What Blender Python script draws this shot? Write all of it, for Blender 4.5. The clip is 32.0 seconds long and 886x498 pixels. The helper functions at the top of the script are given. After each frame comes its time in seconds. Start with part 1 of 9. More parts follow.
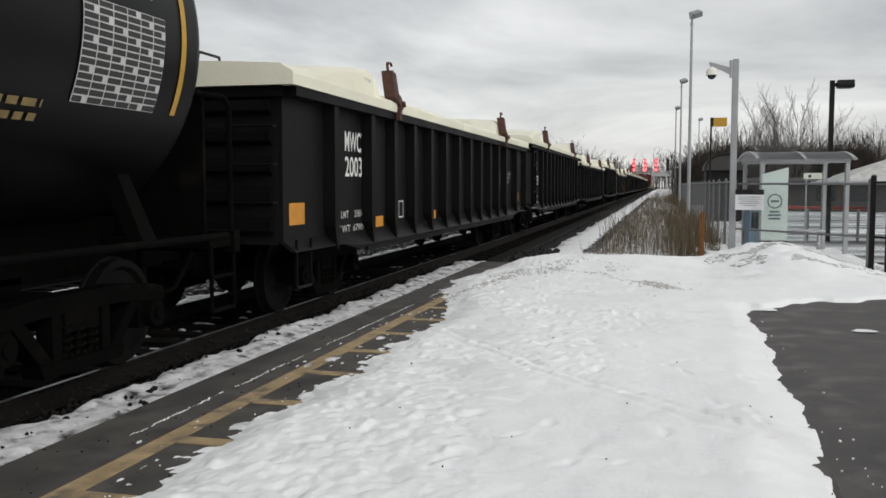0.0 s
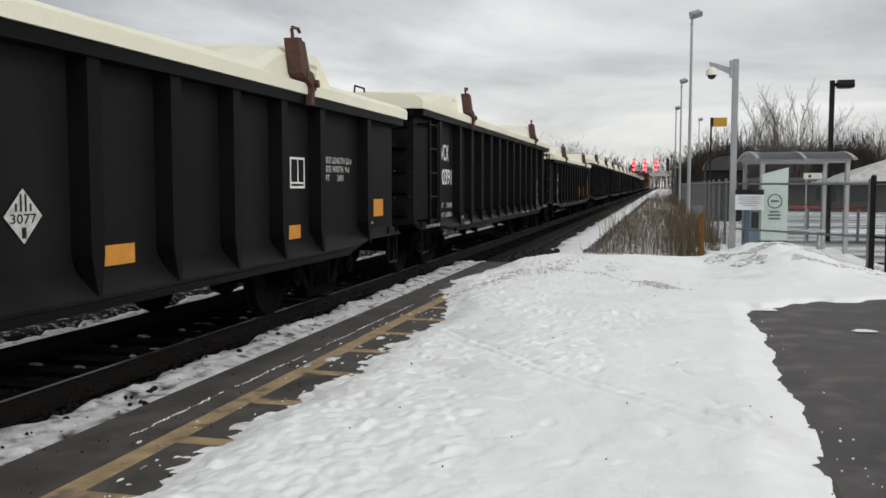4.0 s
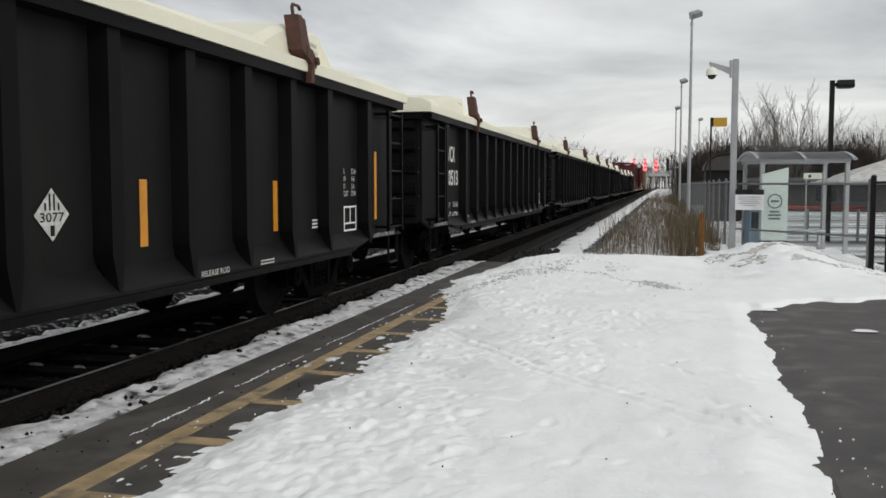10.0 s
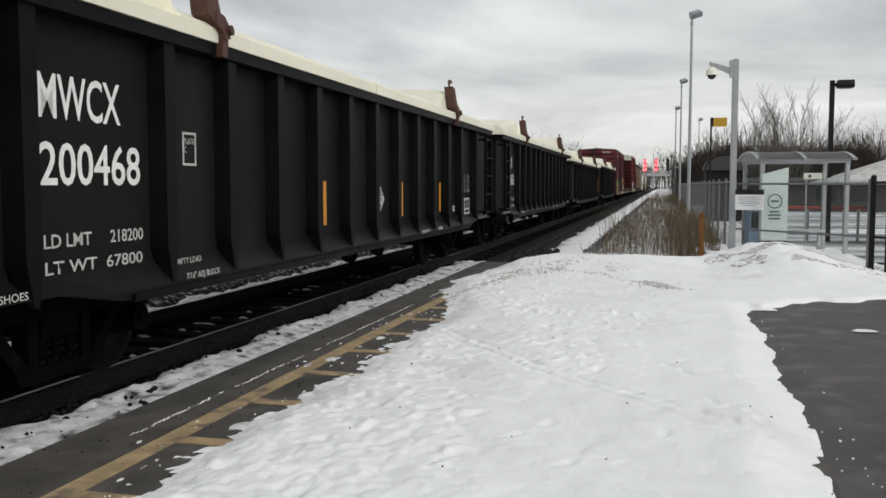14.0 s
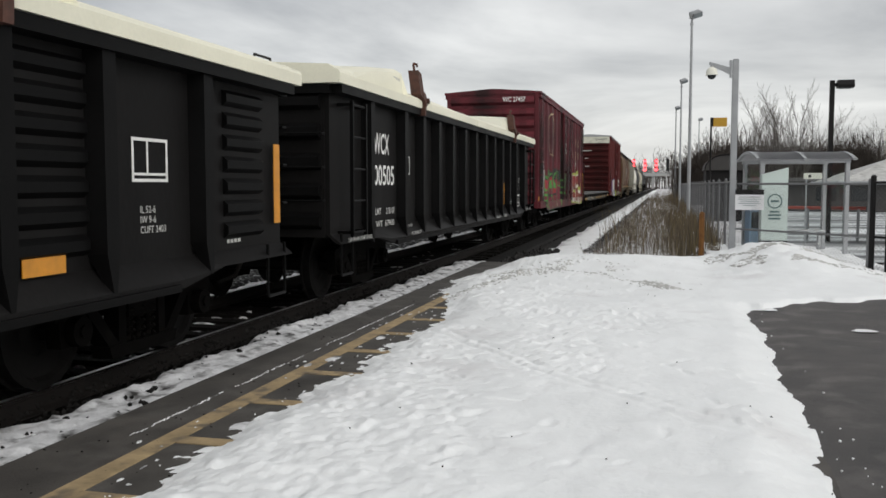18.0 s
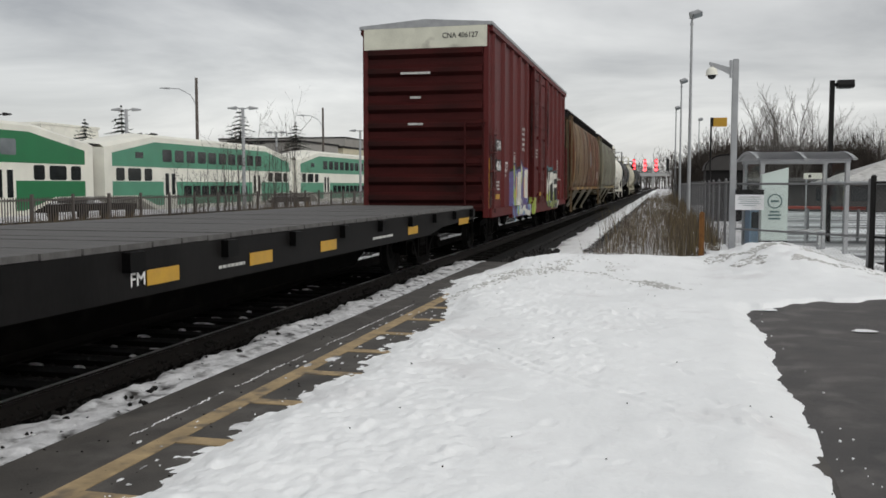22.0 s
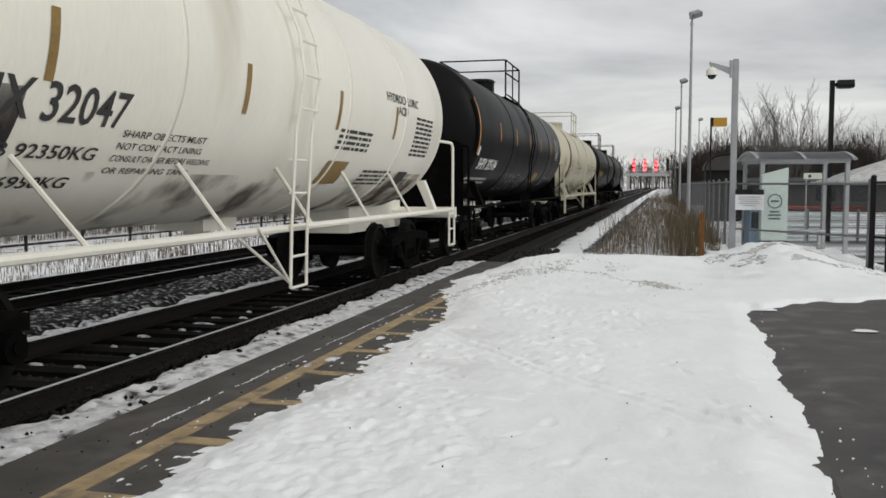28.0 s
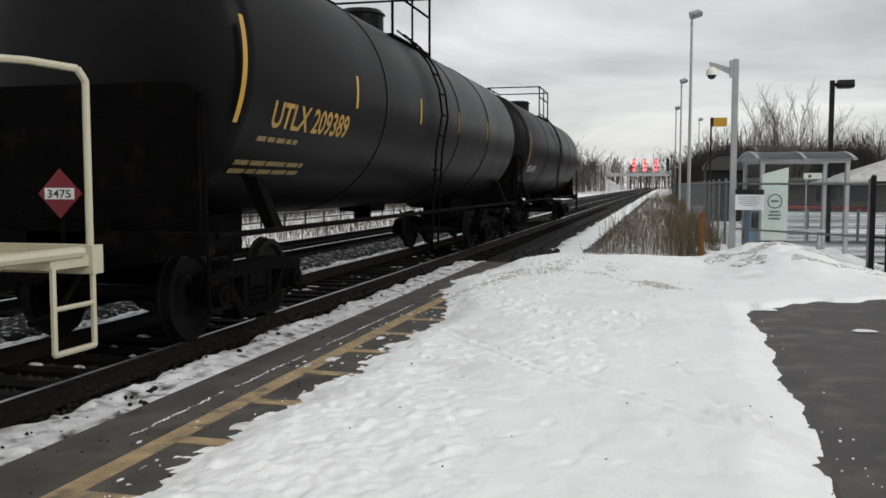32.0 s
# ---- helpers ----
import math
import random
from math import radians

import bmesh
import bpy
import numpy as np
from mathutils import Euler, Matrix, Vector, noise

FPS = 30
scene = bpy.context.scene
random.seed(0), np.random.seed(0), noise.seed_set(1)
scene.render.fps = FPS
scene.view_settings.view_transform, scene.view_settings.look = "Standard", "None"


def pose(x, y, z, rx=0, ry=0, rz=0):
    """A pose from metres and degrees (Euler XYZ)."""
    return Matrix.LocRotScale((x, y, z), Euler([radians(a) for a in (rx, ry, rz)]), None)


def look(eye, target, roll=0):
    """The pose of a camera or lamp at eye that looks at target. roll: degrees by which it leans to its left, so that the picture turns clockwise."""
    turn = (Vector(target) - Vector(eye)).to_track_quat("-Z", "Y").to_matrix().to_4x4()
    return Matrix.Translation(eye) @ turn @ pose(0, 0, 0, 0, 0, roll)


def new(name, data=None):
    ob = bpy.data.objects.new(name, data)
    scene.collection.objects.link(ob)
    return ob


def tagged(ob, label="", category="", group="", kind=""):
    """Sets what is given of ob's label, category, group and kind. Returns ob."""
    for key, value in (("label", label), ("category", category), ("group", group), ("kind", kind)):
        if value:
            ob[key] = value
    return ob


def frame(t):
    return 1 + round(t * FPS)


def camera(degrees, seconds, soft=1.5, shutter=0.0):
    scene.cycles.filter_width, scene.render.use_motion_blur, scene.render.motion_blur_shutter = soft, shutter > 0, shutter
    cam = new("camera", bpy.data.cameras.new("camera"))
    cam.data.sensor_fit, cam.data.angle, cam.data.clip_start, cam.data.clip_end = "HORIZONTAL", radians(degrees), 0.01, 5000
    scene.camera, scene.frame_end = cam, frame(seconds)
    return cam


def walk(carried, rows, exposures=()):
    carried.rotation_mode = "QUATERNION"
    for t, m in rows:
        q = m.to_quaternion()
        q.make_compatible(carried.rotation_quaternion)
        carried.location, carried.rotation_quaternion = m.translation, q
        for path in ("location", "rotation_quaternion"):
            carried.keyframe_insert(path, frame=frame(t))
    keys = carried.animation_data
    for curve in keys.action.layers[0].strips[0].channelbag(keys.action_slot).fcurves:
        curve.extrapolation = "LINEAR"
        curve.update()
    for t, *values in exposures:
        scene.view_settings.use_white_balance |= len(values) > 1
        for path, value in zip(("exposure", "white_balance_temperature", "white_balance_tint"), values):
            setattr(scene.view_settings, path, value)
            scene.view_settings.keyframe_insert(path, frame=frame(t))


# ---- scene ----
cam = camera(52.9, 32.0, soft=1.6)
STAND = pose(0, 0, 1.535, 85.9, 0, 13.83)
walk(cam, [(0, STAND), (32, STAND)], exposures=[(0, 0.0), (21, 0.0), (22, -0.1), (22.6, -0.15), (23.6, -0.15), (24.2, -0.02), (28, -0.1), (29, -0.16), (30, -0.03), (31, -0.06), (32, 0.0)])

# The freight train rolls towards -y at 11.7 m/s and picks up a little near its end.
TRACK_X = -5.3
TIMES = tuple(range(33))
# shifts by the second, metres ahead (+) or behind (-), to fit the camera's view
VIEW_SHIFT = {2: -0.06, 3: 0.16, 6: 0.08, 7: -0.08, 10: -0.05, 12: 0.05, 13: -0.06}


def run_to(t):
    k = int(t)
    a, b = VIEW_SHIFT.get(k, 0.0), VIEW_SHIFT.get(k + 1, 0.0)
    return 11.7 * t + (0.3 * (t - 21) if t > 21 else 0) + a + (b - a) * (t - k)


# ---- world and light: a bright overcast winter sky ----
world = bpy.data.worlds.new("sky")
scene.world = world
world.use_nodes = True
wn, wl = world.node_tree.nodes, world.node_tree.links
wn.clear()


def wnode(kind, **vals):
    n = wn.new(kind)
    for k, v in vals.items():
        n.inputs[k].default_value = v
    return n


w_out = wn.new("ShaderNodeOutputWorld")
w_bg = wnode("ShaderNodeBackground", Strength=1.0)
w_sky = wn.new("ShaderNodeTexSky")
w_sky.sky_type = "NISHITA"
w_sky.sun_disc = False
w_sky.sun_elevation, w_sky.sun_rotation = radians(28), radians(120)
w_co = wn.new("ShaderNodeTexCoord")
w_sep = wn.new("ShaderNodeSeparateXYZ")
w_up = wn.new("ShaderNodeMath")
w_up.operation = "MULTIPLY_ADD"
w_up.inputs[1].default_value, w_up.inputs[2].default_value = 1.0, 0.14
w_abs = wn.new("ShaderNodeMath")
w_abs.operation = "ABSOLUTE"
w_dx, w_dy = wn.new("ShaderNodeMath"), wn.new("ShaderNodeMath")
w_dx.operation = w_dy.operation = "DIVIDE"
w_com = wn.new("ShaderNodeCombineXYZ")
w_n1 = wnode("ShaderNodeTexNoise", Scale=0.62, Detail=7.0, Roughness=0.55, Distortion=0.35)
w_ramp = wn.new("ShaderNodeValToRGB")
w_ramp.color_ramp.elements[0].position, w_ramp.color_ramp.elements[0].color = 0.34, (0.37, 0.375, 0.385, 1)
w_ramp.color_ramp.elements[1].position, w_ramp.color_ramp.elements[1].color = 0.66, (0.87, 0.87, 0.855, 1)
w_mul = wn.new("ShaderNodeVectorMath")
w_mul.operation = "MULTIPLY_ADD"
w_mul.inputs[1].default_value = (0.012, 0.012, 0.012)
wl.new(w_co.outputs["Generated"], w_sep.inputs[0])
wl.new(w_sep.outputs["Z"], w_abs.inputs[0])
wl.new(w_abs.outputs[0], w_up.inputs[0])
wl.new(w_sep.outputs["X"], w_dx.inputs[0])
wl.new(w_sep.outputs["Y"], w_dy.inputs[0])
wl.new(w_up.outputs[0], w_dx.inputs[1])
wl.new(w_up.outputs[0], w_dy.inputs[1])
wl.new(w_dx.outputs[0], w_com.inputs["X"])
wl.new(w_dy.outputs[0], w_com.inputs["Y"])
wl.new(w_com.outputs[0], w_n1.inputs["Vector"])
wl.new(w_n1.outputs["Fac"], w_ramp.inputs["Fac"])
wl.new(w_sky.outputs["Color"], w_mul.inputs[0])
w_low = wn.new("ShaderNodeMapRange")
w_low.inputs["From Min"].default_value, w_low.inputs["From Max"].default_value = 0.0, 0.20
w_low.inputs["To Min"].default_value, w_low.inputs["To Max"].default_value = 0.30, 0.0
w_mix = wn.new("ShaderNodeMixRGB")
w_mix.inputs["Color2"].default_value = (0.90, 0.90, 0.88, 1)
wl.new(w_abs.outputs[0], w_low.inputs["Value"])
wl.new(w_low.outputs["Result"], w_mix.inputs["Fac"])
wl.new(w_ramp.outputs["Color"], w_mix.inputs["Color1"])
wl.new(w_mix.outputs["Color"], w_mul.inputs[2])
wl.new(w_mul.outputs[0], w_bg.inputs["Color"])
wl.new(w_bg.outputs[0], w_out.inputs["Surface"])

sun = new("sun", bpy.data.lights.new("sun", "SUN"))
sun.data.energy, sun.data.angle, sun.data.color = 1.05, radians(25), (1.0, 0.97, 0.92)
sun.matrix_world = look((30, -18, 20), (0, 0, 0))
# ---- materials ----
MATS = {}


def mat(name, col, rough=0.6, metal=0.0, var=0.2, scale=1.5, fine=30.0, bump=0.15, stain=None, amount=0.0, stretch=(1, 1, 1), spec=0.5, glow=0.0):
    """A painted or raw surface: colour drift at two scales, an optional stain colour in patches or streaks, and fine relief."""
    if name in MATS:
        return MATS[name]
    m = bpy.data.materials.new(name)
    m.use_nodes = True
    nd, ln = m.node_tree.nodes, m.node_tree.links
    b = nd["Principled BSDF"]
    co = nd.new("ShaderNodeTexCoord")
    mp = nd.new("ShaderNodeMapping")
    mp.inputs["Scale"].default_value = stretch
    ln.new(co.outputs["Object"], mp.inputs["Vector"])
    big, small = nd.new("ShaderNodeTexNoise"), nd.new("ShaderNodeTexNoise")
    big.inputs["Scale"].default_value, big.inputs["Detail"].default_value = scale, 5
    small.inputs["Scale"].default_value, small.inputs["Detail"].default_value = fine, 3
    for n in (big, small):
        ln.new(mp.outputs[0], n.inputs["Vector"])
    mixn = nd.new("ShaderNodeMath")
    mixn.operation = "MULTIPLY_ADD"
    mixn.inputs[1].default_value = 0.35
    ln.new(small.outputs["Fac"], mixn.inputs[0])
    ln.new(big.outputs["Fac"], mixn.inputs[2])
    ramp = nd.new("ShaderNodeValToRGB")
    lo, hi = [max(c * (1 - var), 0) for c in col], [min(c * (1 + var), 1) for c in col]
    ramp.color_ramp.elements[0].position, ramp.color_ramp.elements[0].color = 0.42, (*lo, 1)
    ramp.color_ramp.elements[1].position, ramp.color_ramp.elements[1].color = 0.92, (*hi, 1)
    ln.new(mixn.outputs[0], ramp.inputs["Fac"])
    last = ramp.outputs["Color"]
    if stain:
        sn = nd.new("ShaderNodeTexNoise")
        sn.inputs["Scale"].default_value, sn.inputs["Detail"].default_value = scale * 0.8, 6
        off = nd.new("ShaderNodeVectorMath")
        off.inputs[1].default_value = (7.3, 3.1, 5.7)
        ln.new(mp.outputs[0], off.inputs[0])
        ln.new(off.outputs[0], sn.inputs["Vector"])
        sr = nd.new("ShaderNodeValToRGB")
        sr.color_ramp.elements[0].position = 0.68 - 0.3 * amount
        sr.color_ramp.elements[1].position = 0.80 - 0.2 * amount
        ln.new(sn.outputs["Fac"], sr.inputs["Fac"])
        mx = nd.new("ShaderNodeMixRGB")
        mx.inputs["Color2"].default_value = (*stain, 1)
        ln.new(sr.outputs["Color"], mx.inputs["Fac"])
        ln.new(last, mx.inputs["Color1"])
        last = mx.outputs["Color"]
    ln.new(last, b.inputs["Base Color"])
    rr = nd.new("ShaderNodeMath")
    rr.operation = "MULTIPLY_ADD"
    rr.inputs[1].default_value, rr.inputs[2].default_value = 0.25, rough - 0.12
    ln.new(big.outputs["Fac"], rr.inputs[0])
    ln.new(rr.outputs[0], b.inputs["Roughness"])
    b.inputs["Metallic"].default_value = metal
    b.inputs["Specular IOR Level"].default_value = spec
    if glow:
        b.inputs["Emission Color"].default_value = (*col, 1)
        b.inputs["Emission Strength"].default_value = glow
    if bump:
        bp = nd.new("ShaderNodeBump")
        bp.inputs["Strength"].default_value, bp.inputs["Distance"].default_value = bump, 0.02
        ln.new(mixn.outputs[0], bp.inputs["Height"])
        ln.new(bp.outputs[0], b.inputs["Normal"])
    MATS[name] = m
    return m


BLACK = mat("black_car_paint", (0.0110, 0.0105, 0.0105), 0.46, spec=0.05, var=0.4, scale=0.9, stain=(0.017, 0.0162, 0.0157), amount=0.4, stretch=(1, 1, 0.35), bump=0.06)
BLACK_POST = mat("black_post_paint", (0.0050, 0.0049, 0.0050), 0.44, spec=0.06, var=0.35, bump=0.05)
TANK_BLACK = mat("black_tank_paint", (0.0028, 0.0028, 0.0033), 0.40, spec=0.12, var=0.3, scale=0.6, stain=(0.0085, 0.008, 0.0078), amount=0.3, stretch=(0.5, 1, 0.4), bump=0.03)
# near-black grime; also stands for shade on the hoppers' pocket slopes
UNDER = mat("grimy_gear_and_shade", (0.0030, 0.0027, 0.0025), 0.8, spec=0.04, var=0.4, scale=4, stain=(0.009, 0.008, 0.007), amount=0.4)
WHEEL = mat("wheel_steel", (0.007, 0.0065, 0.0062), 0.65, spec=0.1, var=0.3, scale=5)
LID = mat("cream_fibreglass_lid", (0.82, 0.80, 0.65), 0.5, var=0.08, scale=0.8, stain=(0.62, 0.60, 0.50), amount=0.25, bump=0.05)
LATCH = mat("rusty_brown_latch", (0.075, 0.03, 0.02), 0.7, var=0.4, scale=9, stain=(0.05, 0.03, 0.02), amount=0.5)
WHITE_PAINT = mat("white_stencil", (0.78, 0.78, 0.76), 0.6, var=0.12, scale=12, bump=0.0)
DIM_WHITE = mat("worn_white_stencil", (0.50, 0.50, 0.48), 0.65, var=0.3, scale=20, bump=0.0)
ORANGE = mat("amber_reflector", (0.60, 0.25, 0.02), 0.4, var=0.15, scale=8, bump=0.0)
YELLOW = mat("yellow_reflector", (0.48, 0.27, 0.02), 0.4, var=0.12, scale=8, bump=0.0)
MAROON = mat("maroon_car_paint", (0.112, 0.022, 0.029), 0.55, spec=0.2, var=0.4, scale=1.3, stain=(0.026, 0.011, 0.012), amount=0.7, stretch=(1, 1, 0.3), bump=0.08)
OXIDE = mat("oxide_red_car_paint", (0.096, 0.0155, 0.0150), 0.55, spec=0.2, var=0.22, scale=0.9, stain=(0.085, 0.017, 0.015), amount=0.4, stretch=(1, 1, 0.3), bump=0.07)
# end red: soot, plus the shade of the end's facing, both in the colour
OXIDE_DARK = mat("sooty_shaded_red_end", (0.047, 0.009, 0.0085), 0.6, spec=0.12, var=0.35, scale=1.0, stain=(0.018, 0.007, 0.006), amount=0.6, stretch=(0.6, 1, 0.6), bump=0.08)
EXCESS = mat("cream_end_band", (0.62, 0.62, 0.52), 0.6, var=0.15, scale=2, stain=(0.25, 0.24, 0.2), amount=0.3)
DECK = mat("weathered_deck_planks", (0.085, 0.082, 0.08), 0.8, var=0.35, scale=2.5, stain=(0.16, 0.16, 0.16), amount=0.35, stretch=(1, 4, 1), bump=0.3)
HOP_TAN = mat("tan_hopper_paint", (0.155, 0.105, 0.060), 0.6, spec=0.12, var=0.45, scale=0.8, fine=7, stain=(0.080, 0.026, 0.012), amount=0.62, stretch=(1, 1, 0.10), bump=0.08)
HOP_END = mat("dark_olive_end_paint", (0.070, 0.058, 0.038), 0.7, spec=0.15, var=0.4, scale=1.5, stain=(0.055, 0.038, 0.024), amount=0.4, bump=0.06)
HOP_PALE = mat("grey_pocket_paint", (0.120, 0.104, 0.070), 0.65, spec=0.2, var=0.25, scale=1.6, stain=(0.07, 0.06, 0.045), amount=0.35, bump=0.06)
HOP_GREY = mat("grey_green_hopper_paint", (0.165, 0.160, 0.118), 0.6, spec=0.2, var=0.18, scale=1.2, stain=(0.12, 0.10, 0.07), amount=0.55, stretch=(1, 1, 0.12), bump=0.08)
TANK_WHITE = mat("white_tank_paint", (0.84, 0.82, 0.73), 0.4, var=0.08, scale=0.7, stain=(0.55, 0.50, 0.38), amount=0.3, stretch=(0.6, 1, 0.25), bump=0.03)
TANK_CREAM = mat("cream_tank_paint", (0.52, 0.49, 0.37), 0.42, var=0.1, scale=0.7, stain=(0.30, 0.24, 0.14), amount=0.35, stretch=(0.6, 1, 0.25), bump=0.03)
RUSTY = mat("rust_stained_steel", (0.20, 0.10, 0.05), 0.8, var=0.4, scale=3, stain=(0.30, 0.24, 0.15), amount=0.5)
GALV = mat("galvanised_steel", (0.36, 0.37, 0.38), 0.5, metal=0.5, var=0.15, scale=6)
GREY_POLE = mat("grey_painted_pole", (0.33, 0.34, 0.35), 0.5, var=0.12, scale=4)
DARK_POLE = mat("black_painted_steel", (0.012, 0.011, 0.011), 0.6, spec=0.2, var=0.25, scale=5)
RAIL = mat("rusty_rail_web", (0.012, 0.010, 0.009), 0.75, spec=0.2, var=0.35, scale=8)
RAILHEAD = mat("polished_rail_head", (0.72, 0.72, 0.73), 0.34, metal=1.0, var=0.1, scale=10, bump=0.0)
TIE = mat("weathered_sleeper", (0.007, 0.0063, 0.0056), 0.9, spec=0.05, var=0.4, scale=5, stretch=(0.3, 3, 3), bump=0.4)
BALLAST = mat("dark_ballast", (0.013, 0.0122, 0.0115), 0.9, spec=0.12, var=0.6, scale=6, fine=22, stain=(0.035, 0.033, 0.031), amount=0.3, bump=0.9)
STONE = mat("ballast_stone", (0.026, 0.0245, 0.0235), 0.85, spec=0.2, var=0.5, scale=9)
ASPHALT = mat("damp_asphalt", (0.058, 0.052, 0.050), 0.66, var=0.55, scale=3.2, fine=110, stain=(0.124, 0.112, 0.107), amount=0.5, bump=0.6)
CONCRETE = mat("dark_platform_concrete", (0.060, 0.054, 0.048), 0.75, var=0.5, scale=3.0, fine=90, stain=(0.105, 0.096, 0.088), amount=0.5, bump=0.35)
YELLOW_LINE = mat("worn_yellow_tactile_paint", (0.36, 0.265, 0.145), 0.8, var=0.3, scale=7, stain=(0.14, 0.115, 0.085), amount=0.45, bump=0.2)
SNOW = mat("trodden_snow", (0.895, 0.908, 0.912), 0.7, var=0.04, scale=1.6, fine=26, stain=(0.80, 0.80, 0.805), amount=0.35, bump=0.9, spec=0.3)
STRIP_SNOW = mat("gritty_track_snow", (0.70, 0.70, 0.71), 0.75, var=0.28, scale=7, fine=40, stain=(0.05, 0.047, 0.044), amount=0.55, bump=0.7, spec=0.3)
DIRTY_SNOW = mat("gritty_old_snow", (0.72, 0.72, 0.73), 0.75, var=0.2, scale=3, fine=25, stain=(0.16, 0.155, 0.15), amount=0.62, bump=0.7, spec=0.3)
FLECKED_BALLAST = mat("ballast_flecked_with_snow", (0.014, 0.013, 0.012), 0.9, spec=0.12, var=0.6, scale=14, fine=30, stain=(0.62, 0.62, 0.63), amount=0.5, bump=1.0)
GRIT_SNOW = mat("grey_gritty_snow", (0.52, 0.515, 0.50), 0.8, var=0.25, scale=7, fine=40, stain=(0.28, 0.27, 0.255), amount=0.4, bump=0.7, spec=0.2)
LOT = mat("rutted_snow_on_asphalt", (0.07, 0.075, 0.078), 0.7, var=0.3, scale=0.9, fine=20, stain=(0.78, 0.81, 0.82), amount=1.0, stretch=(0.25, 1, 1), bump=0.4)
VERGE = mat("patchy_snow_over_soil", (0.70, 0.70, 0.71), 0.8, var=0.2, scale=3, fine=20, stain=(0.07, 0.06, 0.05), amount=0.62, bump=0.7)
GRASS = mat("dry_reed_straw", (0.115, 0.085, 0.052), 0.8, var=0.5, scale=2, bump=0)
DARK_BARK = mat("dark_brown_scrub_bark", (0.075, 0.064, 0.056), 0.9, var=0.4, scale=6, bump=0.2, spec=0.2)
BARK = mat("grey_brown_bark", (0.10, 0.085, 0.075), 0.85, var=0.4, scale=6, stretch=(3, 3, 0.5), bump=0.4)
CONIFER = mat("dark_spruce_needles", (0.022, 0.035, 0.024), 0.8, var=0.4, scale=4)
FENCE_WOOD = mat("grey_brown_fence_board", (0.09, 0.078, 0.070), 0.8, var=0.35, scale=3, stretch=(3, 3, 0.5))
COACH_GREEN = mat("green_coach_paint", (0.018, 0.165, 0.062), 0.4, var=0.12, scale=0.6, bump=0.02)
COACH_PALE = mat("faded_green_coach_paint", (0.085, 0.275, 0.175), 0.45, var=0.12, scale=0.6, bump=0.02)
COACH_WHITE = mat("white_coach_paint", (0.80, 0.79, 0.70), 0.45, var=0.1, scale=0.8, stain=(0.6, 0.6, 0.55), amount=0.25, bump=0.02)
DARK_GLASS = mat("tinted_window", (0.015, 0.018, 0.02), 0.12, var=0.2, bump=0.0)
PALE_GLASS = mat("grey_upper_window", (0.16, 0.18, 0.19), 0.12, var=0.2, bump=0.0)
RED_GLOW = mat("red_signal_lens", (1.0, 0.05, 0.06), 0.4, var=0.05, bump=0, glow=6.0)


def glass(name, tint=(0.92, 0.96, 0.95), rough=0.03):
    m = bpy.data.materials.new(name)
    m.use_nodes = True
    b = m.node_tree.nodes["Principled BSDF"]
    b.inputs["Base Color"].default_value = (*tint, 1)
    b.inputs["Roughness"].default_value = rough
    b.inputs["Transmission Weight"].default_value = 1.0
    b.inputs["IOR"].default_value = 1.1
    return m


SHELTER_GLASS = glass("clear_shelter_glass")
ROOF_PLASTIC = glass("frosted_roof_plastic", (0.36, 0.36, 0.37), 0.5)


# ---- modelling helpers ----
def part(name, bm, material, parent=None, label="", smooth=False):
    me = bpy.data.meshes.new(name)
    bm.to_mesh(me)
    bm.free()
    return share(name, me, material, parent, label, smooth)


def share(name, me, material=None, parent=None, label="", smooth=False, at=None):
    if material is not None and not me.materials:
        me.materials.append(material)
    if smooth:
        me.polygons.foreach_set("use_smooth", [True] * len(me.polygons))
    ob = new(name, me)
    if parent is not None:
        ob.parent = parent
    if at is not None:
        ob.matrix_local = at
    if label:
        ob["label"] = label
    return ob


def thing(name, at, label, category, group="", kind=""):
    ob = new(name)
    ob.empty_display_size = 0.3
    ob.matrix_world = at
    return tagged(ob, label, category, group, kind)


def quad_box(bm, pts):
    vs = [bm.verts.new(p) for p in pts]
    for f in ((0, 3, 2, 1), (4, 5, 6, 7), (0, 1, 5, 4), (1, 2, 6, 5), (2, 3, 7, 6), (3, 0, 4, 7)):
        bm.faces.new([vs[i] for i in f])
    return vs


def box(bm, x0, x1, y0, y1, z0, z1):
    return quad_box(bm, [(x0, y0, z0), (x1, y0, z0), (x1, y1, z0), (x0, y1, z0), (x0, y0, z1), (x1, y0, z1), (x1, y1, z1), (x0, y1, z1)])


def rod(bm, a, b, r, n=6, r2=None):
    a, b = Vector(a), Vector(b)
    q = (b - a).to_track_quat("Z", "Y").to_matrix()
    r2 = r if r2 is None else r2
    lo = [bm.verts.new(a + q @ Vector((r * math.cos(2 * math.pi * i / n), r * math.sin(2 * math.pi * i / n), 0))) for i in range(n)]
    hi = [bm.verts.new(b + q @ Vector((r2 * math.cos(2 * math.pi * i / n), r2 * math.sin(2 * math.pi * i / n), 0))) for i in range(n)]
    for i in range(n):
        bm.faces.new((lo[i], lo[(i + 1) % n], hi[(i + 1) % n], hi[i]))
    bm.faces.new(lo[::-1])
    bm.faces.new(hi)


def pipe(bm, pts, r, n=6):
    for a, b in zip(pts, pts[1:]):
        rod(bm, a, b, r, n)


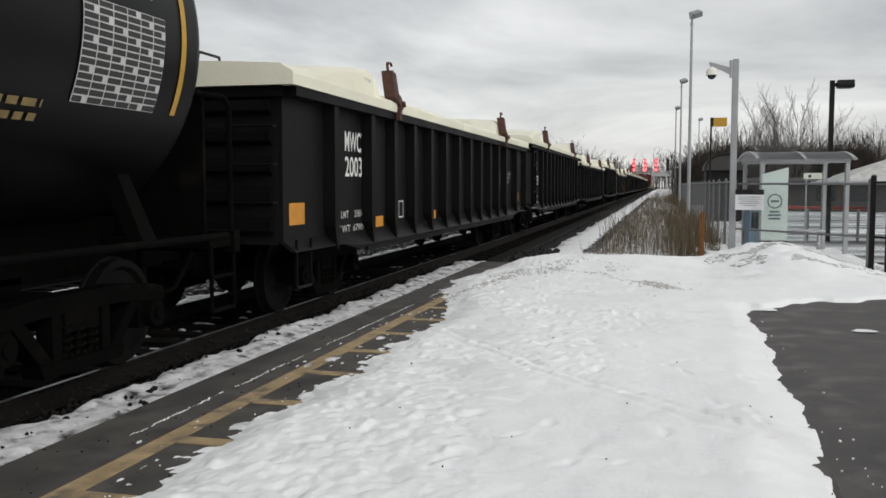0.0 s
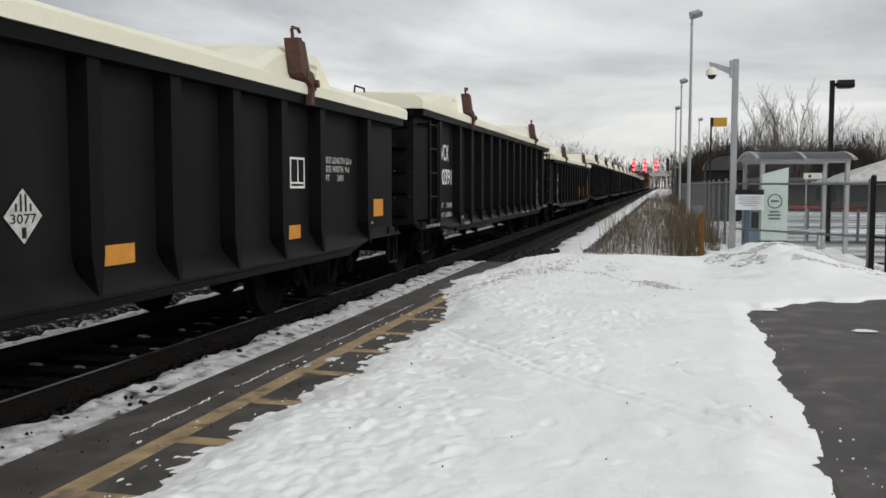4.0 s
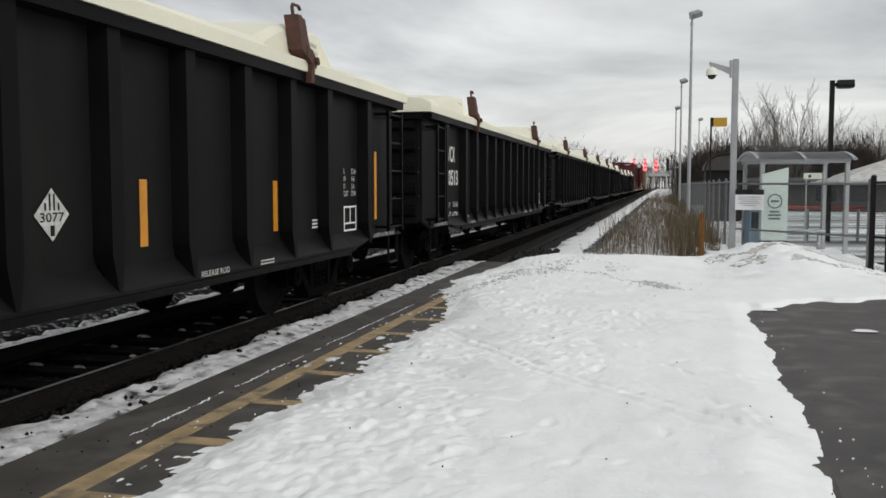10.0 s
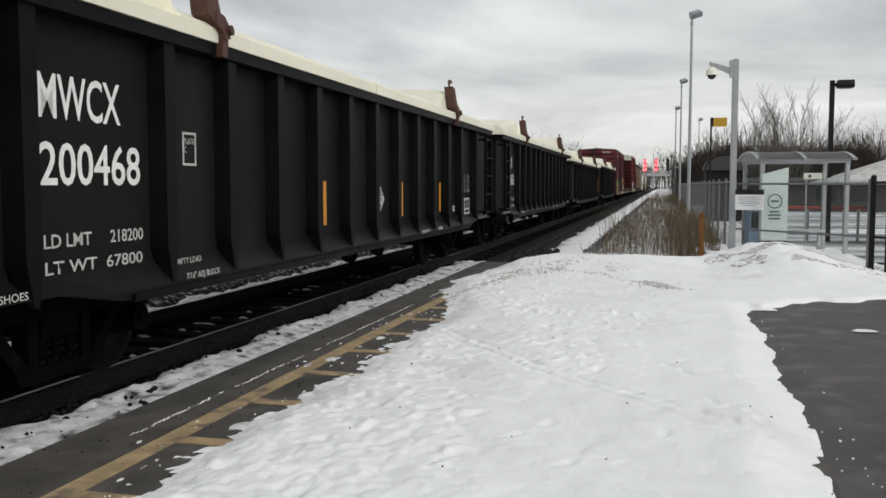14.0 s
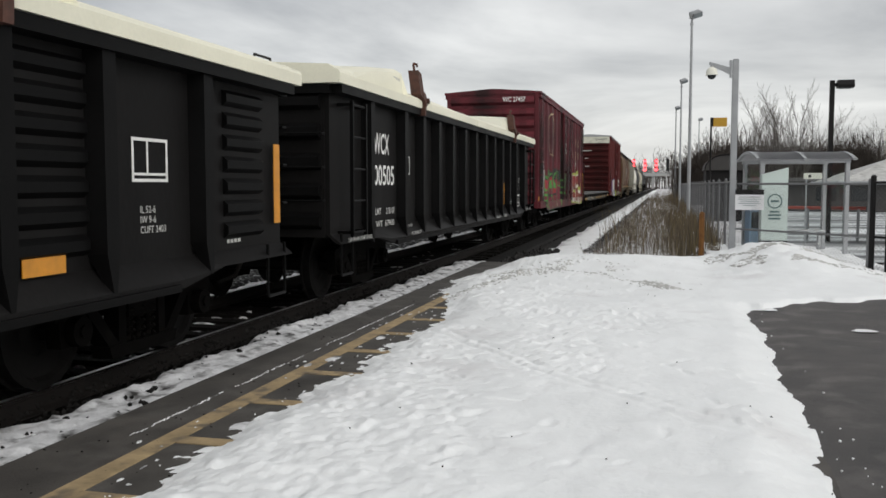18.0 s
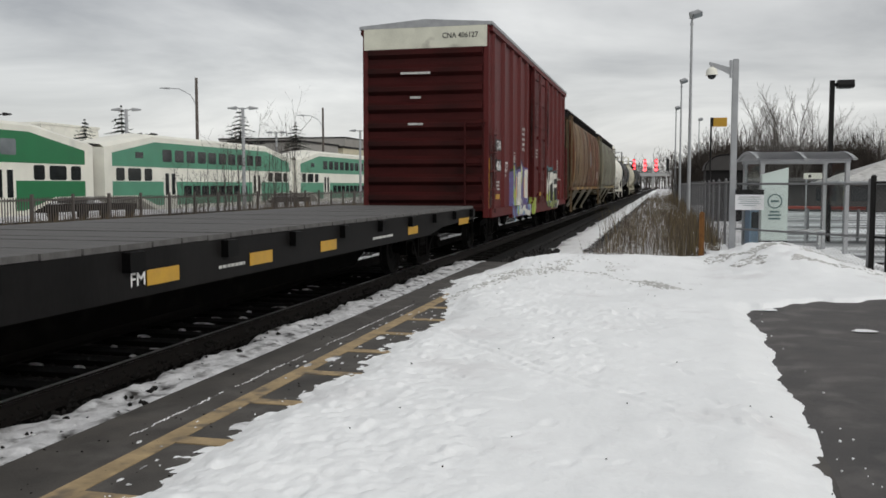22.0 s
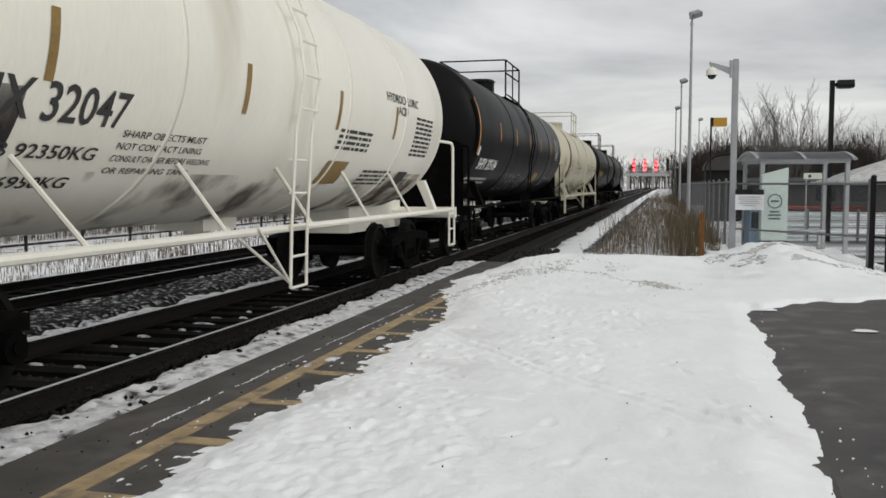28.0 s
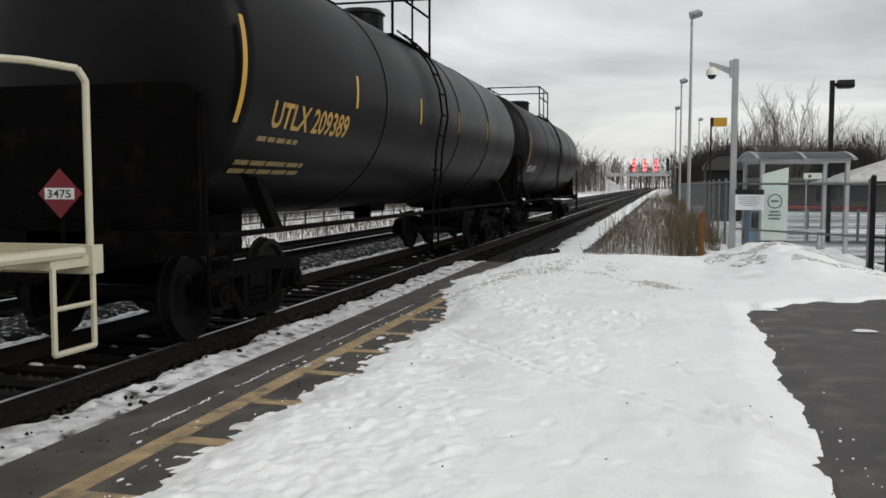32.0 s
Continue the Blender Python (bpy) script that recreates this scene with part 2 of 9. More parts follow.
def sweep(bm, rings, closed=True, caps=True):
    """Skin between rings of equally many points."""
    vs = [[bm.verts.new(p) for p in ring] for ring in rings]
    n = len(vs[0])
    for a, b in zip(vs, vs[1:]):
        for i in range(n if closed else n - 1):
            j = (i + 1) % n
            bm.faces.new((a[i], a[j], b[j], b[i]))
    if caps and closed:
        bm.faces.new(vs[0][::-1])
        bm.faces.new(vs[-1])


def prism_x(bm, outline, x0, x1):
    """Extrude a (y, z) outline across x."""
    sweep(bm, [[(x0, y, z) for y, z in outline], [(x1, y, z) for y, z in outline]])


def prism_y(bm, outline, y0, y1):
    """Extrude an (x, z) outline along y."""
    sweep(bm, [[(x, y0, z) for x, z in outline], [(x, y1, z) for x, z in outline]])


def fixed(bm):
    bmesh.ops.recalc_face_normals(bm, faces=bm.faces)
    return bm


TEXTS = {}


def text_mesh(words, height, width=None, bold=0.0):
    """Letters of the built-in font as a flat mesh in the xy plane, starting at x = 0; capitals are `height` tall, the line `width` long."""
    key = (words, height, width, bold)
    if key in TEXTS:
        return TEXTS[key]
    cu = bpy.data.curves.new("lettering", "FONT")
    cu.body, cu.size, cu.offset = words, 1.0, bold
    cu.resolution_u = 3
    ob = bpy.data.objects.new("lettering", cu)
    scene.collection.objects.link(ob)
    dg = bpy.context.evaluated_depsgraph_get()
    me = bpy.data.meshes.new_from_object(ob.evaluated_get(dg))
    bpy.data.objects.remove(ob)
    co = np.empty(len(me.vertices) * 3, np.float32)
    me.vertices.foreach_get("co", co)
    co = co.reshape(-1, 3)
    lines = words.count("\n") + 1
    span = max(np.ptp(co[:, 0]), 1e-6)
    co[:, 0] -= co[:, 0].min()
    co[:, 1] *= height / 0.70
    co[:, 0] *= (width / span) if width else height / 0.70
    me.vertices.foreach_set("co", co.ravel())
    TEXTS[key] = me
    return me


def lettering(parent, words, at, height, width=None, material=None, bold=0.012, name="lettering"):
    """Lettering on the +x side of a car: at = (x, y, z) of the line's start; it reads along +y."""
    me = text_mesh(words, height, width, bold)
    m = Matrix(((0, 0, 1, at[0]), (1, 0, 0, at[1]), (0, 1, 0, at[2]), (0, 0, 0, 1)))
    if not me.materials:
        me.materials.append(material or WHITE_PAINT)
    return share(name, me, None, parent, at=m)


def lettering_end(parent, words, at, height, width, material=None, bold=0.012):
    """Lettering on a car's leading end wall: at = (x, y, z) of its start; it reads along +x."""
    src = text_mesh(words, height, width, bold)
    me = src.copy()
    me.materials.clear()
    m = Matrix(((1, 0, 0, at[0]), (0, 0, -1, at[1]), (0, 1, 0, at[2]), (0, 0, 0, 1)))
    return share("lettering", me, material or DIM_WHITE, parent, at=m)


def plate(bm, x, y0, y1, z0, z1, t=0.004):
    """A thin painted or riveted plate on a +x side."""
    box(bm, x, x + t, y0, y1, z0, z1)


def frame_mark(bm, x, y0, y1, z0, z1, w=0.02, t=0.004):
    plate(bm, x, y0, y1, z0, z0 + w, t)
    plate(bm, x, y0, y1, z1 - w, z1, t)
    plate(bm, x, y0, y0 + w, z0 + w, z1 - w, t)
    plate(bm, x, y1 - w, y1, z0 + w, z1 - w, t)


def text_bars(parent, x, y, z, w, h, rows, material=None, name="stencil_text", gap=0.55, seed=1):
    """Small unreadable lettering as short bars."""
    rnd = random.Random(seed)
    bm = bmesh.new()
    step = h / rows
    for r in range(rows):
        zz = z + h - (r + 1) * step
        yy = y
        while yy < y + w - 0.02:
            ln = min(rnd.uniform(0.06, 0.2) * max(w, 0.3), y + w - yy)
            plate(bm, x, yy, yy + ln, zz, zz + step * gap, 0.003)
            yy += ln + step * 0.35
    return part(name, bm, material or DIM_WHITE, parent)


def bloom(name, col, cover=0.5, scale=1.2, stretch=(1, 1, 0.3)):
    """Rust or soot that lies on paint in ragged clouds."""
    m = mat(name, col, 0.85, var=0.4, scale=3)
    nd, ln = m.node_tree.nodes, m.node_tree.links
    co, mp, nz, rp = nd.new("ShaderNodeTexCoord"), nd.new("ShaderNodeMapping"), nd.new("ShaderNodeTexNoise"), nd.new("ShaderNodeValToRGB")
    mp.inputs["Scale"].default_value = stretch
    nz.inputs["Scale"].default_value, nz.inputs["Detail"].default_value = scale, 7
    rp.color_ramp.elements[0].position, rp.color_ramp.elements[1].position = 0.62 - 0.35 * cover, 0.80 - 0.25 * cover
    ln.new(co.outputs["Object"], mp.inputs["Vector"])
    ln.new(mp.outputs[0], nz.inputs["Vector"])
    ln.new(nz.outputs["Fac"], rp.inputs["Fac"])
    ln.new(rp.outputs["Color"], nd["Principled BSDF"].inputs["Alpha"])
    return m


RUST_STREAKS = bloom("red_rust_streaks", (0.150, 0.042, 0.014), 0.58, 2.3, (1, 1, 0.06))
PALE_STREAKS = bloom("pale_washed_streaks", (0.20, 0.165, 0.115), 0.20, 5.0, (1, 1, 0.05))
DARK_STREAKS = bloom("dark_rain_streaks", (0.048, 0.028, 0.017), 0.16, 3.6, (1, 1, 0.07))
RUST_BLOOM = bloom("rust_bloom", (0.10, 0.045, 0.02), 0.55)
SOOT_BLOOM = bloom("soot_bloom", (0.02, 0.016, 0.014), 0.5)
HEAVY_RUST = bloom("heavy_rust_bloom", (0.085, 0.038, 0.018), 0.95, 1.6)
# road grime mixed with painted shade for the undersides of tanks
FILM_SHADE = bloom("grey_film_and_shade", (0.19, 0.17, 0.14), 0.30, 1.3, (1, 1, 0.8))
GRIME = bloom("brown_grime_bloom", (0.035, 0.014, 0.012), 0.22, 1.1, (1, 1, 0.25))
# ---- running gear ----
def lathe_x(bm, prof, n=20):
    """Turn an (x, r) outline about the x axis."""
    rings = [[(x, r * math.cos(2 * math.pi * i / n), r * math.sin(2 * math.pi * i / n)) for i in range(n)] for x, r in prof]
    sweep(bm, rings)


def make_meshes():
    out = {}
    bm = bmesh.new()
    for s in (-1, 1):
        prof = [(0.68, 0.13), (0.69, 0.20), (0.715, 0.36), (0.69, 0.40), (0.69, 0.475), (0.715, 0.475), (0.725, 0.455), (0.815, 0.45), (0.82, 0.39), (0.775, 0.36), (0.765, 0.2), (0.80, 0.13)]
        lathe_x(bm, [(s * x, r) for x, r in prof])
    rod(bm, (-1.02, 0, 0), (1.02, 0, 0), 0.085, 10)
    me = bpy.data.meshes.new("wheelset")
    fixed(bm).to_mesh(me)
    bm.free()
    me.materials.append(WHEEL)
    out["wheelset"] = me

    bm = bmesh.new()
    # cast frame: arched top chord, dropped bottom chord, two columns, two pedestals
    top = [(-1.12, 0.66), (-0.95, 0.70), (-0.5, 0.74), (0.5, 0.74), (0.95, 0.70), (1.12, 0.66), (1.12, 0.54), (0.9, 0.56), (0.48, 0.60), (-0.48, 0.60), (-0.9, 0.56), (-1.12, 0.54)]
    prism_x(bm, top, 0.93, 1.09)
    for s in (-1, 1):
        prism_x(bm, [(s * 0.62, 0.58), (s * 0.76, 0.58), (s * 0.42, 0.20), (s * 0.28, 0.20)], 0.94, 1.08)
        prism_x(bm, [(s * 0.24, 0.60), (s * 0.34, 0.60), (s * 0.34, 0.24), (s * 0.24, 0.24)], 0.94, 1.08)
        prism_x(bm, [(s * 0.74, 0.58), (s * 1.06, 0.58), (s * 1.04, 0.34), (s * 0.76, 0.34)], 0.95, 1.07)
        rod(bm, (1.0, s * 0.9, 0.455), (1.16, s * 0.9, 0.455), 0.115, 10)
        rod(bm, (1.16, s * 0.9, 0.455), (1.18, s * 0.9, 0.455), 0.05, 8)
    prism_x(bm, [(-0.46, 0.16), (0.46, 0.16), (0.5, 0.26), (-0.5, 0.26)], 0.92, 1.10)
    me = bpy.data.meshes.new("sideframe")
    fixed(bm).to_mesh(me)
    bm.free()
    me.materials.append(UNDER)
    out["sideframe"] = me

    bm = bmesh.new()
    rod(bm, (0, 0, 0.26), (0, 0, 0.58), 0.035, 6)
    turns = [(0.062 * math.cos(k * 0.9), 0.062 * math.sin(k * 0.9), 0.27 + 0.009 * k) for k in range(34)]
    pipe(bm, turns, 0.016, 4)
    me = bpy.data.meshes.new("coil_spring")
    bm.to_mesh(me)
    bm.free()
    me.materials.append(UNDER)
    out["springs"] = me

    bm = bmesh.new()
    box(bm, -1.08, 1.08, -0.2, 0.2, 0.46, 0.70)
    box(bm, -0.35, 0.35, -0.25, 0.25, 0.70, 0.80)
    me = bpy.data.meshes.new("bolster")
    bm.to_mesh(me)
    bm.free()
    me.materials.append(UNDER)
    out["bolster"] = me

    bm = bmesh.new()
    box(bm, -0.1, 0.1, -0.35, 0.6, 0.72, 0.98)
    prism_y(bm, [(-0.17, 0.70), (0.17, 0.70), (0.17, 1.02), (-0.17, 1.02)], -0.62, -0.35)
    prism_x(bm, [(-0.72, 0.74), (-0.56, 0.74), (-0.56, 0.98), (-0.72, 0.98)], 0.04, 0.17)
    pipe(bm, [(0.3, 0.1, 0.85), (0.36, -0.15, 0.72), (0.34, -0.4, 0.45), (0.22, -0.62, 0.38)], 0.028, 6)
    me = bpy.data.meshes.new("coupler")
    fixed(bm).to_mesh(me)
    bm.free()
    me.materials.append(UNDER)
    out["coupler"] = me
    return out


GEAR = make_meshes()
WHEELSETS = []
CARS = []


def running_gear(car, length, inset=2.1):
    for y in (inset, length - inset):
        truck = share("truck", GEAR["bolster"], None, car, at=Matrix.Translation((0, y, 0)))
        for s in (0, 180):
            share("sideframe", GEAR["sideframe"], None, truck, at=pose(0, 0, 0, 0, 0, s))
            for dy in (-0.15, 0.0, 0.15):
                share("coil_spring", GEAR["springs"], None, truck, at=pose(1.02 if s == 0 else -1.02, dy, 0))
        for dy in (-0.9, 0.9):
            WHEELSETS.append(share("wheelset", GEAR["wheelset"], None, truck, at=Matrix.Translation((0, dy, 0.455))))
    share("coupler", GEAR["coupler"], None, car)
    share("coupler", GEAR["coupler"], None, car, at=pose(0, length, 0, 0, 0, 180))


def new_car(name, start, label, category):
    car = thing(name, pose(TRACK_X, start, 0), label, category, "freight train")
    CARS.append((car, start))
    return car


RUNGS = {}


def ladder(name, parent, at, w, z0, z1, n, out, material, r=0.014, stile=0.018):
    """A ladder standing off the +x side: two stiles with their brackets, and each rung."""
    bm = bmesh.new()
    for y in (0, w):
        box(bm, out - stile, out + stile, y - stile, y + stile, z0 - 0.05, z1 + 0.05)
        for z in (z0, z1):
            box(bm, 0, out, y - stile, y + stile, z - 0.02, z + 0.02)
    ob = share(name, bm_mesh(name, bm), material, parent, at=at)
    key = (w, r, material.name)
    if key not in RUNGS:
        bm = bmesh.new()
        rod(bm, (0, 0, 0), (0, w, 0), r, 6)
        RUNGS[key] = bm_mesh("rung", bm)
    for i in range(n):
        share("rung", RUNGS[key], material, ob, at=pose(out, 0, z0 + (z1 - z0) * i / (n - 1)))
    return ob


def steps(parent, L, x, z_top, material, z_low=0.43):
    for y in (0.12, L - 0.55):
        bm = bmesh.new()
        pipe(bm, [(x, y, z_top), (x, y, z_low), (x, y + 0.4, z_low), (x, y + 0.4, z_top)], 0.018)
        part("sill_step", bm, material, parent)


# ---- open-top cars with lids ----
def gondola(start, top, number, marks="MWCX", style="bars", ribbed=False, with_ladder=True, limit="218100", weight="67900", lid=0):
    L = 16.9 if ribbed else 16.3
    words = {"bars": "black gondola car with cream lid and amber upright reflectors", "blocks": "low black gondola car with cream lid and amber block reflectors"}[style]
    if ribbed:
        words = "black gondola car with ribbed panels and a cream lid"
    car = new_car("gondola_car", start, words, "rail car")
    low_plate = style == "blocks" and lid == 3
    sheet, foot, sill, chord = 1.395, 1.54, 0.70, 1.44
    bm = bmesh.new()
    for s in (-1, 1):
        prof = [(s * sheet, top), (s * sheet, 0.94), (s * foot, 0.77), (s * foot, sill), (s * (foot - 0.06), sill), (s * (foot - 0.06), 0.77), (s * (sheet - 0.06), 0.94), (s * (sheet - 0.06), top)]
        prism_y(bm, prof, 2.2, L - 2.2)
        end = [(x, max(z, 0.82)) for x, z in prof]
        sweep(bm, [[(x, 0.02, z) for x, z in end], [(x, 1.5, z) for x, z in end], [(x, 2.2, z) for x, z in prof]])
        sweep(bm, [[(x, L - 2.2, z) for x, z in prof], [(x, L - 1.5, z) for x, z in end], [(x, L - 0.02, z) for x, z in end]])
        bmesh.ops.remove_doubles(bm, verts=bm.verts, dist=0.0005)
        part("side_wall", fixed(bm), BLACK, car)
        bm = bmesh.new()
    box(bm, -sheet + 0.06, sheet - 0.06, 0.03, L - 0.03, 0.95, 1.05)
    part("floor", bm, BLACK, car)
    bm = bmesh.new()
    box(bm, -0.3, 0.3, 0.1, L - 0.1, 0.62, 0.949)
    part("centre_sill", bm, UNDER, car)
    for y0, y1 in ((0.0, 0.07), (L - 0.07, L)):
        bm = bmesh.new()
        box(bm, -sheet + 0.06, sheet - 0.06, y0, y1, 0.9, top - 0.02)
        part("end_wall", bm, BLACK, car)
    rib = bmesh.new()
    prism_x(rib, [(0.0, -0.10), (-0.09, -0.05), (-0.09, 0.05), (0.0, 0.10)], -sheet + 0.1, sheet - 0.1)
    fixed(rib)
    rme = bpy.data.meshes.new("end_rib")
    rib.to_mesh(rme)
    rib.free()
    for i in range(5):
        z = 1.1 + (top - 1.3) * i / 4
        share("end_rib", rme, BLACK_POST, car, at=pose(0, 0, z))
        share("end_rib", rme, BLACK_POST, car, at=pose(0, L, z, 0, 0, 180))
    bm = bmesh.new()
    for s in (-1, 1):
        prism_y(bm, [(s * (sheet - 0.08), top - 0.10), (s * (chord + 0.13), top - 0.10), (s * (chord + 0.13), top), (s * (sheet - 0.08), top)], 0, L)
    for y in (0, L):
        box(bm, -chord, chord, y - 0.1, y + 0.1, top - 0.11, top - 0.002)
    part("top_chord", fixed(bm), BLACK_POST, car)
    for s in (-1, 1):
        bm = bmesh.new()
        prism_y(bm, [(s * (foot - 0.02), sill - 0.02), (s * (foot + 0.03), sill - 0.02), (s * (foot + 0.03), sill + 0.04), (s * (foot - 0.02), sill + 0.04)], 2.3, L - 2.3)
        part("side_sill", fixed(bm), BLACK_POST, car)
    # side posts: hat sections that die into the flared foot
    pm = bmesh.new()
    w0, w1, d = 0.105, 0.075, 0.14
    z0 = 0.77
    ring = lambda z, x0, x1: [(x0, -w0, z), (x1, -w1, z), (x1, w1, z), (x0, w0, z)]
    sweep(pm, [[(foot - 0.03, -0.03, z0), (foot + 0.004, -0.02, z0), (foot + 0.004, 0.02, z0), (foot - 0.03, 0.03, z0)], ring(1.05, sheet - 0.005, sheet + d), ring(top - 0.1, sheet - 0.005, sheet + d)])
    fixed(pm)
    pme = bpy.data.meshes.new("side_post")
    pm.to_mesh(pme)
    pm.free()
    posts = [1.28] + [(2.66 if style == "blocks" else 2.89) + 1.052 * k for k in range(11)] + [L - (1.78 if marks == "RGCX" else 1.46)]
    if ribbed:
        posts = [2.0] + [3.45 + 1.03 * k for k in range(11)] + [15.15]
    for y in posts:
        share("side_post", pme, BLACK_POST, car, at=pose(0, y, 0))
        share("side_post", pme, BLACK_POST, car, at=pose(0, y, 0, 0, 0, 180))
    if ribbed:
        bm = bmesh.new()
        n = 7
        prism_y(bm, [(sheet, -0.075), (sheet + 0.05, -0.035), (sheet + 0.05, 0.035), (sheet, 0.075)], -0.38, 0.38)
        fixed(bm)
        cme = bpy.data.meshes.new("panel_rib")
        bm.to_mesh(cme)
        bm.free()
        allp = [0.0] + posts + [L]
        for a, b in zip(allp, allp[1:]):
            if abs(a - 2.0) < 0.01 or abs(a - 13.75) < 0.01:
                continue
            for i in range(n):
                share("panel_rib", cme, BLACK_POST, car, at=pose(0, (a + b) / 2, 1.12 + (top - 1.36) * i / (n - 1)))
    # ladders and steps
    if with_ladder:
        for y, w in ((0.30, 0.50), (L - 0.80, 0.62)):
            ladder("side_ladder", car, pose(sheet, y, 0), w, 0.95, top - 0.22, 5, 0.19, BLACK_POST, stile=0.022)
    steps(car, L, 1.5, 0.95, BLACK_POST)
    for y, sg in ((0, -1), (L, 1)):
        for z in (1.35, 1.75, 2.15):
            bm = bmesh.new()
            pipe(bm, [(sheet - 0.5, y + sg * 0.1, z), (sheet - 0.5, y + sg * 0.2, z), (sheet - 0.02, y + sg * 0.2, z), (sheet - 0.02, y + sg * 0.1, z)], 0.014)
            part("grab_iron", bm, BLACK_POST, car)
    if with_ladder or marks == "RGCX":
        lettering_end(car, number, (0.30, -0.106, top - 0.098), 0.085, 0.56)
    elif low_plate:
        lettering_end(car, number, (0.62, -0.095, top - 0.36), 0.11, 0.62)

    # lid in two mouldings: each rises in a wedge towards its latch
    def section(y, h, w):
        e = chord + 0.15
        return [(e, y, top + 0.005), (e + 0.005, y, top + 0.12), (w + 0.03, y, top + 0.16), (w, y, top + h - 0.05), (w - 0.09, y, top + h + 0.01), (w * 0.5, y, top + 0.05 + h), (0, y, top + 0.07 + h),
                (-w * 0.5, y, top + 0.05 + h), (-w + 0.09, y, top + h + 0.01), (-w, y, top + h - 0.05), (-w - 0.03, y, top + 0.16), (-e - 0.005, y, top + 0.12), (-e, y, top + 0.005)]
    bm = bmesh.new()
    sweep(bm, [section(y, h, w) for y, h, w in ((-0.14, 0.215, 1.54), (0.42, 0.225, 1.53), (0.7, 0.27, 1.47), (1.6, 0.40, 1.44), (2.9, 0.53, 1.42), (2.98, 0.53, 1.42), (3.02, 0.21, 1.52), (5.0, 0.21, 1.52), (6.8, 0.19, 1.52), (7.9, 0.17, 1.53))])
    part("front_lid", fixed(bm), LID, car)
    bm = bmesh.new()
    sweep(bm, [section(y, h, w) for y, h, w in ((7.93, 0.17, 1.53), (9.4, 0.19, 1.52), (11.6, 0.22, 1.52), (12.15, 0.40, 1.45), (12.6, 0.52, 1.42), (13.30, 0.54, 1.41), (13.36, 0.54, 1.41), (13.40, 0.20, 1.52), (14.8, 0.20, 1.52), (L + 0.14, 0.20, 1.54))])
    part("rear_lid", fixed(bm), LID, car)
    for yy in (2.55, 12.98):
        text_bars(car, 1.432, yy, top + 0.26, 0.3, 0.17, 2, DIM_WHITE, seed=lid + int(yy))
    # latches: bent brown arms with a hook on top
    if "latch" not in RUNGS:
        bm = bmesh.new()
        prism_y(bm, [(0.0, -0.12), (0.09, -0.12), (0.11, 0.10), (0.02, 0.10)], -0.02, 0.12)
        prism_x(bm, [(0.14, 0.06), (0.13, 0.20), (0.05, 0.27), (-0.16, 0.30), (-0.20, 0.17), (-0.03, 0.10), (-0.02, 0.04)], 0.0, 0.12)
        prism_x(bm, [(-0.02, 0.24), (-0.10, 0.62), (-0.38, 0.65), (-0.36, 0.24), (-0.16, 0.15)], -0.05, 0.11)
        prism_x(bm, [(-0.20, 0.62), (-0.12, 0.62), (-0.10, 0.67), (-0.18, 0.67)], 0.0, 0.08)
        rod(bm, (0.12, 0.1, 0.14), (0.16, 0.1, 0.14), 0.05, 8)
        for v in bm.verts:
            v.co.x, v.co.y, v.co.z = v.co.x - 0.10 * max(v.co.z, 0), v.co.y * 0.66, v.co.z * 0.88
        part_latch = bm_mesh("latch", fixed(bm))
        bm = bmesh.new()
        pipe(bm, [(0.04, -0.30, 0.60), (0.04, -0.31, 0.74), (0.04, -0.27, 0.78), (0.04, -0.06, 0.79), (0.04, -0.02, 0.75)], 0.02, 8)
        for v in bm.verts:
            v.co.x, v.co.y, v.co.z = v.co.x - 0.10 * v.co.z, v.co.y * 0.72, v.co.z * 0.88
        RUNGS["latch"], RUNGS["hook"] = part_latch, bm_mesh("hook", bm)
    for y in (3.6, 12.62):
        arm = share("latch", RUNGS["latch"], LATCH, car, "rusty brown latch arm", at=pose(chord + 0.1, y, top + 0.0))
        share("hook", RUNGS["hook"], LATCH if y < 5 else DARK_POLE, arm)
    for y, h in ((0.15, 0.28), (7.3, 0.26), (8.3, 0.26), (15.4, 0.28)):
        bm = bmesh.new()
        pipe(bm, [(0.35, y, top + h), (0.35, y + 0.04, top + h + 0.14), (0.35, y + 0.5, top + h + 0.14), (0.35, y + 0.54, top + h)], 0.016, 6)
        part("lifting_loop", bm, DARK_POLE, car)

    # markings on the lit side
    xs = sheet + 0.004
    low = style == "blocks"
    ly = 2.25 if ribbed else 1.92 if low else 2.0 if number == "200222" else 1.52
    lettering(car, marks, (xs, ly, top - (0.48 if ribbed else 0.60 if low else 0.76)), 0.25 if low or number == "200222" else 0.29, 0.80 if low else 0.90)
    if marks == "RGCX":
        lettering(car, number[:4], (xs, 1.60, top - 1.24), 0.24, 1.05)
        lettering(car, number[4:], (xs, 3.12, top - 1.27), 0.21, 0.42)
    else:
        lettering(car, number, (xs, ly, top - (0.80 if ribbed else 0.92 if low else 1.20)), 0.25 if low or number == "200222" else 0.28, 0.95 if low else 1.14)
    if ribbed:
        lettering(car, "LD LMT  " + limit, (xs, 2.22, 1.54), 0.07, 0.85, DIM_WHITE)
        lettering(car, "LT WT   " + weight, (xs, 2.22, 1.36), 0.07, 0.80, DIM_WHITE)
    else:
        lettering(car, "LD LMT", (xs, 1.54, 1.12), 0.09, 0.50, DIM_WHITE)
        lettering(car, limit, (xs, 2.26, 1.12), 0.09, 0.42, DIM_WHITE)
        lettering(car, "LT WT  " + weight, (xs + 0.004, 1.54, 0.945), 0.085, 1.12, DIM_WHITE)
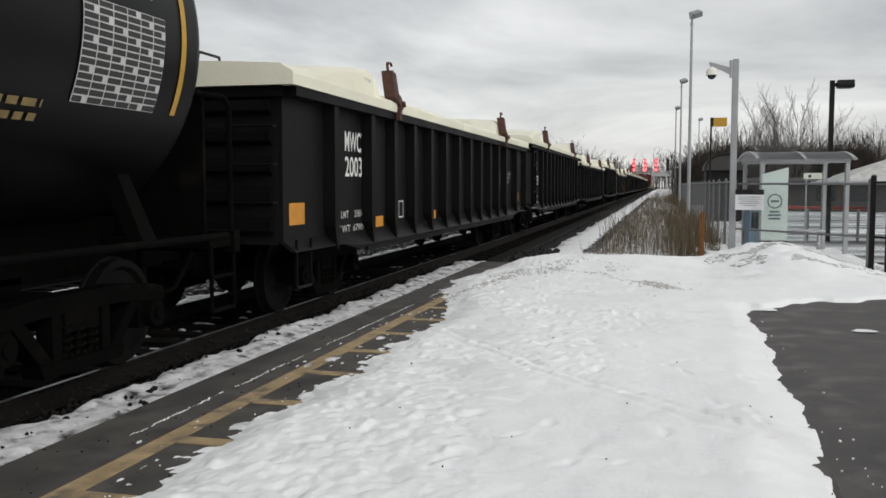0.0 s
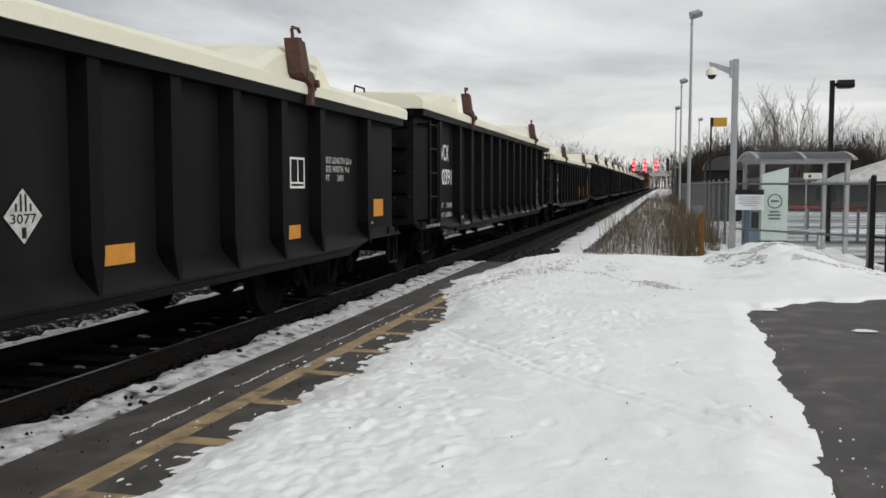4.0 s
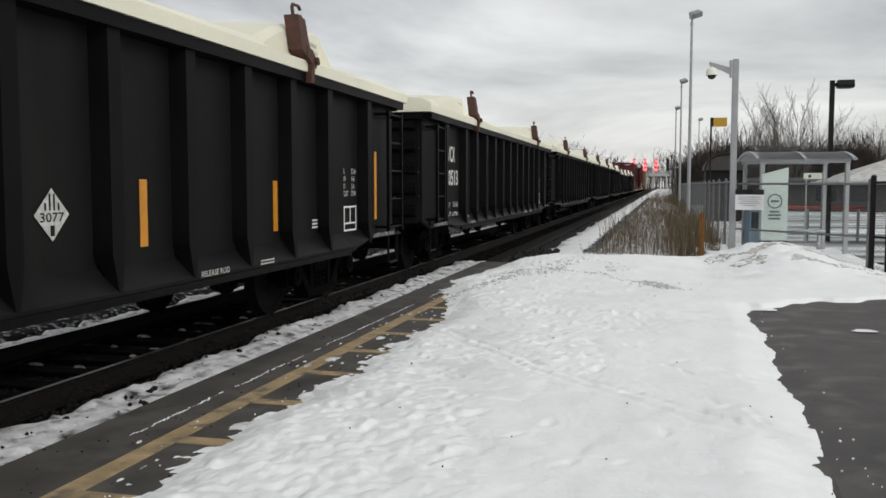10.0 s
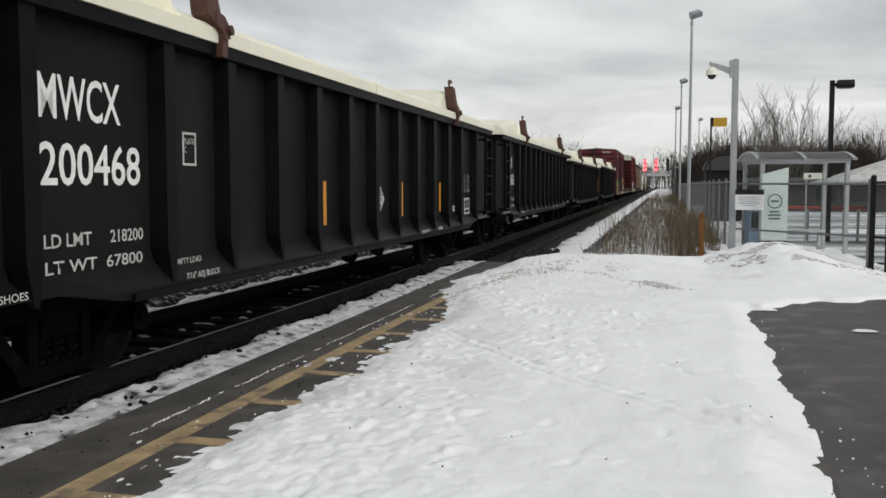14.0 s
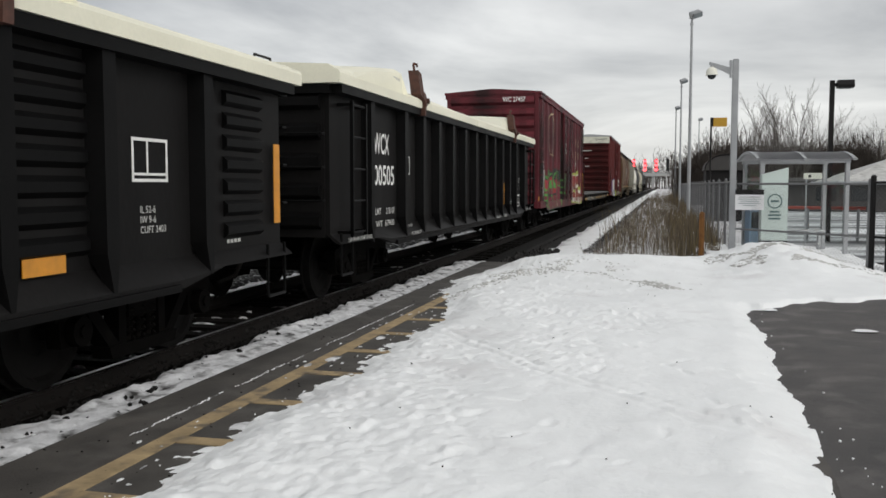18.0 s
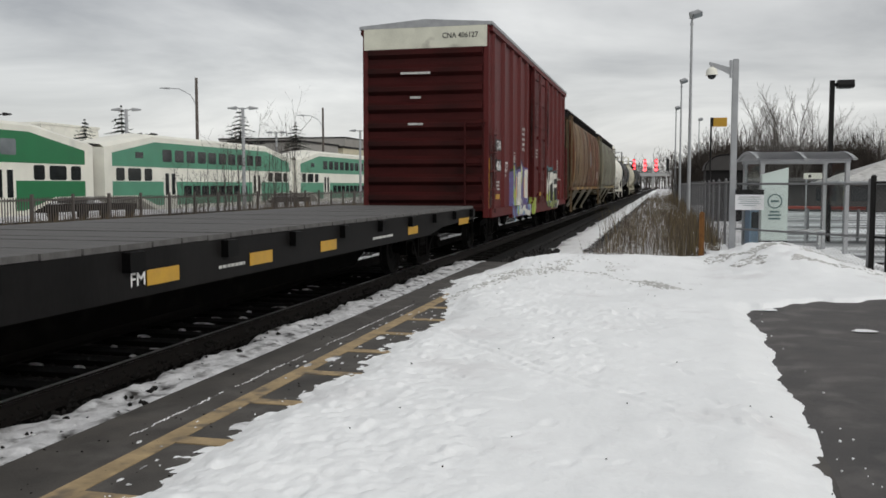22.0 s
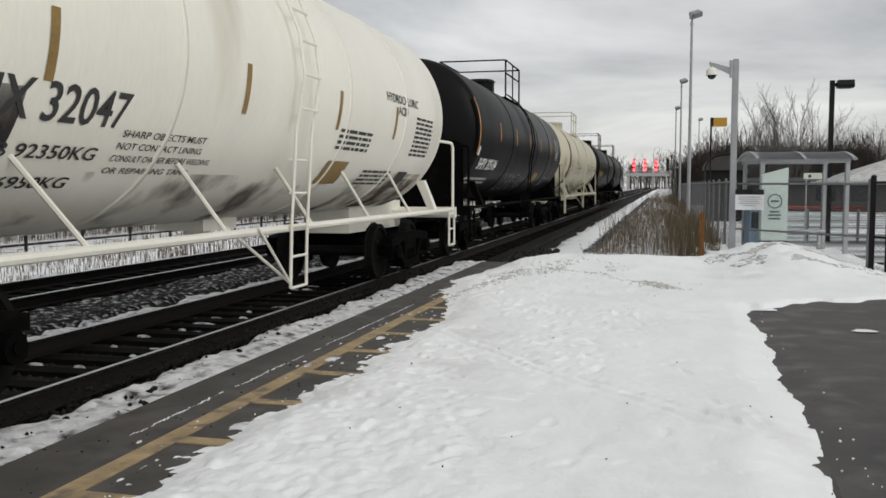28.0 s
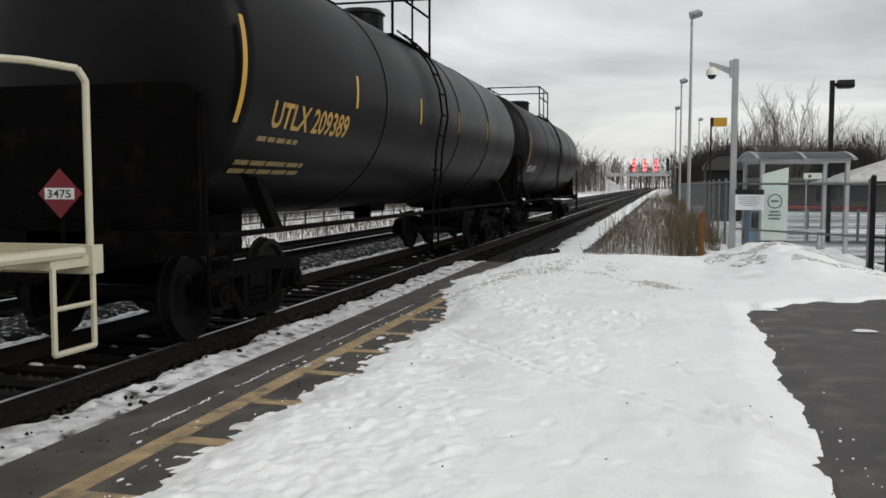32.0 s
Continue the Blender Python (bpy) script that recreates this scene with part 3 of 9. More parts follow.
    if style == "bars":
        if marks == "RGCX":
            lettering(car, "IL 52-6\nIW 9-6\nCUFT 2781", (xs, 15.0, 1.67), 0.04, 0.29, DIM_WHITE, 0.008)
            lettering(car, "LIFT/JACK\n   HERE", (xs, 14.86, 0.93), 0.042, 0.28, DIM_WHITE, 0.008)
            ladder("side_ladder", car, pose(sheet, 15.72, 0), 0.48, 0.98, 2.62, 5, 0.1, BLACK_POST)
        else:
            up = 0.28 if number == "200222" else 0.0
            for y, words in () if up else ((14.20, "IL\nIW\nIH\nCUFT"), (14.48, "52-6\n9-8\n5-6\n2791")):
                lettering(car, words, (xs, y, 1.68), 0.066, 0.17, DIM_WHITE, 0.009)
            bm = bmesh.new()
            frame_mark(bm, xs, 14.20, 14.66, 0.95 + up, 1.27 + up, 0.022)
            plate(bm, xs, 14.42, 14.44, 1.06 + up, 1.248 + up)
            plate(bm, xs, 14.222, 14.638, 1.04 + up, 1.06 + up)
            part("data_frame", bm, WHITE_PAINT, car)
        for k, y in enumerate((1.92, 4.2, 10.204, 12.308, L - 1.51) if number == "200222" else (3.62, 6.7, 9.98, 12.5, 16.22) if marks == "RGCX" else (4.12, 6.45, 9.68, 12.1, 15.42)):
            bm = bmesh.new()
            on_post = number == "200222" and k > 1
            plate(bm, sheet + 0.142 if on_post else xs, y, y + 0.1, 0.96 if on_post else 1.06, (1.46 if on_post else 1.58) + (0.42 if k == 4 else 0), 0.006)
            part("reflector", bm, ORANGE, car, "amber upright reflector")
        lettering(car, "RELEASE ROD", (foot + 0.032, 10.3, 0.765), 0.05, 0.5, DIM_WHITE, 0.008)
        text_bars(car, foot, 11.5, 0.765, 0.3, 0.06, 2, seed=33)
        text_bars(car, xs, 13.15, 1.04, 0.26, 0.12, 3, WHITE_PAINT, seed=31)
        lettering(car, "2 INCH HF COMP SHOES", (foot + 0.004, L - 1.35, 0.835), 0.05, 0.95, DIM_WHITE, 0.008)
        lettering(car, "2 INCH HF COMP SHOES", (foot + 0.004, 0.25, 0.835), 0.05, 0.95, DIM_WHITE, 0.008)
        if marks == "MWCX":
            lettering(car, "EMPTY LOAD", (foot - 0.085, 3.05, 0.885), 0.05, 0.42, DIM_WHITE, 0.008)
            lettering(car, "7/16\" ADJ BLOCK", (foot + 0.034, 3.02, 0.775), 0.05, 0.56, DIM_WHITE, 0.008)
        text_bars(car, xs, L - 1.42, 1.08, 0.26, 0.10, 2, seed=3)
        cy = 3.29 if marks == "MWCX" else 3.62
        bm = bmesh.new()
        frame_mark(bm, xs, cy, cy + 0.22, top - 1.04, top - 0.76, 0.02)
        part("class_mark", bm, DIM_WHITE, car)
        lettering(car, "PLATE\nC", (xs, cy + 0.03, top - 0.86), 0.05, 0.16, DIM_WHITE, 0.006)
    else:
        if ribbed:
            f0, f1, g0, g1 = 14.2, 14.7, 1.56, 1.90
            lettering(car, "IL 52-6\nIW 9-6\nCUFT 2403", (xs, 14.3, 1.32), 0.055, 0.36, DIM_WHITE, 0.008)
        else:
            f0, f1, g0, g1 = 12.55, 12.95, 1.50, 1.84
            lettering(car, "INSIDE LENGTH 52-6\nINSIDE WIDTH  9-6\nCUFT        2403", (xs, 13.45, 1.80), 0.075, 1.05, DIM_WHITE, 0.01)
        bm = bmesh.new()
        frame_mark(bm, xs, f0, f1, g0, g1, 0.025)
        plate(bm, xs, f0 + 0.2, f0 + 0.22, g0 + 0.06, g1 - 0.02)
        plate(bm, xs, f0 + 0.02, f1 - 0.02, g0 + 0.05, g0 + 0.07)
        part("data_frame", bm, WHITE_PAINT, car)
        for y in ((3.65, 6.9, 9.9, 12.95) if ribbed else (0.16, 3.05, 6.1, 9.18, 12.38, 15.4)):
            bm = bmesh.new()
            if y in (0.16, 15.4):
                plate(bm, xs, y, y + 0.42, 1.10, 1.34, 0.006)
            else:
                plate(bm, xs + (0.02 if ribbed else 0.004), y, y + 0.42, 0.95, 1.10, 0.006)
            part("reflector", bm, ORANGE, car, "amber block reflector")
        bm = bmesh.new()
        frame_mark(bm, xs + 0.004, 4.72 if ribbed else 4.25, 4.97 if ribbed else 4.5, 0.98 + 0.06, 1.30, 0.022)
        part("class_mark", bm, DIM_WHITE, car)
        text_bars(car, xs, L - 1.2, 1.0, 0.3, 0.06, 1, seed=5)
    if number == "200222":
        ladder("side_ladder", car, pose(sheet, L - 0.72, 0), 0.5, 0.98, top - 0.16, 5, 0.1, BLACK_POST)
        running_gear(car, L)
        return car
    bm = bmesh.new()
    c, r = (9.3 if ribbed else 8.4 if low else 9.55 if marks == "RGCX" else 8.66, 1.66 if marks == "RGCX" else 1.34), 0.175
    v = [bm.verts.new((xs + 0.006, c[0] + a * r, c[1] + b * r)) for a, b in ((0, -1), (1, 0), (0, 1), (-1, 0))]
    bm.faces.new(v)
    placard = part("placard", bm, DIM_WHITE, car, "white diamond placard with black stripes")
    bm = bmesh.new()
    for k in range(-3, 4):
        if k % 2:
            plate(bm, xs + 0.007, c[0] + k * 0.022 - 0.008, c[0] + k * 0.022 + 0.008, c[1] + 0.03, c[1] + 0.17 - abs(k) * 0.03, 0.002)
    plate(bm, xs + 0.007, c[0] - 0.02, c[0] + 0.02, c[1] - 0.14, c[1] - 0.07, 0.002)
    part("stripes", bm, DARK_POLE, placard)
    lettering(placard, "3077", (xs + 0.008, c[0] - 0.12, c[1] - 0.045), 0.06, 0.24, DARK_POLE)
    if ribbed:
        bm = bmesh.new()
        plate(bm, xs + 0.05, 16.62, 16.76, 1.15, 1.95, 0.006)
        part("reflector", bm, ORANGE, car, "amber upright reflector")
    running_gear(car, L)
    return car


def bm_mesh(name, bm):
    me = bpy.data.meshes.new(name)
    bm.to_mesh(me)
    bm.free()
    return me


# ---- box cars ----
def boxcar(start, L, eave, paint, end_paint, label, band=None):
    car = new_car("box_car", start, label, "rail car")
    W, z0 = 1.46, 0.80
    bm = bmesh.new()
    for s in (-1, 1):
        box(bm, min(s * W, s * (W - 0.08)), max(s * W, s * (W - 0.08)), 0.05, L - 0.05, z0 + 0.02, eave - 0.02)
        part("side_wall", bm, paint, car)
        bm = bmesh.new()
    box(bm, -W + 0.08, W - 0.08, 0.05, L - 0.05, z0 + 0.15, z0 + 0.3)
    part("floor", bm, paint, car)
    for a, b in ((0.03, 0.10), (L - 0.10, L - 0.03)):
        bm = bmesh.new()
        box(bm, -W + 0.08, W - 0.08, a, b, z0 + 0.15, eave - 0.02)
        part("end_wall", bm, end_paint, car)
    bm = bmesh.new()
    peak = eave + 0.14
    prism_y(bm, [(W + 0.1, eave - 0.04), (W + 0.1, eave + 0.03), (0, peak), (-W - 0.1, eave + 0.03), (-W - 0.1, eave - 0.04)], 0, L)
    part("roof", fixed(bm), GALV if band else paint, car)
    # end corrugations, closer towards the floor
    rme = bmesh.new()
    prism_x(rme, [(0, -0.13), (-0.11, -0.05), (-0.11, 0.05), (0, 0.13)], -W + 0.12, W - 0.12)
    rm = bm_mesh("end_rib", fixed(rme))
    n = 9
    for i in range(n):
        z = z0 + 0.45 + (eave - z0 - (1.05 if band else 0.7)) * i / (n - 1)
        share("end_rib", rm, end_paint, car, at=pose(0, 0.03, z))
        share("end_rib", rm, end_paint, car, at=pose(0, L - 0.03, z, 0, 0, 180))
    for y in (0, L):
        for s in (-1, 1):
            bm = bmesh.new()
            box(bm, min(s * (W - 0.1), s * (W + 0.02)), max(s * (W - 0.1), s * (W + 0.02)), y - 0.06 if y else 0.0, y if y else 0.06, z0, eave - 0.045)
            part("corner_post", bm, paint, car)
    if band:
        for y, t in ((0.0, -0.035), (L, 0.035)):
            bm = bmesh.new()
            box(bm, -W + 0.02, W - 0.02, min(y, y + t), max(y, y + t), eave - 0.52, eave - 0.05)
            part("excess_height_band", bm, band, car, "cream painted band")
    # side posts and door
    pm = bmesh.new()
    prism_z(pm, [(W, -0.10), (W + 0.075, -0.055), (W + 0.075, 0.055), (W, 0.10)], z0 + 0.1, eave - 0.06)
    pm = bm_mesh("side_post", fixed(pm))
    mid = L / 2
    for y in (0.5, 1.84, 3.1, 4.35, 5.6, L - 5.6, L - 4.35, L - 3.1, L - 1.84, L - 0.5):
        share("side_post", pm, paint, car, at=pose(0, y, 0))
        share("side_post", pm, paint, car, at=pose(0, y, 0, 0, 0, 180))
    for s in (-1, 1):
        a, b = sorted((s * (W + 0.001), s * (W + 0.09)))
        bm = bmesh.new()
        box(bm, a, b, 0.07, L - 0.07, z0, z0 + 0.20)
        part("side_sill", bm, paint, car)
        bm = bmesh.new()
        box(bm, a, b, 0.07, L - 0.07, eave - 0.16, eave - 0.05)
        part("top_chord", bm, paint, car)
        bm = bmesh.new()
        box(bm, a, b, 2.9, L - 2.9, z0 - 0.10, z0 - 0.002)
        part("centre_sill", bm, paint, car)
    bm = bmesh.new()
    box(bm, W + 0.02, W + 0.10, mid - 1.45, mid + 1.45, z0 + 0.28, eave - 0.22)
    door = part("door", fixed(bm), paint, car, "sliding plug door")
    for k in range(6):
        z = z0 + 0.42 + (eave - z0 - 0.9) * k / 5
        for a in (mid - 1.36, mid + 0.07):
            bm = bmesh.new()
            box(bm, W + 0.10, W + 0.135, a, a + 1.29, z, z + 0.10)
            part("door_rail", bm, paint, door)
    for y in (mid - 1.48, mid - 0.06, mid + 1.36):
        bm = bmesh.new()
        box(bm, W + 0.10, W + 0.15, y, y + 0.12, z0 + 0.28, eave - 0.22)
        part("door_stile", bm, paint, door)
    for y in (mid - 0.75, mid + 0.75):
        bm = bmesh.new()
        rod(bm, (W + 0.19, y, z0 + 0.2), (W + 0.19, y, eave - 0.3), 0.022, 8)
        for z in (1.2, 2.0, 2.9):
            box(bm, W + 0.12, W + 0.2, y - 0.05, y + 0.05, z, z + 0.1)
        part("lock_rod", bm, paint, door)
    bm = bmesh.new()
    rod(bm, (W + 0.22, mid - 0.75, 1.75), (W + 0.22, mid + 0.2, 1.62), 0.02, 6)
    part("door_handle", bm, paint, door)
    for z in (z0 + 0.205, eave - 0.22):
        bm = bmesh.new()
        box(bm, W + 0.09, W + 0.125 if z < 2 else W + 0.16, mid - 1.6, mid + 1.7, z, z + 0.05)
        part("door_track", bm, paint, car)
    half = 1.0 + (eave - 1.3) * 0.5
    for k in range(5):
        z = 1.02 + 0.42 * k
        bm = bmesh.new()
        pipe(bm, [(W, 0.10, z - 0.03), (W + 0.11, 0.12, z), (W + 0.11, 0.60, z), (W, 0.62, z - 0.03)], 0.015, 6)
        part("grab_iron", bm, paint, car)
    ladder("side_ladder", car, pose(W, L - 0.46, 0), 0.42, 1.0, half, 5, 0.12, paint)
    ladder("end_ladder", car, pose(W - 0.5, L, 0, 0, 0, 90), 0.42, 1.05, half, 5, 0.12, end_paint)
    ladder("end_ladder", car, pose(W - 0.5, 0, 0, 0, 0, -90), 0.42, 1.05, half, 5, 0.12, end_paint)
    steps(car, L, W, z0, UNDER)
    bm = bmesh.new()
    box(bm, -0.25, 0.25, 0.2, L - 0.2, 0.66, 0.98)
    for k in range(8):
        y = 1 + (L - 2) * k / 7
        box(bm, -W, W, y - 0.06, y + 0.06, 0.78, 0.96)
    part("underframe", bm, UNDER, car)
    running_gear(car, L)
    return car


def prism_z(bm, outline, z0, z1):
    sweep(bm, [[(x, y, z0) for x, y in outline], [(x, y, z1) for x, y in outline]])


# ---- flat car ----
def flatcar(start, L):
    car = new_car("flat_car", start, "empty black flat car with weathered plank deck", "rail car")
    W, dz = 1.52, 1.10
    bm = bmesh.new()
    for s in (-1, 1):
        out = [(0.05, dz - 0.04), (L - 0.05, dz - 0.04), (L - 0.05, 0.84), (L - 2.6, 0.80), (L - 3.6, 0.70), (3.6, 0.70), (2.6, 0.80), (0.05, 0.84)]
        prism_x(bm, out, s * W if s < 0 else W - 0.08, s * (W - 0.08) if s < 0 else W)
    for y in (0, L):
        box(bm, -W, W, y if not y else y - 0.1, y + 0.1 if not y else y, 0.78, dz - 0.04)
    part("side_frame", fixed(bm), BLACK, car)
    # sill oversized to hide the snow beyond it from the camera
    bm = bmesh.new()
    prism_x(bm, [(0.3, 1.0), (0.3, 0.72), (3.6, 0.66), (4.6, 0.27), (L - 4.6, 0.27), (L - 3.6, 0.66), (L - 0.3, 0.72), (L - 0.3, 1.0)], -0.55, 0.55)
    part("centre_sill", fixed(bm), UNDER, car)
    bm = bmesh.new()
    for k in range(12):
        y = 1 + (L - 2) * k / 11
        box(bm, -W + 0.08, W - 0.08, y - 0.06, y + 0.06, 0.80, dz - 0.05)
    part("underframe", bm, UNDER, car)
    bm = bmesh.new()
    box(bm, -W + 0.004, W - 0.004, 0.004, 0.40, dz - 0.038, dz + 0.006)
    pl = bm_mesh("deck_plank", bm)
    n = int(L / 0.42)
    for i in range(n):
        share("deck_plank", pl, DECK, car, at=pose(0, i * L / n, random.Random(i).uniform(-0.003, 0.003)))
    bm = bmesh.new()
    box(bm, W, W + 0.07, -0.10, 0.10, dz - 0.20, dz - 0.05)
    pocket = bm_mesh("stake_pocket", bm)
    for k in range(14):
        share("stake_pocket", pocket, BLACK_POST, car, at=pose(0, 0.3 + (L - 0.6) * k / 13, 0))
    x = W + 0.004
    for y, w in ((0.15, 0.95), (4.52, 0.42), (7.97, 0.46), (9.7, 0.5), (11.5, 0.5), (15.1, 0.55), (18.6, 0.9)):
        bm = bmesh.new()
        plate(bm, x, y, y + w, 0.775, 0.895, 0.005)
        part("reflector", bm, YELLOW, car, "yellow block reflector")
    lettering(car, "LM", (x, 2.74, 0.79), 0.17, 0.34)
    lettering(car, "IC", (x, 3.30, 0.79), 0.17, 0.23)
    lettering(car, "7039", (x, 3.86, 0.79), 0.17, 0.58)
    text_bars(car, x, 1.2, 0.80, 0.5, 0.1, 2, seed=11)
    text_bars(car, x, 1.8, 0.77, 0.16, 0.2, 5, seed=15)
    text_bars(car, x, 2.05, 0.77, 0.45, 0.18, 4, seed=12)
    text_bars(car, x, 5.1, 0.79, 0.9, 0.15, 2, seed=13)
    lettering(car, "FM", (x, 7.76, 0.79), 0.1, 0.19)
    text_bars(car, x, 9.1, 0.80, 0.5, 0.05, 1, seed=16)
    text_bars(car, x, 13.4, 0.80, 0.9, 0.06, 1, seed=14)
    me = text_mesh("7039", 0.13, 0.42, 0.012)
    share("lettering", me, WHITE_PAINT, car, at=Matrix(((1, 0, 0, 0.75), (0, 0, -1, -0.006), (0, 1, 0, 0.86), (0, 0, 0, 1))))
    bm = bmesh.new()
    box(bm, W - 0.75, W - 0.1, -0.008, 0, 1.0, 1.045)
    part("reflector", bm, YELLOW, car)
    steps(car, L, W, 0.84, UNDER)
    running_gear(car, L, 2.4)
    return car


# ---- covered hoppers ----
PATCH_GREY = mat("blue_grey_patch_paint", (0.15, 0.155, 0.155), 0.6, var=0.35, scale=4, bump=0.0)

def hopper(start, L, paint, label, marks, number):
    car = new_car("hopper_car", start, label, "rail car")
    half = [(1.50, 1.46), (1.56, 1.7), (1.61, 2.1), (1.63, 2.5), (1.63, 3.0), (1.60, 3.5), (1.54, 3.95), (1.44, 4.25), (1.25, 4.45), (0.7, 4.56), (0.0, 4.60)]
    ring = half + [(-x, z) for x, z in half[-2::-1]]
    y0, y1 = 1.0, L - 1.0
    bm = bmesh.new()
    rings = []
    for y, k in ((y0, 0.94), (y0 + 0.03, 0.985), (y0 + 0.12, 1.0), (y0 + 1.2, 1.0), (L / 2, 1.0), (y1 - 1.2, 1.0), (y1 - 0.12, 1.0), (y1 - 0.03, 0.985), (y1, 0.94)):
        bow = lambda z: (0.42 * ((z - 2.95) / 1.55) ** 2 - 0.30) * (1 if y < L / 2 - 1 else -1 if y > L / 2 + 1 else 0)
        rings.append([(x * k, y + bow(z), z) for x, z in ring])
    sweep(bm, rings)
    part("body", fixed(bm), paint, car, smooth=True)
    # rust and rain streaks running down the lit side
    layers = ((RUST_STREAKS, 5.6, L - 1.6, 0.004), (DARK_STREAKS, 1.6, L - 1.6, 0.0065), (PALE_STREAKS, 1.6, L - 1.6, 0.009)) if paint is HOP_TAN else ((DARK_STREAKS, 1.6, L - 1.6, 0.004), (PALE_STREAKS, 1.6, L - 1.6, 0.0065))
    for streaks, a, b, lift in layers:
        bm = bmesh.new()
        rows = [(bm.verts.new((x + lift, a, z)), bm.verts.new((x + lift, b, z))) for x, z in half[:8]]
        for p, q in zip(rows, rows[1:]):
            bm.faces.new((p[0], p[1], q[1], q[0]))
        part("streak_layer", bm, streaks, car, smooth=True)
    for s in (-1, 1):
        bm = bmesh.new()
        prism_y(bm, [(s * 1.42, 1.32), (s * 1.57, 1.32), (s * 1.57, 1.455), (s * 1.42, 1.455)], 0.25, L - 0.25)
        part("side_sill", fixed(bm), paint, car)
    # end slope sheets and end frames
    bm = bmesh.new()
    for y, s in ((0, 1), (L, -1)):
        quad_box(bm, [(-1.3, y + s * 2.6, 1.2), (1.3, y + s * 2.6, 1.2), (1.3, y + s * 2.7, 1.2), (-1.3, y + s * 2.7, 1.2),
                      (-1.3, y + s * 0.95, 2.6), (1.3, y + s * 0.95, 2.6), (1.3, y + s * 1.05, 2.6), (-1.3, y + s * 1.05, 2.6)])
        box(bm, -1.42, 1.42, min(y + s * 0.25, y + s * 2.4), max(y + s * 0.25, y + s * 2.4), 1.05, 1.13)
        box(bm, -1.45, 1.45, min(y + s * 0.2, y + s * 0.35), max(y + s * 0.2, y + s * 0.35), 0.95, 1.32)
        for x in (-1.42, 1.34):
            box(bm, x, x + 0.1, min(y + s * 0.24, y + s * 0.34), max(y + s * 0.24, y + s * 0.34), 1.2, 4.38)
        box(bm, -1.42, 1.42, min(y + s * 0.24, y + s * 1.05), max(y + s * 0.24, y + s * 1.05), 4.32, 4.39)
        for x in (-0.75, 0.65):
            box(bm, x, x + 0.1, min(y + s * 0.8, y + s * 0.9), max(y + s * 0.8, y + s * 0.9), 1.13, 4.3)
    part("end_frame", fixed(bm), HOP_END, car)
    for y, s in ((y0, -1), (y1, 1)):
        bm = bmesh.new()
        sweep(bm, [[(x * 0.91, yy, 1.5 + (z - 1.46) * 0.97) for x, z in ring] for yy in (y + s * 0.004, y + s * 0.016)])
        part("end_sheet", fixed(bm), HOP_END, car)
    bm = bmesh.new()
    for (xa, za), (xb, zb) in zip(half[1:4], half[2:5]):
        bm.faces.new([bm.verts.new(p) for p in ((xa + 0.006, 1.14, za), (xa + 0.006, 1.22, za), (xb + 0.006, 1.22, zb), (xb + 0.006, 1.14, zb))])
    part("reflector", bm, YELLOW, car, "yellow strip along the end rim")
    # discharge pockets: funnels with pale side sheets, end slopes painted near-black as shade
    for k in range(3):
        c = L / 2 - 1.1 + 4.1 * (k - 1)
        t, u = 1.12, 0.48
        bm = bmesh.new()
        sweep(bm, [[(-1.47, c - t, 1.33), (1.47, c - t, 1.33), (1.47, c + t, 1.33), (-1.47, c + t, 1.33)],
                   [(-0.95, c - u, 0.42), (0.95, c - u, 0.42), (0.95, c + u, 0.42), (-0.95, c + u, 0.42)],
                   [(-0.93, c - u + 0.03, 0.30), (0.93, c - u + 0.03, 0.30), (0.93, c + u - 0.03, 0.30), (-0.93, c + u - 0.03, 0.30)]])
        pocket = part("discharge_pocket", fixed(bm), UNDER, car)
        for s in (-1, 1):
            bm = bmesh.new()
            quad_box(bm, [(s * 0.955, c - u - 0.03, 0.42), (s * 0.98, c - u - 0.03, 0.42), (s * 0.98, c + u + 0.03, 0.42), (s * 0.955, c + u + 0.03, 0.42),
                          (s * 1.475, c - t, 1.32), (s * 1.50, c - t, 1.32), (s * 1.50, c + t, 1.32), (s * 1.475, c + t, 1.32)])
            part("pocket_side", fixed(bm), HOP_PALE, pocket)
            bm = bmesh.new()
            box(bm, min(s * 0.94, s * 1.0), max(s * 0.94, s * 1.0), c - u - 0.02, c + u + 0.02, 0.30, 0.43)
            part("gate_rail", bm, HOP_PALE, pocket)
        bm = bmesh.new()
        q = lambda y, z: (0.984 + (z - 0.42) * 0.5778, y, z)
        bm.faces.new([bm.verts.new(q(c + dy, z)) for dy, z in ((-0.36, 0.62), (-0.05, 0.72), (0.22, 0.92), (0.05, 0.93), (-0.22, 0.80))])
        part("grime_patch", bm, UNDER, pocket)
    bm = bmesh.new()
    rod(bm, (1.53, 2.6, 1.22), (1.53, L - 2.6, 1.22), 0.018, 6)
    part("train_line_pipe", bm, HOP_PALE, car)
    # roof walk with railing, hatches
    bm = bmesh.new()
    for x in (-1.36, 0.94):
        box(bm, x, x + 0.42, 0.3, L - 0.3, 4.66, 4.72)
        for k in range(14):
            yy = 0.5 + (L - 1.0) * k / 13
            box(bm, x + 0.02, x + 0.40, yy - 0.03, yy + 0.03, 4.30, 4.66)
    part("running_board", bm, DARK_POLE, car)
    for k in range(10):
        yy = 1.6 + (L - 3.2) * k / 9
        bm = bmesh.new()
        rod(bm, (0, yy, 4.58), (0, yy, 4.68), 0.26, 12)
        rod(bm, (0, yy, 4.68), (0, yy, 4.71), 0.26, 12, 0.2)
        part("roof_hatch", bm, paint, car)
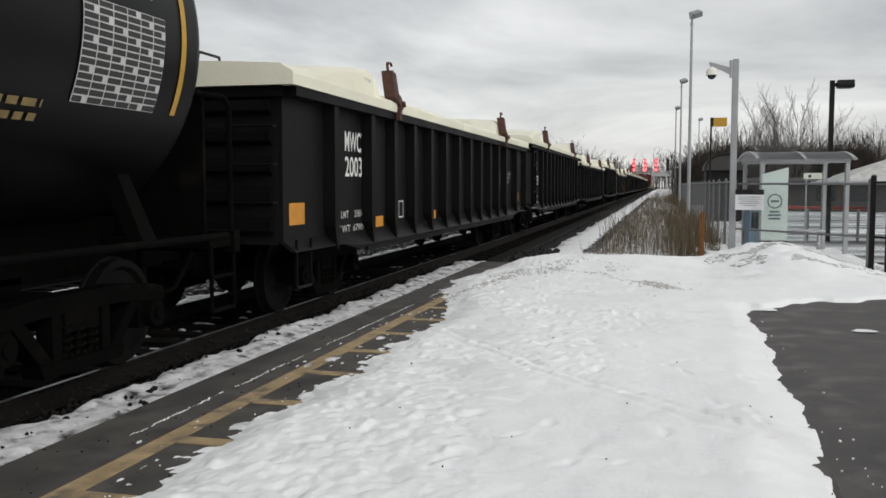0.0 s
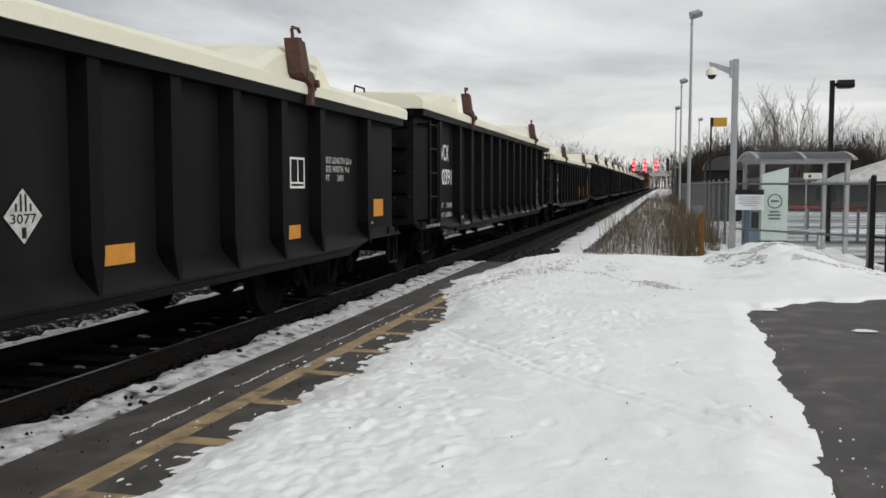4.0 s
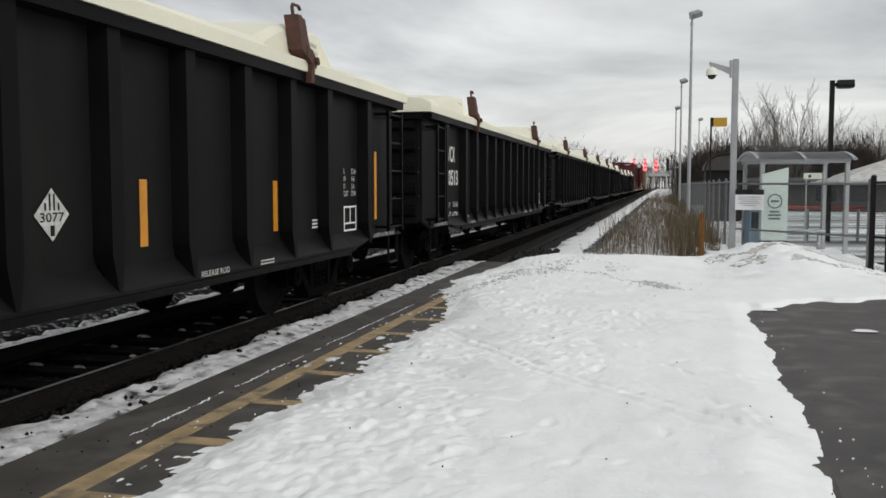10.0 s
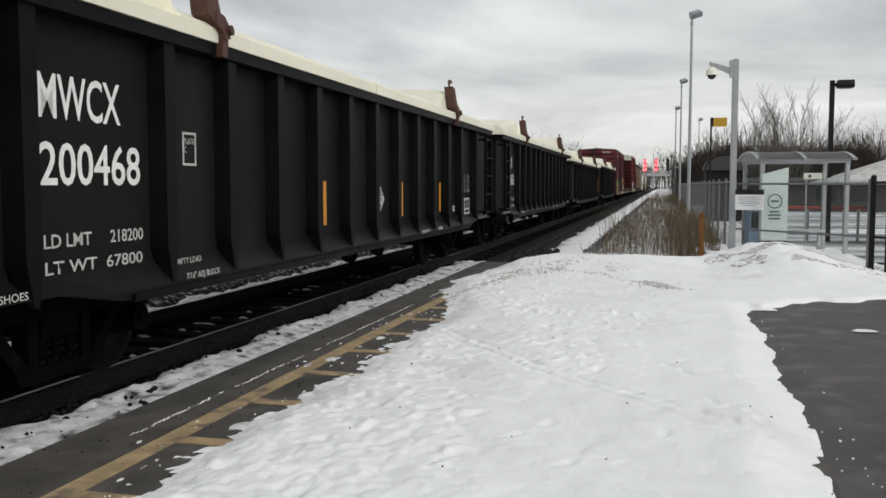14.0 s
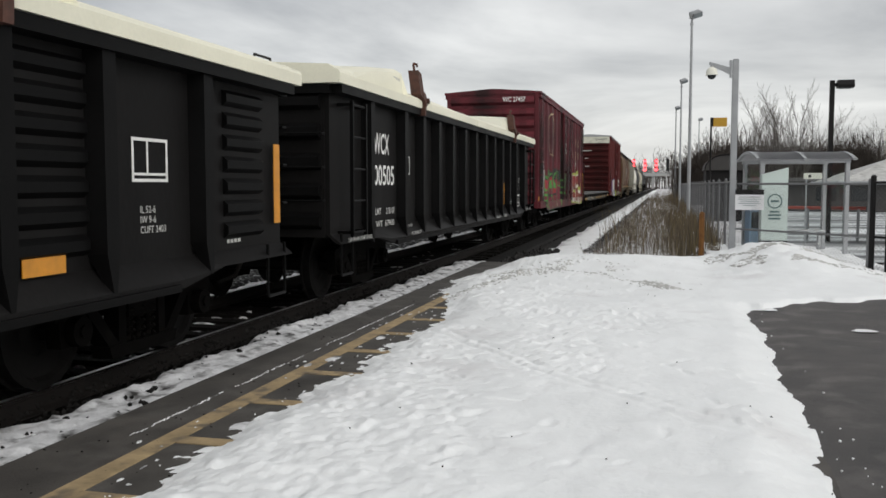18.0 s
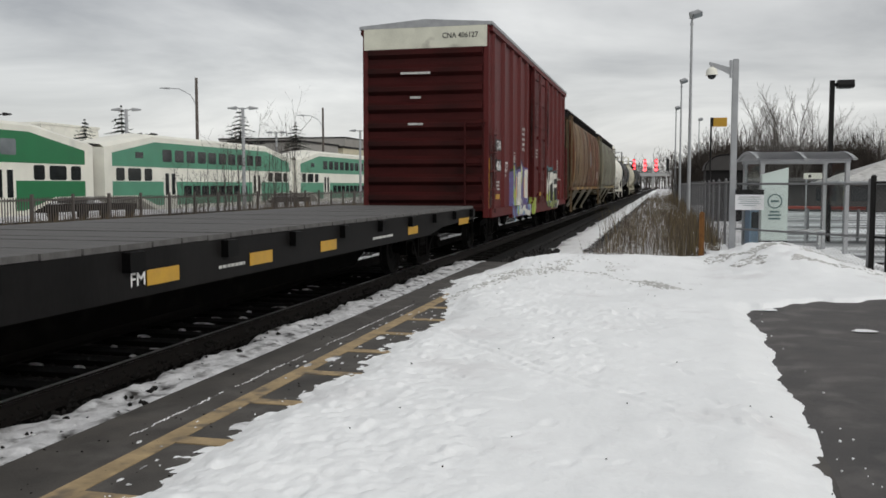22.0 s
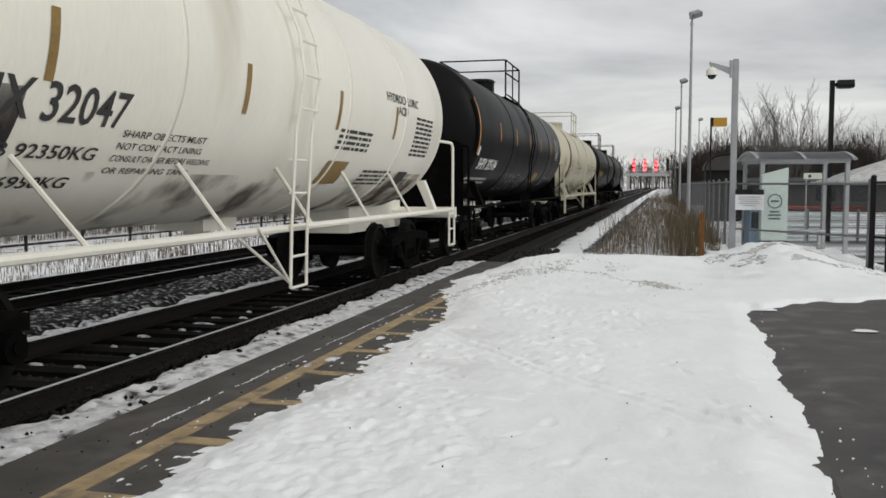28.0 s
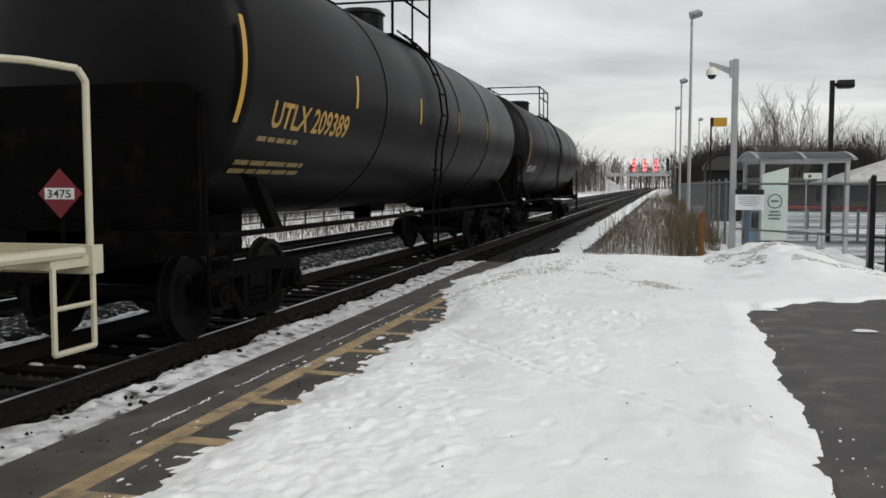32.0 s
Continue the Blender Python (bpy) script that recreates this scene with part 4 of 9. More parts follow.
    for y in (0.30, L - 0.72):
        ladder("side_ladder", car, pose(1.44, y, 0), 0.42, 1.2, 4.4, 8, 0.1, paint, stile=0.02)
        ladder("step_ladder", car, pose(1.5, y, 0), 0.42, 0.45, 1.15, 3, 0.03, paint, stile=0.02)
    ladder("end_ladder", car, pose(0.95, 0.25, 0, 0, 0, -90), 0.42, 1.3, 4.25, 7, 0.1, paint, stile=0.02)
    ladder("end_ladder", car, pose(0.95, L - 0.25, 0, 0, 0, 90), 0.42, 1.3, 4.25, 7, 0.1, paint, stile=0.02)
    for y in (2.97, 5.40, 8.0, 10.7, 12.6, 14.3):
        bm = bmesh.new()
        plate(bm, 1.575, y, y + 0.40, 1.35, 1.45, 0.005)
        part("reflector", bm, YELLOW, car, "yellow block reflector")
    lettering(car, marks, (1.632, 1.75, 2.60), 0.18, 0.6, DARK_POLE)
    lettering(car, number, (1.632, 1.75, 2.26), 0.18, 0.55, DARK_POLE)
    bm = bmesh.new()
    frame_mark(bm, 1.625, L - 3.3, L - 2.85, 1.85, 2.3, 0.03)
    part("data_frame", bm, WHITE_PAINT, car)
    bm = bmesh.new()
    bm.faces.new([bm.verts.new((1.648 if z < 3.05 else 1.648 - 0.05 * (z - 3.0), 9.5 + 0.34 * math.cos(q), z)) for q, z in ((2 * math.pi * k / 20, 2.85 + 0.44 * math.sin(2 * math.pi * k / 20)) for k in range(20))])
    part("repaint_patch", bm, PATCH_GREY, car, "oval patch of grey repainting")
    bm = bmesh.new()
    frame_mark(bm, 1.632, 4.36, 4.60, 2.30, 2.62, 0.016)
    part("class_mark", bm, DARK_POLE, car)
    lettering(car, "C", (1.634, 4.44, 2.40), 0.09, 0.08, DARK_POLE)
    running_gear(car, L, 2.0)
    return car


# ---- tank cars ----
def tankcar(start, L, paint, frame_paint, label, radius=1.55, zc=2.72, side_pipe=True, inset=0.5, head=0.45, shield=True):
    car = new_car("tank_car", start, label, "rail car")
    y0, y1 = inset, L - inset
    n = 96
    bm = bmesh.new()
    prof = [(y0 + head * (1 - math.cos(math.pi / 2 * k / 10)), radius * math.sin(math.pi / 2 * k / 10)) for k in range(11)]
    full = prof[1:] + [(y1 - (y - y0), r) for y, r in prof[:0:-1]]
    rings = [[(r * math.cos(2 * math.pi * i / n), y, zc + r * math.sin(2 * math.pi * i / n)) for i in range(n)] for y, r in full]
    sweep(bm, rings)
    part("tank", fixed(bm), paint, car, smooth=True)
    for y in (L * 0.30, L * 0.57, L * 0.74):
        bm = bmesh.new()
        rings = []
        for yy, r in ((y - 0.03, radius), (y - 0.03, radius + 0.012), (y + 0.03, radius + 0.012), (y + 0.03, radius)):
            rings.append([(r * math.cos(2 * math.pi * i / n), yy, zc + r * math.sin(2 * math.pi * i / n)) for i in range(n)])
        sweep(bm, rings, caps=False)
        part("weld_band", bm, paint, car, smooth=True)
    for s, y in ((1, 0), (-1, L)):
        bm = bmesh.new()
        box(bm, -0.35, 0.35, min(y + s * 0.1, y + s * 3.0), max(y + s * 0.1, y + s * 3.0), 0.75, 1.25)
        part("stub_sill", bm, frame_paint, car)
        bm = bmesh.new()
        box(bm, -1.45, 1.45, min(y + s * 0.12, y + s * 0.62), max(y + s * 0.12, y + s * 0.62), 0.98, 1.06)
        part("end_deck", bm, frame_paint, car)
        bm = bmesh.new()
        box(bm, -1.48, 1.48, min(y + s * 0.10, y + s * 0.22), max(y + s * 0.10, y + s * 0.22), 0.92, 1.12)
        part("end_sill", bm, frame_paint, car)
    for s, y in ((1, 1.6), (-1, L - 1.6)):
        for sx in (-1, 1):
            bm = bmesh.new()
            quad_box(bm, [(sx * 1.35, y - 0.05, 1.05), (sx * 1.47, y - 0.05, 1.05), (sx * 1.47, y + 0.15, 1.05), (sx * 1.35, y + 0.15, 1.05),
                          (sx * radius * 0.70, y - 0.05, 1.62), (sx * radius * 0.80, y - 0.05, 1.62), (sx * radius * 0.80, y + 0.1, 1.62), (sx * radius * 0.70, y + 0.1, 1.62)])
            part("saddle_brace", fixed(bm), frame_paint, car)
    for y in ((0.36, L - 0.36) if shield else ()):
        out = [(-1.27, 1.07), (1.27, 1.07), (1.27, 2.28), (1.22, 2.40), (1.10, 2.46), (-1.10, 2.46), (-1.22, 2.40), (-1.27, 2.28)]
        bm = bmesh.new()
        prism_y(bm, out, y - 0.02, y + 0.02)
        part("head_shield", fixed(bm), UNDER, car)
    for sx in (-1.45, 1.45):
        bm = bmesh.new()
        rod(bm, (sx, 0.3, 1.08), (sx, L - 0.3, 1.08), 0.04 if side_pipe else 0.03, 8)
        rail = part("side_rail", bm, frame_paint, car)
        for k in range(5 if side_pipe else 0):
            y = 3.2 + (L - 6.4) * k / 4
            bm = bmesh.new()
            sg = 1 if k > 2 else -1
            rod(bm, (sx, y, 1.08), (sx * 0.84, y - 0.5, zc - radius * 0.60), 0.021, 6)
            part("rail_strut", bm, frame_paint, rail)
    for y in (0.16, L - 0.16):
        s = 1 if y < 1 else -1
        for sx in (-1, 1):
            bm = bmesh.new()
            pipe(bm, [(sx * 1.42, y, 1.1), (sx * 1.42, y, 2.25), (sx * 1.40, y + s * 0.06, 2.33), (sx * 1.2, y + s * 0.3, 2.36), (sx * 1.0, y + s * 0.55, 2.36)], 0.026, 8)
            part("end_handrail", bm, frame_paint, car)
    for y in (0.15, L - 0.6):
        bm = bmesh.new()
        pipe(bm, [(1.45, y, 1.0), (1.45, y, 0.42), (1.45, y + 0.42, 0.42), (1.45, y + 0.42, 1.0)], 0.022)
        pipe(bm, [(1.45, y, 0.72), (1.45, y + 0.42, 0.72)], 0.018)
        part("sill_step", bm, frame_paint, car)
    # dome fittings, top platform and centre ladder
    mid = L / 2
    bm = bmesh.new()
    top = zc + radius
    rod(bm, (0, mid, top - 0.1), (0, mid, top + 0.30), 0.40, 16)
    rod(bm, (0, mid, top + 0.30), (0, mid, top + 0.38), 0.44, 16, 0.36)
    for y in (mid - 0.9, mid + 0.9):
        rod(bm, (0, y, top - 0.05), (0, y, top + 0.12), 0.16, 10)
    part("dome", bm, paint if paint is not TANK_WHITE else RUSTY, car)
    bm = bmesh.new()
    for sx in (-0.95, 0.95):
        box(bm, min(sx, sx - 0.3 * (1 if sx > 0 else -1)), max(sx, sx - 0.3 * (1 if sx > 0 else -1)), mid - 1.2, mid + 1.2, top - 0.28, top - 0.24)
        for y in (mid - 1.2, mid + 1.2):
            rod(bm, (sx, y, top - 0.35), (sx, y, top + 0.78), 0.024, 6)
        rod(bm, (sx, mid, top - 0.3), (sx, mid, top + 0.78), 0.02, 6)
        for z in (top + 0.42, top + 0.78):
            rod(bm, (sx, mid - 1.2, z), (sx, mid + 1.2, z), 0.022, 6)
    for y in (mid - 1.2, mid + 1.2):
        rod(bm, (-0.95, y, top + 0.78), (0.95, y, top + 0.78), 0.022, 6)
    part("top_platform", bm, frame_paint, car)
    yl = mid - 0.75
    lad = None
    for y in (yl, yl + 0.42):
        bm = bmesh.new()
        pts = [(1.5, y, 0.45), (1.52, y, 1.1)] + [((radius + 0.13) * math.cos(a), y, zc + (radius + 0.13) * math.sin(a)) for a in [radians(d) for d in (-20, 0, 15, 30, 45, 58)]]
        pipe(bm, pts, 0.018, 6)
        if lad is None:
            lad = part("side_ladder", bm, frame_paint, car)
        else:
            part("stile", bm, frame_paint, lad)
    for dx in (0.0, -0.35):
        bm = bmesh.new()
        rod(bm, (1.5 + dx, yl - 0.75, 1.12), (1.5, yl, 0.50), 0.016, 6)
        part("brace", bm, frame_paint, lad)
    bm = bmesh.new()
    rod(bm, (0, 0, 0), (0, 0.42, 0), 0.016, 6)
    rung = bm_mesh("rung", bm)
    for z in (0.45, 0.78, 1.1, 1.45, 1.8):
        share("rung", rung, frame_paint, lad, at=pose(1.51, yl, z))
    for d in (-12, 0, 12, 24, 36, 48):
        a = radians(d)
        share("rung", rung, frame_paint, lad, at=pose((radius + 0.13) * math.cos(a), yl, zc + (radius + 0.13) * math.sin(a)))
    bm = bmesh.new()
    rod(bm, (0, mid, zc - radius - 0.25), (0, mid, zc - radius + 0.1), 0.16, 10)
    box(bm, -0.3, 0.3, mid - 0.4, mid + 0.4, zc - radius - 0.1, zc - radius + 0.12)
    part("bottom_outlet", bm, frame_paint if paint is not TANK_BLACK else UNDER, car)
    running_gear(car, L, 1.9)
    car["radius"], car["axis"] = radius, zc
    return car


def at_height(car, z):
    """The angle above the horizontal at which a tank's barrel has height z."""
    return math.degrees(math.asin((z - car["axis"]) / car["radius"]))


def on_tank(car, y0, y1, a0, a1, material, name="reflector", label="", lift=0.006, steps=4):
    """A painted patch on a tank's barrel, between two angles above the horizontal."""
    r, zc = car["radius"] + lift, car["axis"]
    steps = max(steps, int(abs(a1 - a0) / 2.5) + 1)
    bm = bmesh.new()
    rows = []
    for k in range(steps + 1):
        a = radians(a0 + (a1 - a0) * k / steps)
        rows.append((bm.verts.new((r * math.cos(a), y0, zc + r * math.sin(a))), bm.verts.new((r * math.cos(a), y1, zc + r * math.sin(a)))))
    for a, b in zip(rows, rows[1:]):
        bm.faces.new((a[0], a[1], b[1], b[0]))
    return part(name, bm, material, car, label)


def tank_text(car, words, y, a, height, width, material, bold=0.012):
    """Lettering bent round a tank's barrel; a: the angle of its base line."""
    src = text_mesh(words, height, width, bold)
    me = src.copy()
    r, zc = car["radius"] + 0.008, car["axis"]
    for v in me.vertices:
        t = radians(a) + v.co.y / r
        v.co = (r * math.cos(t), y + v.co.x, zc + r * math.sin(t))
    me.materials.clear()
    return share("lettering", me, material, car)


def tank_bars(car, y, a, w, h, rows, material, seed=1):
    rnd = random.Random(seed)
    r, zc = car["radius"] + 0.007, car["axis"]
    bm = bmesh.new()
    for k in range(rows):
        t0 = radians(a) + (h * (rows - 1 - k) / rows) / r
        t1 = t0 + h / rows * 0.55 / r
        yy = y
        while yy < y + w:
            ln = min(rnd.uniform(0.08, 0.3) * max(w, 0.4), y + w - yy)
            vs = [bm.verts.new((r * math.cos(t), q, zc + r * math.sin(t))) for t, q in ((t0, yy), (t0, yy + ln), (t1, yy + ln), (t1, yy))]
            bm.faces.new(vs)
            yy += ln + 0.04
    return part("stencil_text", bm, material, car)
# ---- the train, from its head to its tail ----
tank_a = tankcar(-10.0, 17.7, TANK_BLACK, UNDER, "black tank car with white data panels and a yellow stripe", side_pipe=False)
gondola(8.75, 2.57, "200371", style="blocks", with_ladder=False, lid=1)
gondola(26.0, 2.75, "200475", limit="218300", weight="67700", lid=2)
gondola(43.2, 2.50, "200322", style="blocks", with_ladder=False, lid=3)
gondola(60.65, 2.75, "200391", lid=4)
gondola(78.35, 2.45, "200222", with_ladder=False, lid=5)
gondola(95.8, 2.73, "200552", marks="RGCX", with_ladder=False, limit="220200", weight="65800", lid=6)
gondola(113.36, 2.74, "200438", limit="218000", weight="68000", lid=7)
gondola(131.33, 2.74, "200513", limit="218100", weight="67900", lid=8)
gondola(149.2, 2.74, "200408", limit="218100", weight="67900", lid=9)
gondola(167.25, 2.74, "200468", limit="218200", weight="67800", lid=10)
gondola(184.95, 2.74, "200463", lid=11)
gondola(202.4, 2.57, "200367", style="blocks", ribbed=True, with_ladder=False, limit="201500", weight="68800", lid=12)
gondola(220.72, 2.74, "200505", limit="218100", weight="67900", lid=13)
box_wc = boxcar(238.7, 15.7, 4.45, MAROON, MAROON, "weathered maroon box car with spray-painted letters")
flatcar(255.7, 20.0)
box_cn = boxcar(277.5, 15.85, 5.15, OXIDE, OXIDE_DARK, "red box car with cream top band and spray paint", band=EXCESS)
hop_a = hopper(295.2, 17.4, HOP_TAN, "rust-streaked tan covered hopper car", "CGEX", "189")
hop_b = hopper(313.7, 17.2, HOP_GREY, "grey-green covered hopper car with rusty streaks", "CGEX", "1237")
tank_w = tankcar(331.9, 14.5, TANK_WHITE, TANK_WHITE, "white acid tank car with side ladder and rail", inset=0.95, head=0.6, shield=False, zc=2.68, radius=1.56)
tank_s = tankcar(347.5, 16.9, TANK_BLACK, UNDER, "black tank car with white lettering and orange marks", side_pipe=False)
tank_n = tankcar(365.7, 17.6, TANK_CREAM, TANK_CREAM, "cream tank car with black scrawls and rusty ends", inset=0.75, head=0.6, shield=False)
tank_u = tankcar(384.6, 17.0, TANK_BLACK, UNDER, "black tank car with yellow lettering", side_pipe=False)
tank_l = tankcar(402.6, 16.8, TANK_BLACK, UNDER, "last black tank car of the train", side_pipe=False)
from mathutils import geometry

# ---- spray paint, lettering and plates on the cars ----
def spray_mat(name, col, var=0.18):
    return mat(name, col, 0.6, var=var, scale=5, bump=0.0)


RED_SPRAY = spray_mat("red_spray_paint", (0.30, 0.018, 0.028))
GREEN_SPRAY = spray_mat("green_spray_paint", (0.07, 0.25, 0.05), 0.35)
DULL_RED_SPRAY = spray_mat("dull_red_spray_paint", (0.135, 0.02, 0.03), 0.4)
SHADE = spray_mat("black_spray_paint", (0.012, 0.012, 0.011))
LIME_SPRAY = spray_mat("lime_spray_paint", (0.30, 0.36, 0.075), 0.35)
WHITE_SPRAY = spray_mat("white_spray_paint", (0.54, 0.53, 0.48), 0.25)
BROWN_SPRAY = spray_mat("brown_spray_paint", (0.18, 0.042, 0.028), 0.5)
DEEP_RED_SPRAY = spray_mat("deep_red_spray_paint", (0.19, 0.02, 0.024), 0.35)
VIOLET_SPRAY = spray_mat("violet_spray_paint", (0.105, 0.08, 0.20))
BLUE_SPRAY = spray_mat("blue_spray_paint", (0.16, 0.34, 0.50))
TEAL_SPRAY = spray_mat("teal_spray_paint", (0.06, 0.15, 0.17))
FADED_PATCH = spray_mat("faded_lilac_patch", (0.40, 0.36, 0.36), 0.4)
CREAM_PAINT = spray_mat("cream_stencil", (0.55, 0.47, 0.30))
LIFT = {}


def side_x(car, y, z):
    """How far out the box car's side stands at (y, z): sheet, post, door or sill."""
    L, W = car["length"], 1.46
    x = W
    if abs(y - L / 2) < 1.47:
        x = W + 0.155
    for p in (0.5, 1.84, 3.1, 4.35, 5.6, L - 5.6, L - 4.35, L - 3.1, L - 1.84, L - 0.5):
        d = abs(y - p)
        if d < 0.1:
            x = max(x, W + 0.075 * min(1, (0.1 - d) / 0.045))
    if z < 1.003:
        x = max(x, W + 0.092)
    return x


def drape(car, bm, material, name):
    L = car["length"]
    cuts = []
    for p in (0.5, 1.84, 3.1, 4.35, 5.6, L - 5.6, L - 4.35, L - 3.1, L - 1.84, L - 0.5):
        cuts += [p - 0.1, p - 0.055, p + 0.055, p + 0.1]
    cuts += [L / 2 - 1.475, L / 2 - 1.465, L / 2 + 1.465, L / 2 + 1.475]
    for c in cuts:
        bmesh.ops.bisect_plane(bm, geom=bm.verts[:] + bm.edges[:] + bm.faces[:], plane_co=(0, c, 0), plane_no=(0, 1, 0))
    for c in (0.995, 1.005):
        bmesh.ops.bisect_plane(bm, geom=bm.verts[:] + bm.edges[:] + bm.faces[:], plane_co=(0, 0, c), plane_no=(0, 0, 1))
    k = LIFT[car.name] = LIFT.get(car.name, 0) + 1
    for v in bm.verts:
        v.co.x = side_x(car, v.co.y, v.co.z) + 0.004 + 0.0004 * k
    bmesh.ops.recalc_face_normals(bm, faces=bm.faces)
    return part(name, bm, material, car)


def spray(car, material, pts):
    """One sprayed patch: an outline in (y, z), laid over sheet, posts and sill."""
    bm = bmesh.new()
    n = len(pts)
    soft = []
    for i in range(n):
        a, b, c = (Vector((0, *pts[(i + d) % n])) for d in (-1, 0, 1))
        soft += [b.lerp(a, 0.16), b.lerp(c, 0.16)] if n > 6 else [b]
    flat = [bm.verts.new(p) for p in soft]
    for tri in geometry.tessellate_polygon([[Vector((p.y, p.z, 0)) for p in soft]]):
        area = (soft[tri[1]] - soft[tri[0]]).cross(soft[tri[2]] - soft[tri[0]]).length
        if area > 1e-6:
            bm.faces.new([flat[i] for i in tri])
    return drape(car, bm, material, "spray_patch")


def stroke(car, material, pts, width):
    """One sprayed line of even width through (y, z) points."""
    fine = []
    for i in range(len(pts) - 1):
        p0, p1, p2, p3 = (Vector(pts[min(max(i + d, 0), len(pts) - 1)]) for d in (-1, 0, 1, 2))
        for k in range(5):
            t = k / 5
            fine.append(0.5 * ((2 * p1) + (p2 - p0) * t + (2 * p0 - 5 * p1 + 4 * p2 - p3) * t * t + (3 * p1 - p0 - 3 * p2 + p3) * t ** 3))
    fine.append(Vector(pts[-1]))
    bm = bmesh.new()
    rows = []
    for i, p in enumerate(fine):
        d = fine[min(i + 1, len(fine) - 1)] - fine[max(i - 1, 0)]
        d = d.normalized() if d.length > 1e-6 else Vector((1, 0))
        w = width / 2 * (0.75 if i in (0, len(fine) - 1) else 1)
        nrm = Vector((-d.y, d.x)) * w
        rows.append((bm.verts.new((0, *(p + nrm))), bm.verts.new((0, *(p - nrm)))))
    for a, b in zip(rows, rows[1:]):
        bm.faces.new((a[0], a[1], b[1], b[0]))
    return drape(car, bm, material, "spray_line")


box_wc["length"], box_cn["length"] = 15.7, 15.85
# spray paint on the maroon box car: red letters with green edges
spray(box_wc, SHADE, [(1.36, 0.92), (1.37, 1.66), (1.52, 2.03), (1.62, 2.04), (1.74, 1.84), (2.09, 1.76), (2.38, 1.82), (2.65, 2.08), (2.75, 2.08), (3.21, 1.96), (3.53, 2.11), (3.66, 2.03), (3.93, 1.99), (4.3, 2.16), (4.61, 1.96), (5.31, 2.16), (5.5, 2.1), (5.84, 2.08), (6.25, 1.74), (6.79, 1.98), (6.78, 1.52), (6.19, 0.72), (4.83, 0.71), (2.65, 0.68), (1.69, 0.69), (1.41, 0.87)])
spray(box_wc, DULL_RED_SPRAY, [(1.62, 1.88), (1.73, 1.71), (2.08, 1.65), (2.48, 1.72), (2.69, 1.93), (2.71, 1.68), (3.15, 1.87), (3.22, 1.71), (3.59, 2.03), (3.62, 1.58), (4.0, 1.85), (4.29, 1.71), (4.38, 2.01), (4.6, 1.65), (5.22, 1.99), (5.39, 1.52), (5.75, 1.97), (6.32, 1.63), (6.08, 0.73), (4.83, 0.75), (2.87, 0.71), (1.78, 0.72), (1.49, 0.91), (1.47, 1.18)])
spray(box_wc, RED_SPRAY, [(1.65, 1.83), (1.77, 1.68), (2.08, 1.64), (2.53, 1.73), (2.69, 1.89), (2.66, 1.52), (2.51, 1.32), (2.26, 1.33), (2.12, 1.48), (1.98, 1.36), (1.8, 1.34), (1.68, 1.44)])
spray(box_wc, RED_SPRAY, [(2.74, 1.68), (3.03, 1.82), (3.18, 1.85), (3.14, 1.74), (2.9, 1.66)])
spray(box_wc, RED_SPRAY, [(3.02, 1.63), (3.26, 1.77), (3.58, 1.97), (3.59, 1.55), (3.38, 1.41), (3.13, 1.44)])
spray(box_wc, RED_SPRAY, [(3.64, 1.5), (3.99, 1.76), (4.03, 1.58), (3.77, 1.47)])
spray(box_wc, RED_SPRAY, [(4.37, 1.92), (4.53, 1.8), (4.57, 1.49), (4.36, 1.52)])
spray(box_wc, RED_SPRAY, [(4.77, 1.55), (5.21, 1.82), (5.3, 1.52), (5.11, 1.36), (4.76, 1.43)])
spray(box_wc, RED_SPRAY, [(5.79, 1.91), (6.21, 1.65), (6.03, 1.38), (5.68, 1.49)])
spray(box_wc, RED_SPRAY, [(3.84, 1.41), (4.28, 1.43), (4.35, 1.15), (3.97, 1.11)])
spray(box_wc, SHADE, [(1.72, 1.32), (2.26, 1.27), (3.5, 1.2), (4.51, 1.27), (5.58, 1.38), (4.84, 1.2), (3.49, 1.11), (2.46, 1.15)])
spray(box_wc, GREEN_SPRAY, [(1.58, 1.9), (1.62, 1.88), (1.72, 1.44), (1.86, 1.33), (1.59, 1.33), (1.53, 1.48)])
spray(box_wc, GREEN_SPRAY, [(3.99, 1.76), (4.15, 1.91), (4.24, 1.7), (4.36, 1.41), (3.92, 1.49)])
spray(box_wc, GREEN_SPRAY, [(2.88, 1.66), (3.02, 1.67), (3.17, 1.41), (2.79, 1.45)])
spray(box_wc, GREEN_SPRAY, [(2.67, 1.4), (2.85, 1.6), (2.78, 1.29)])
spray(box_wc, GREEN_SPRAY, [(1.99, 1.5), (2.12, 1.45), (2.18, 1.31), (2.02, 1.29)])
spray(box_wc, GREEN_SPRAY, [(2.23, 1.31), (2.38, 1.2), (2.56, 1.1), (2.5, 1.02), (2.35, 1.13)])
spray(box_wc, GREEN_SPRAY, [(3.64, 1.47), (3.82, 1.49), (3.77, 1.32), (3.63, 1.21), (3.5, 1.33)])
spray(box_wc, GREEN_SPRAY, [(3.06, 1.15), (3.3, 1.13), (3.21, 0.98), (3.12, 1.01)])
spray(box_wc, GREEN_SPRAY, [(4.52, 1.46), (4.68, 1.43), (4.76, 1.27), (4.56, 1.3)])
spray(box_wc, GREEN_SPRAY, [(5.67, 1.14), (6.15, 1.12), (6.23, 0.79), (6.02, 0.73), (5.87, 0.92)])
spray(box_wc, GREEN_SPRAY, [(6.24, 1.3), (6.77, 1.25), (6.77, 1.18), (6.31, 1.21)])
spray(box_wc, GREEN_SPRAY, [(1.44, 1.0), (1.62, 0.98), (1.7, 0.8), (1.61, 0.76), (1.44, 0.87)])
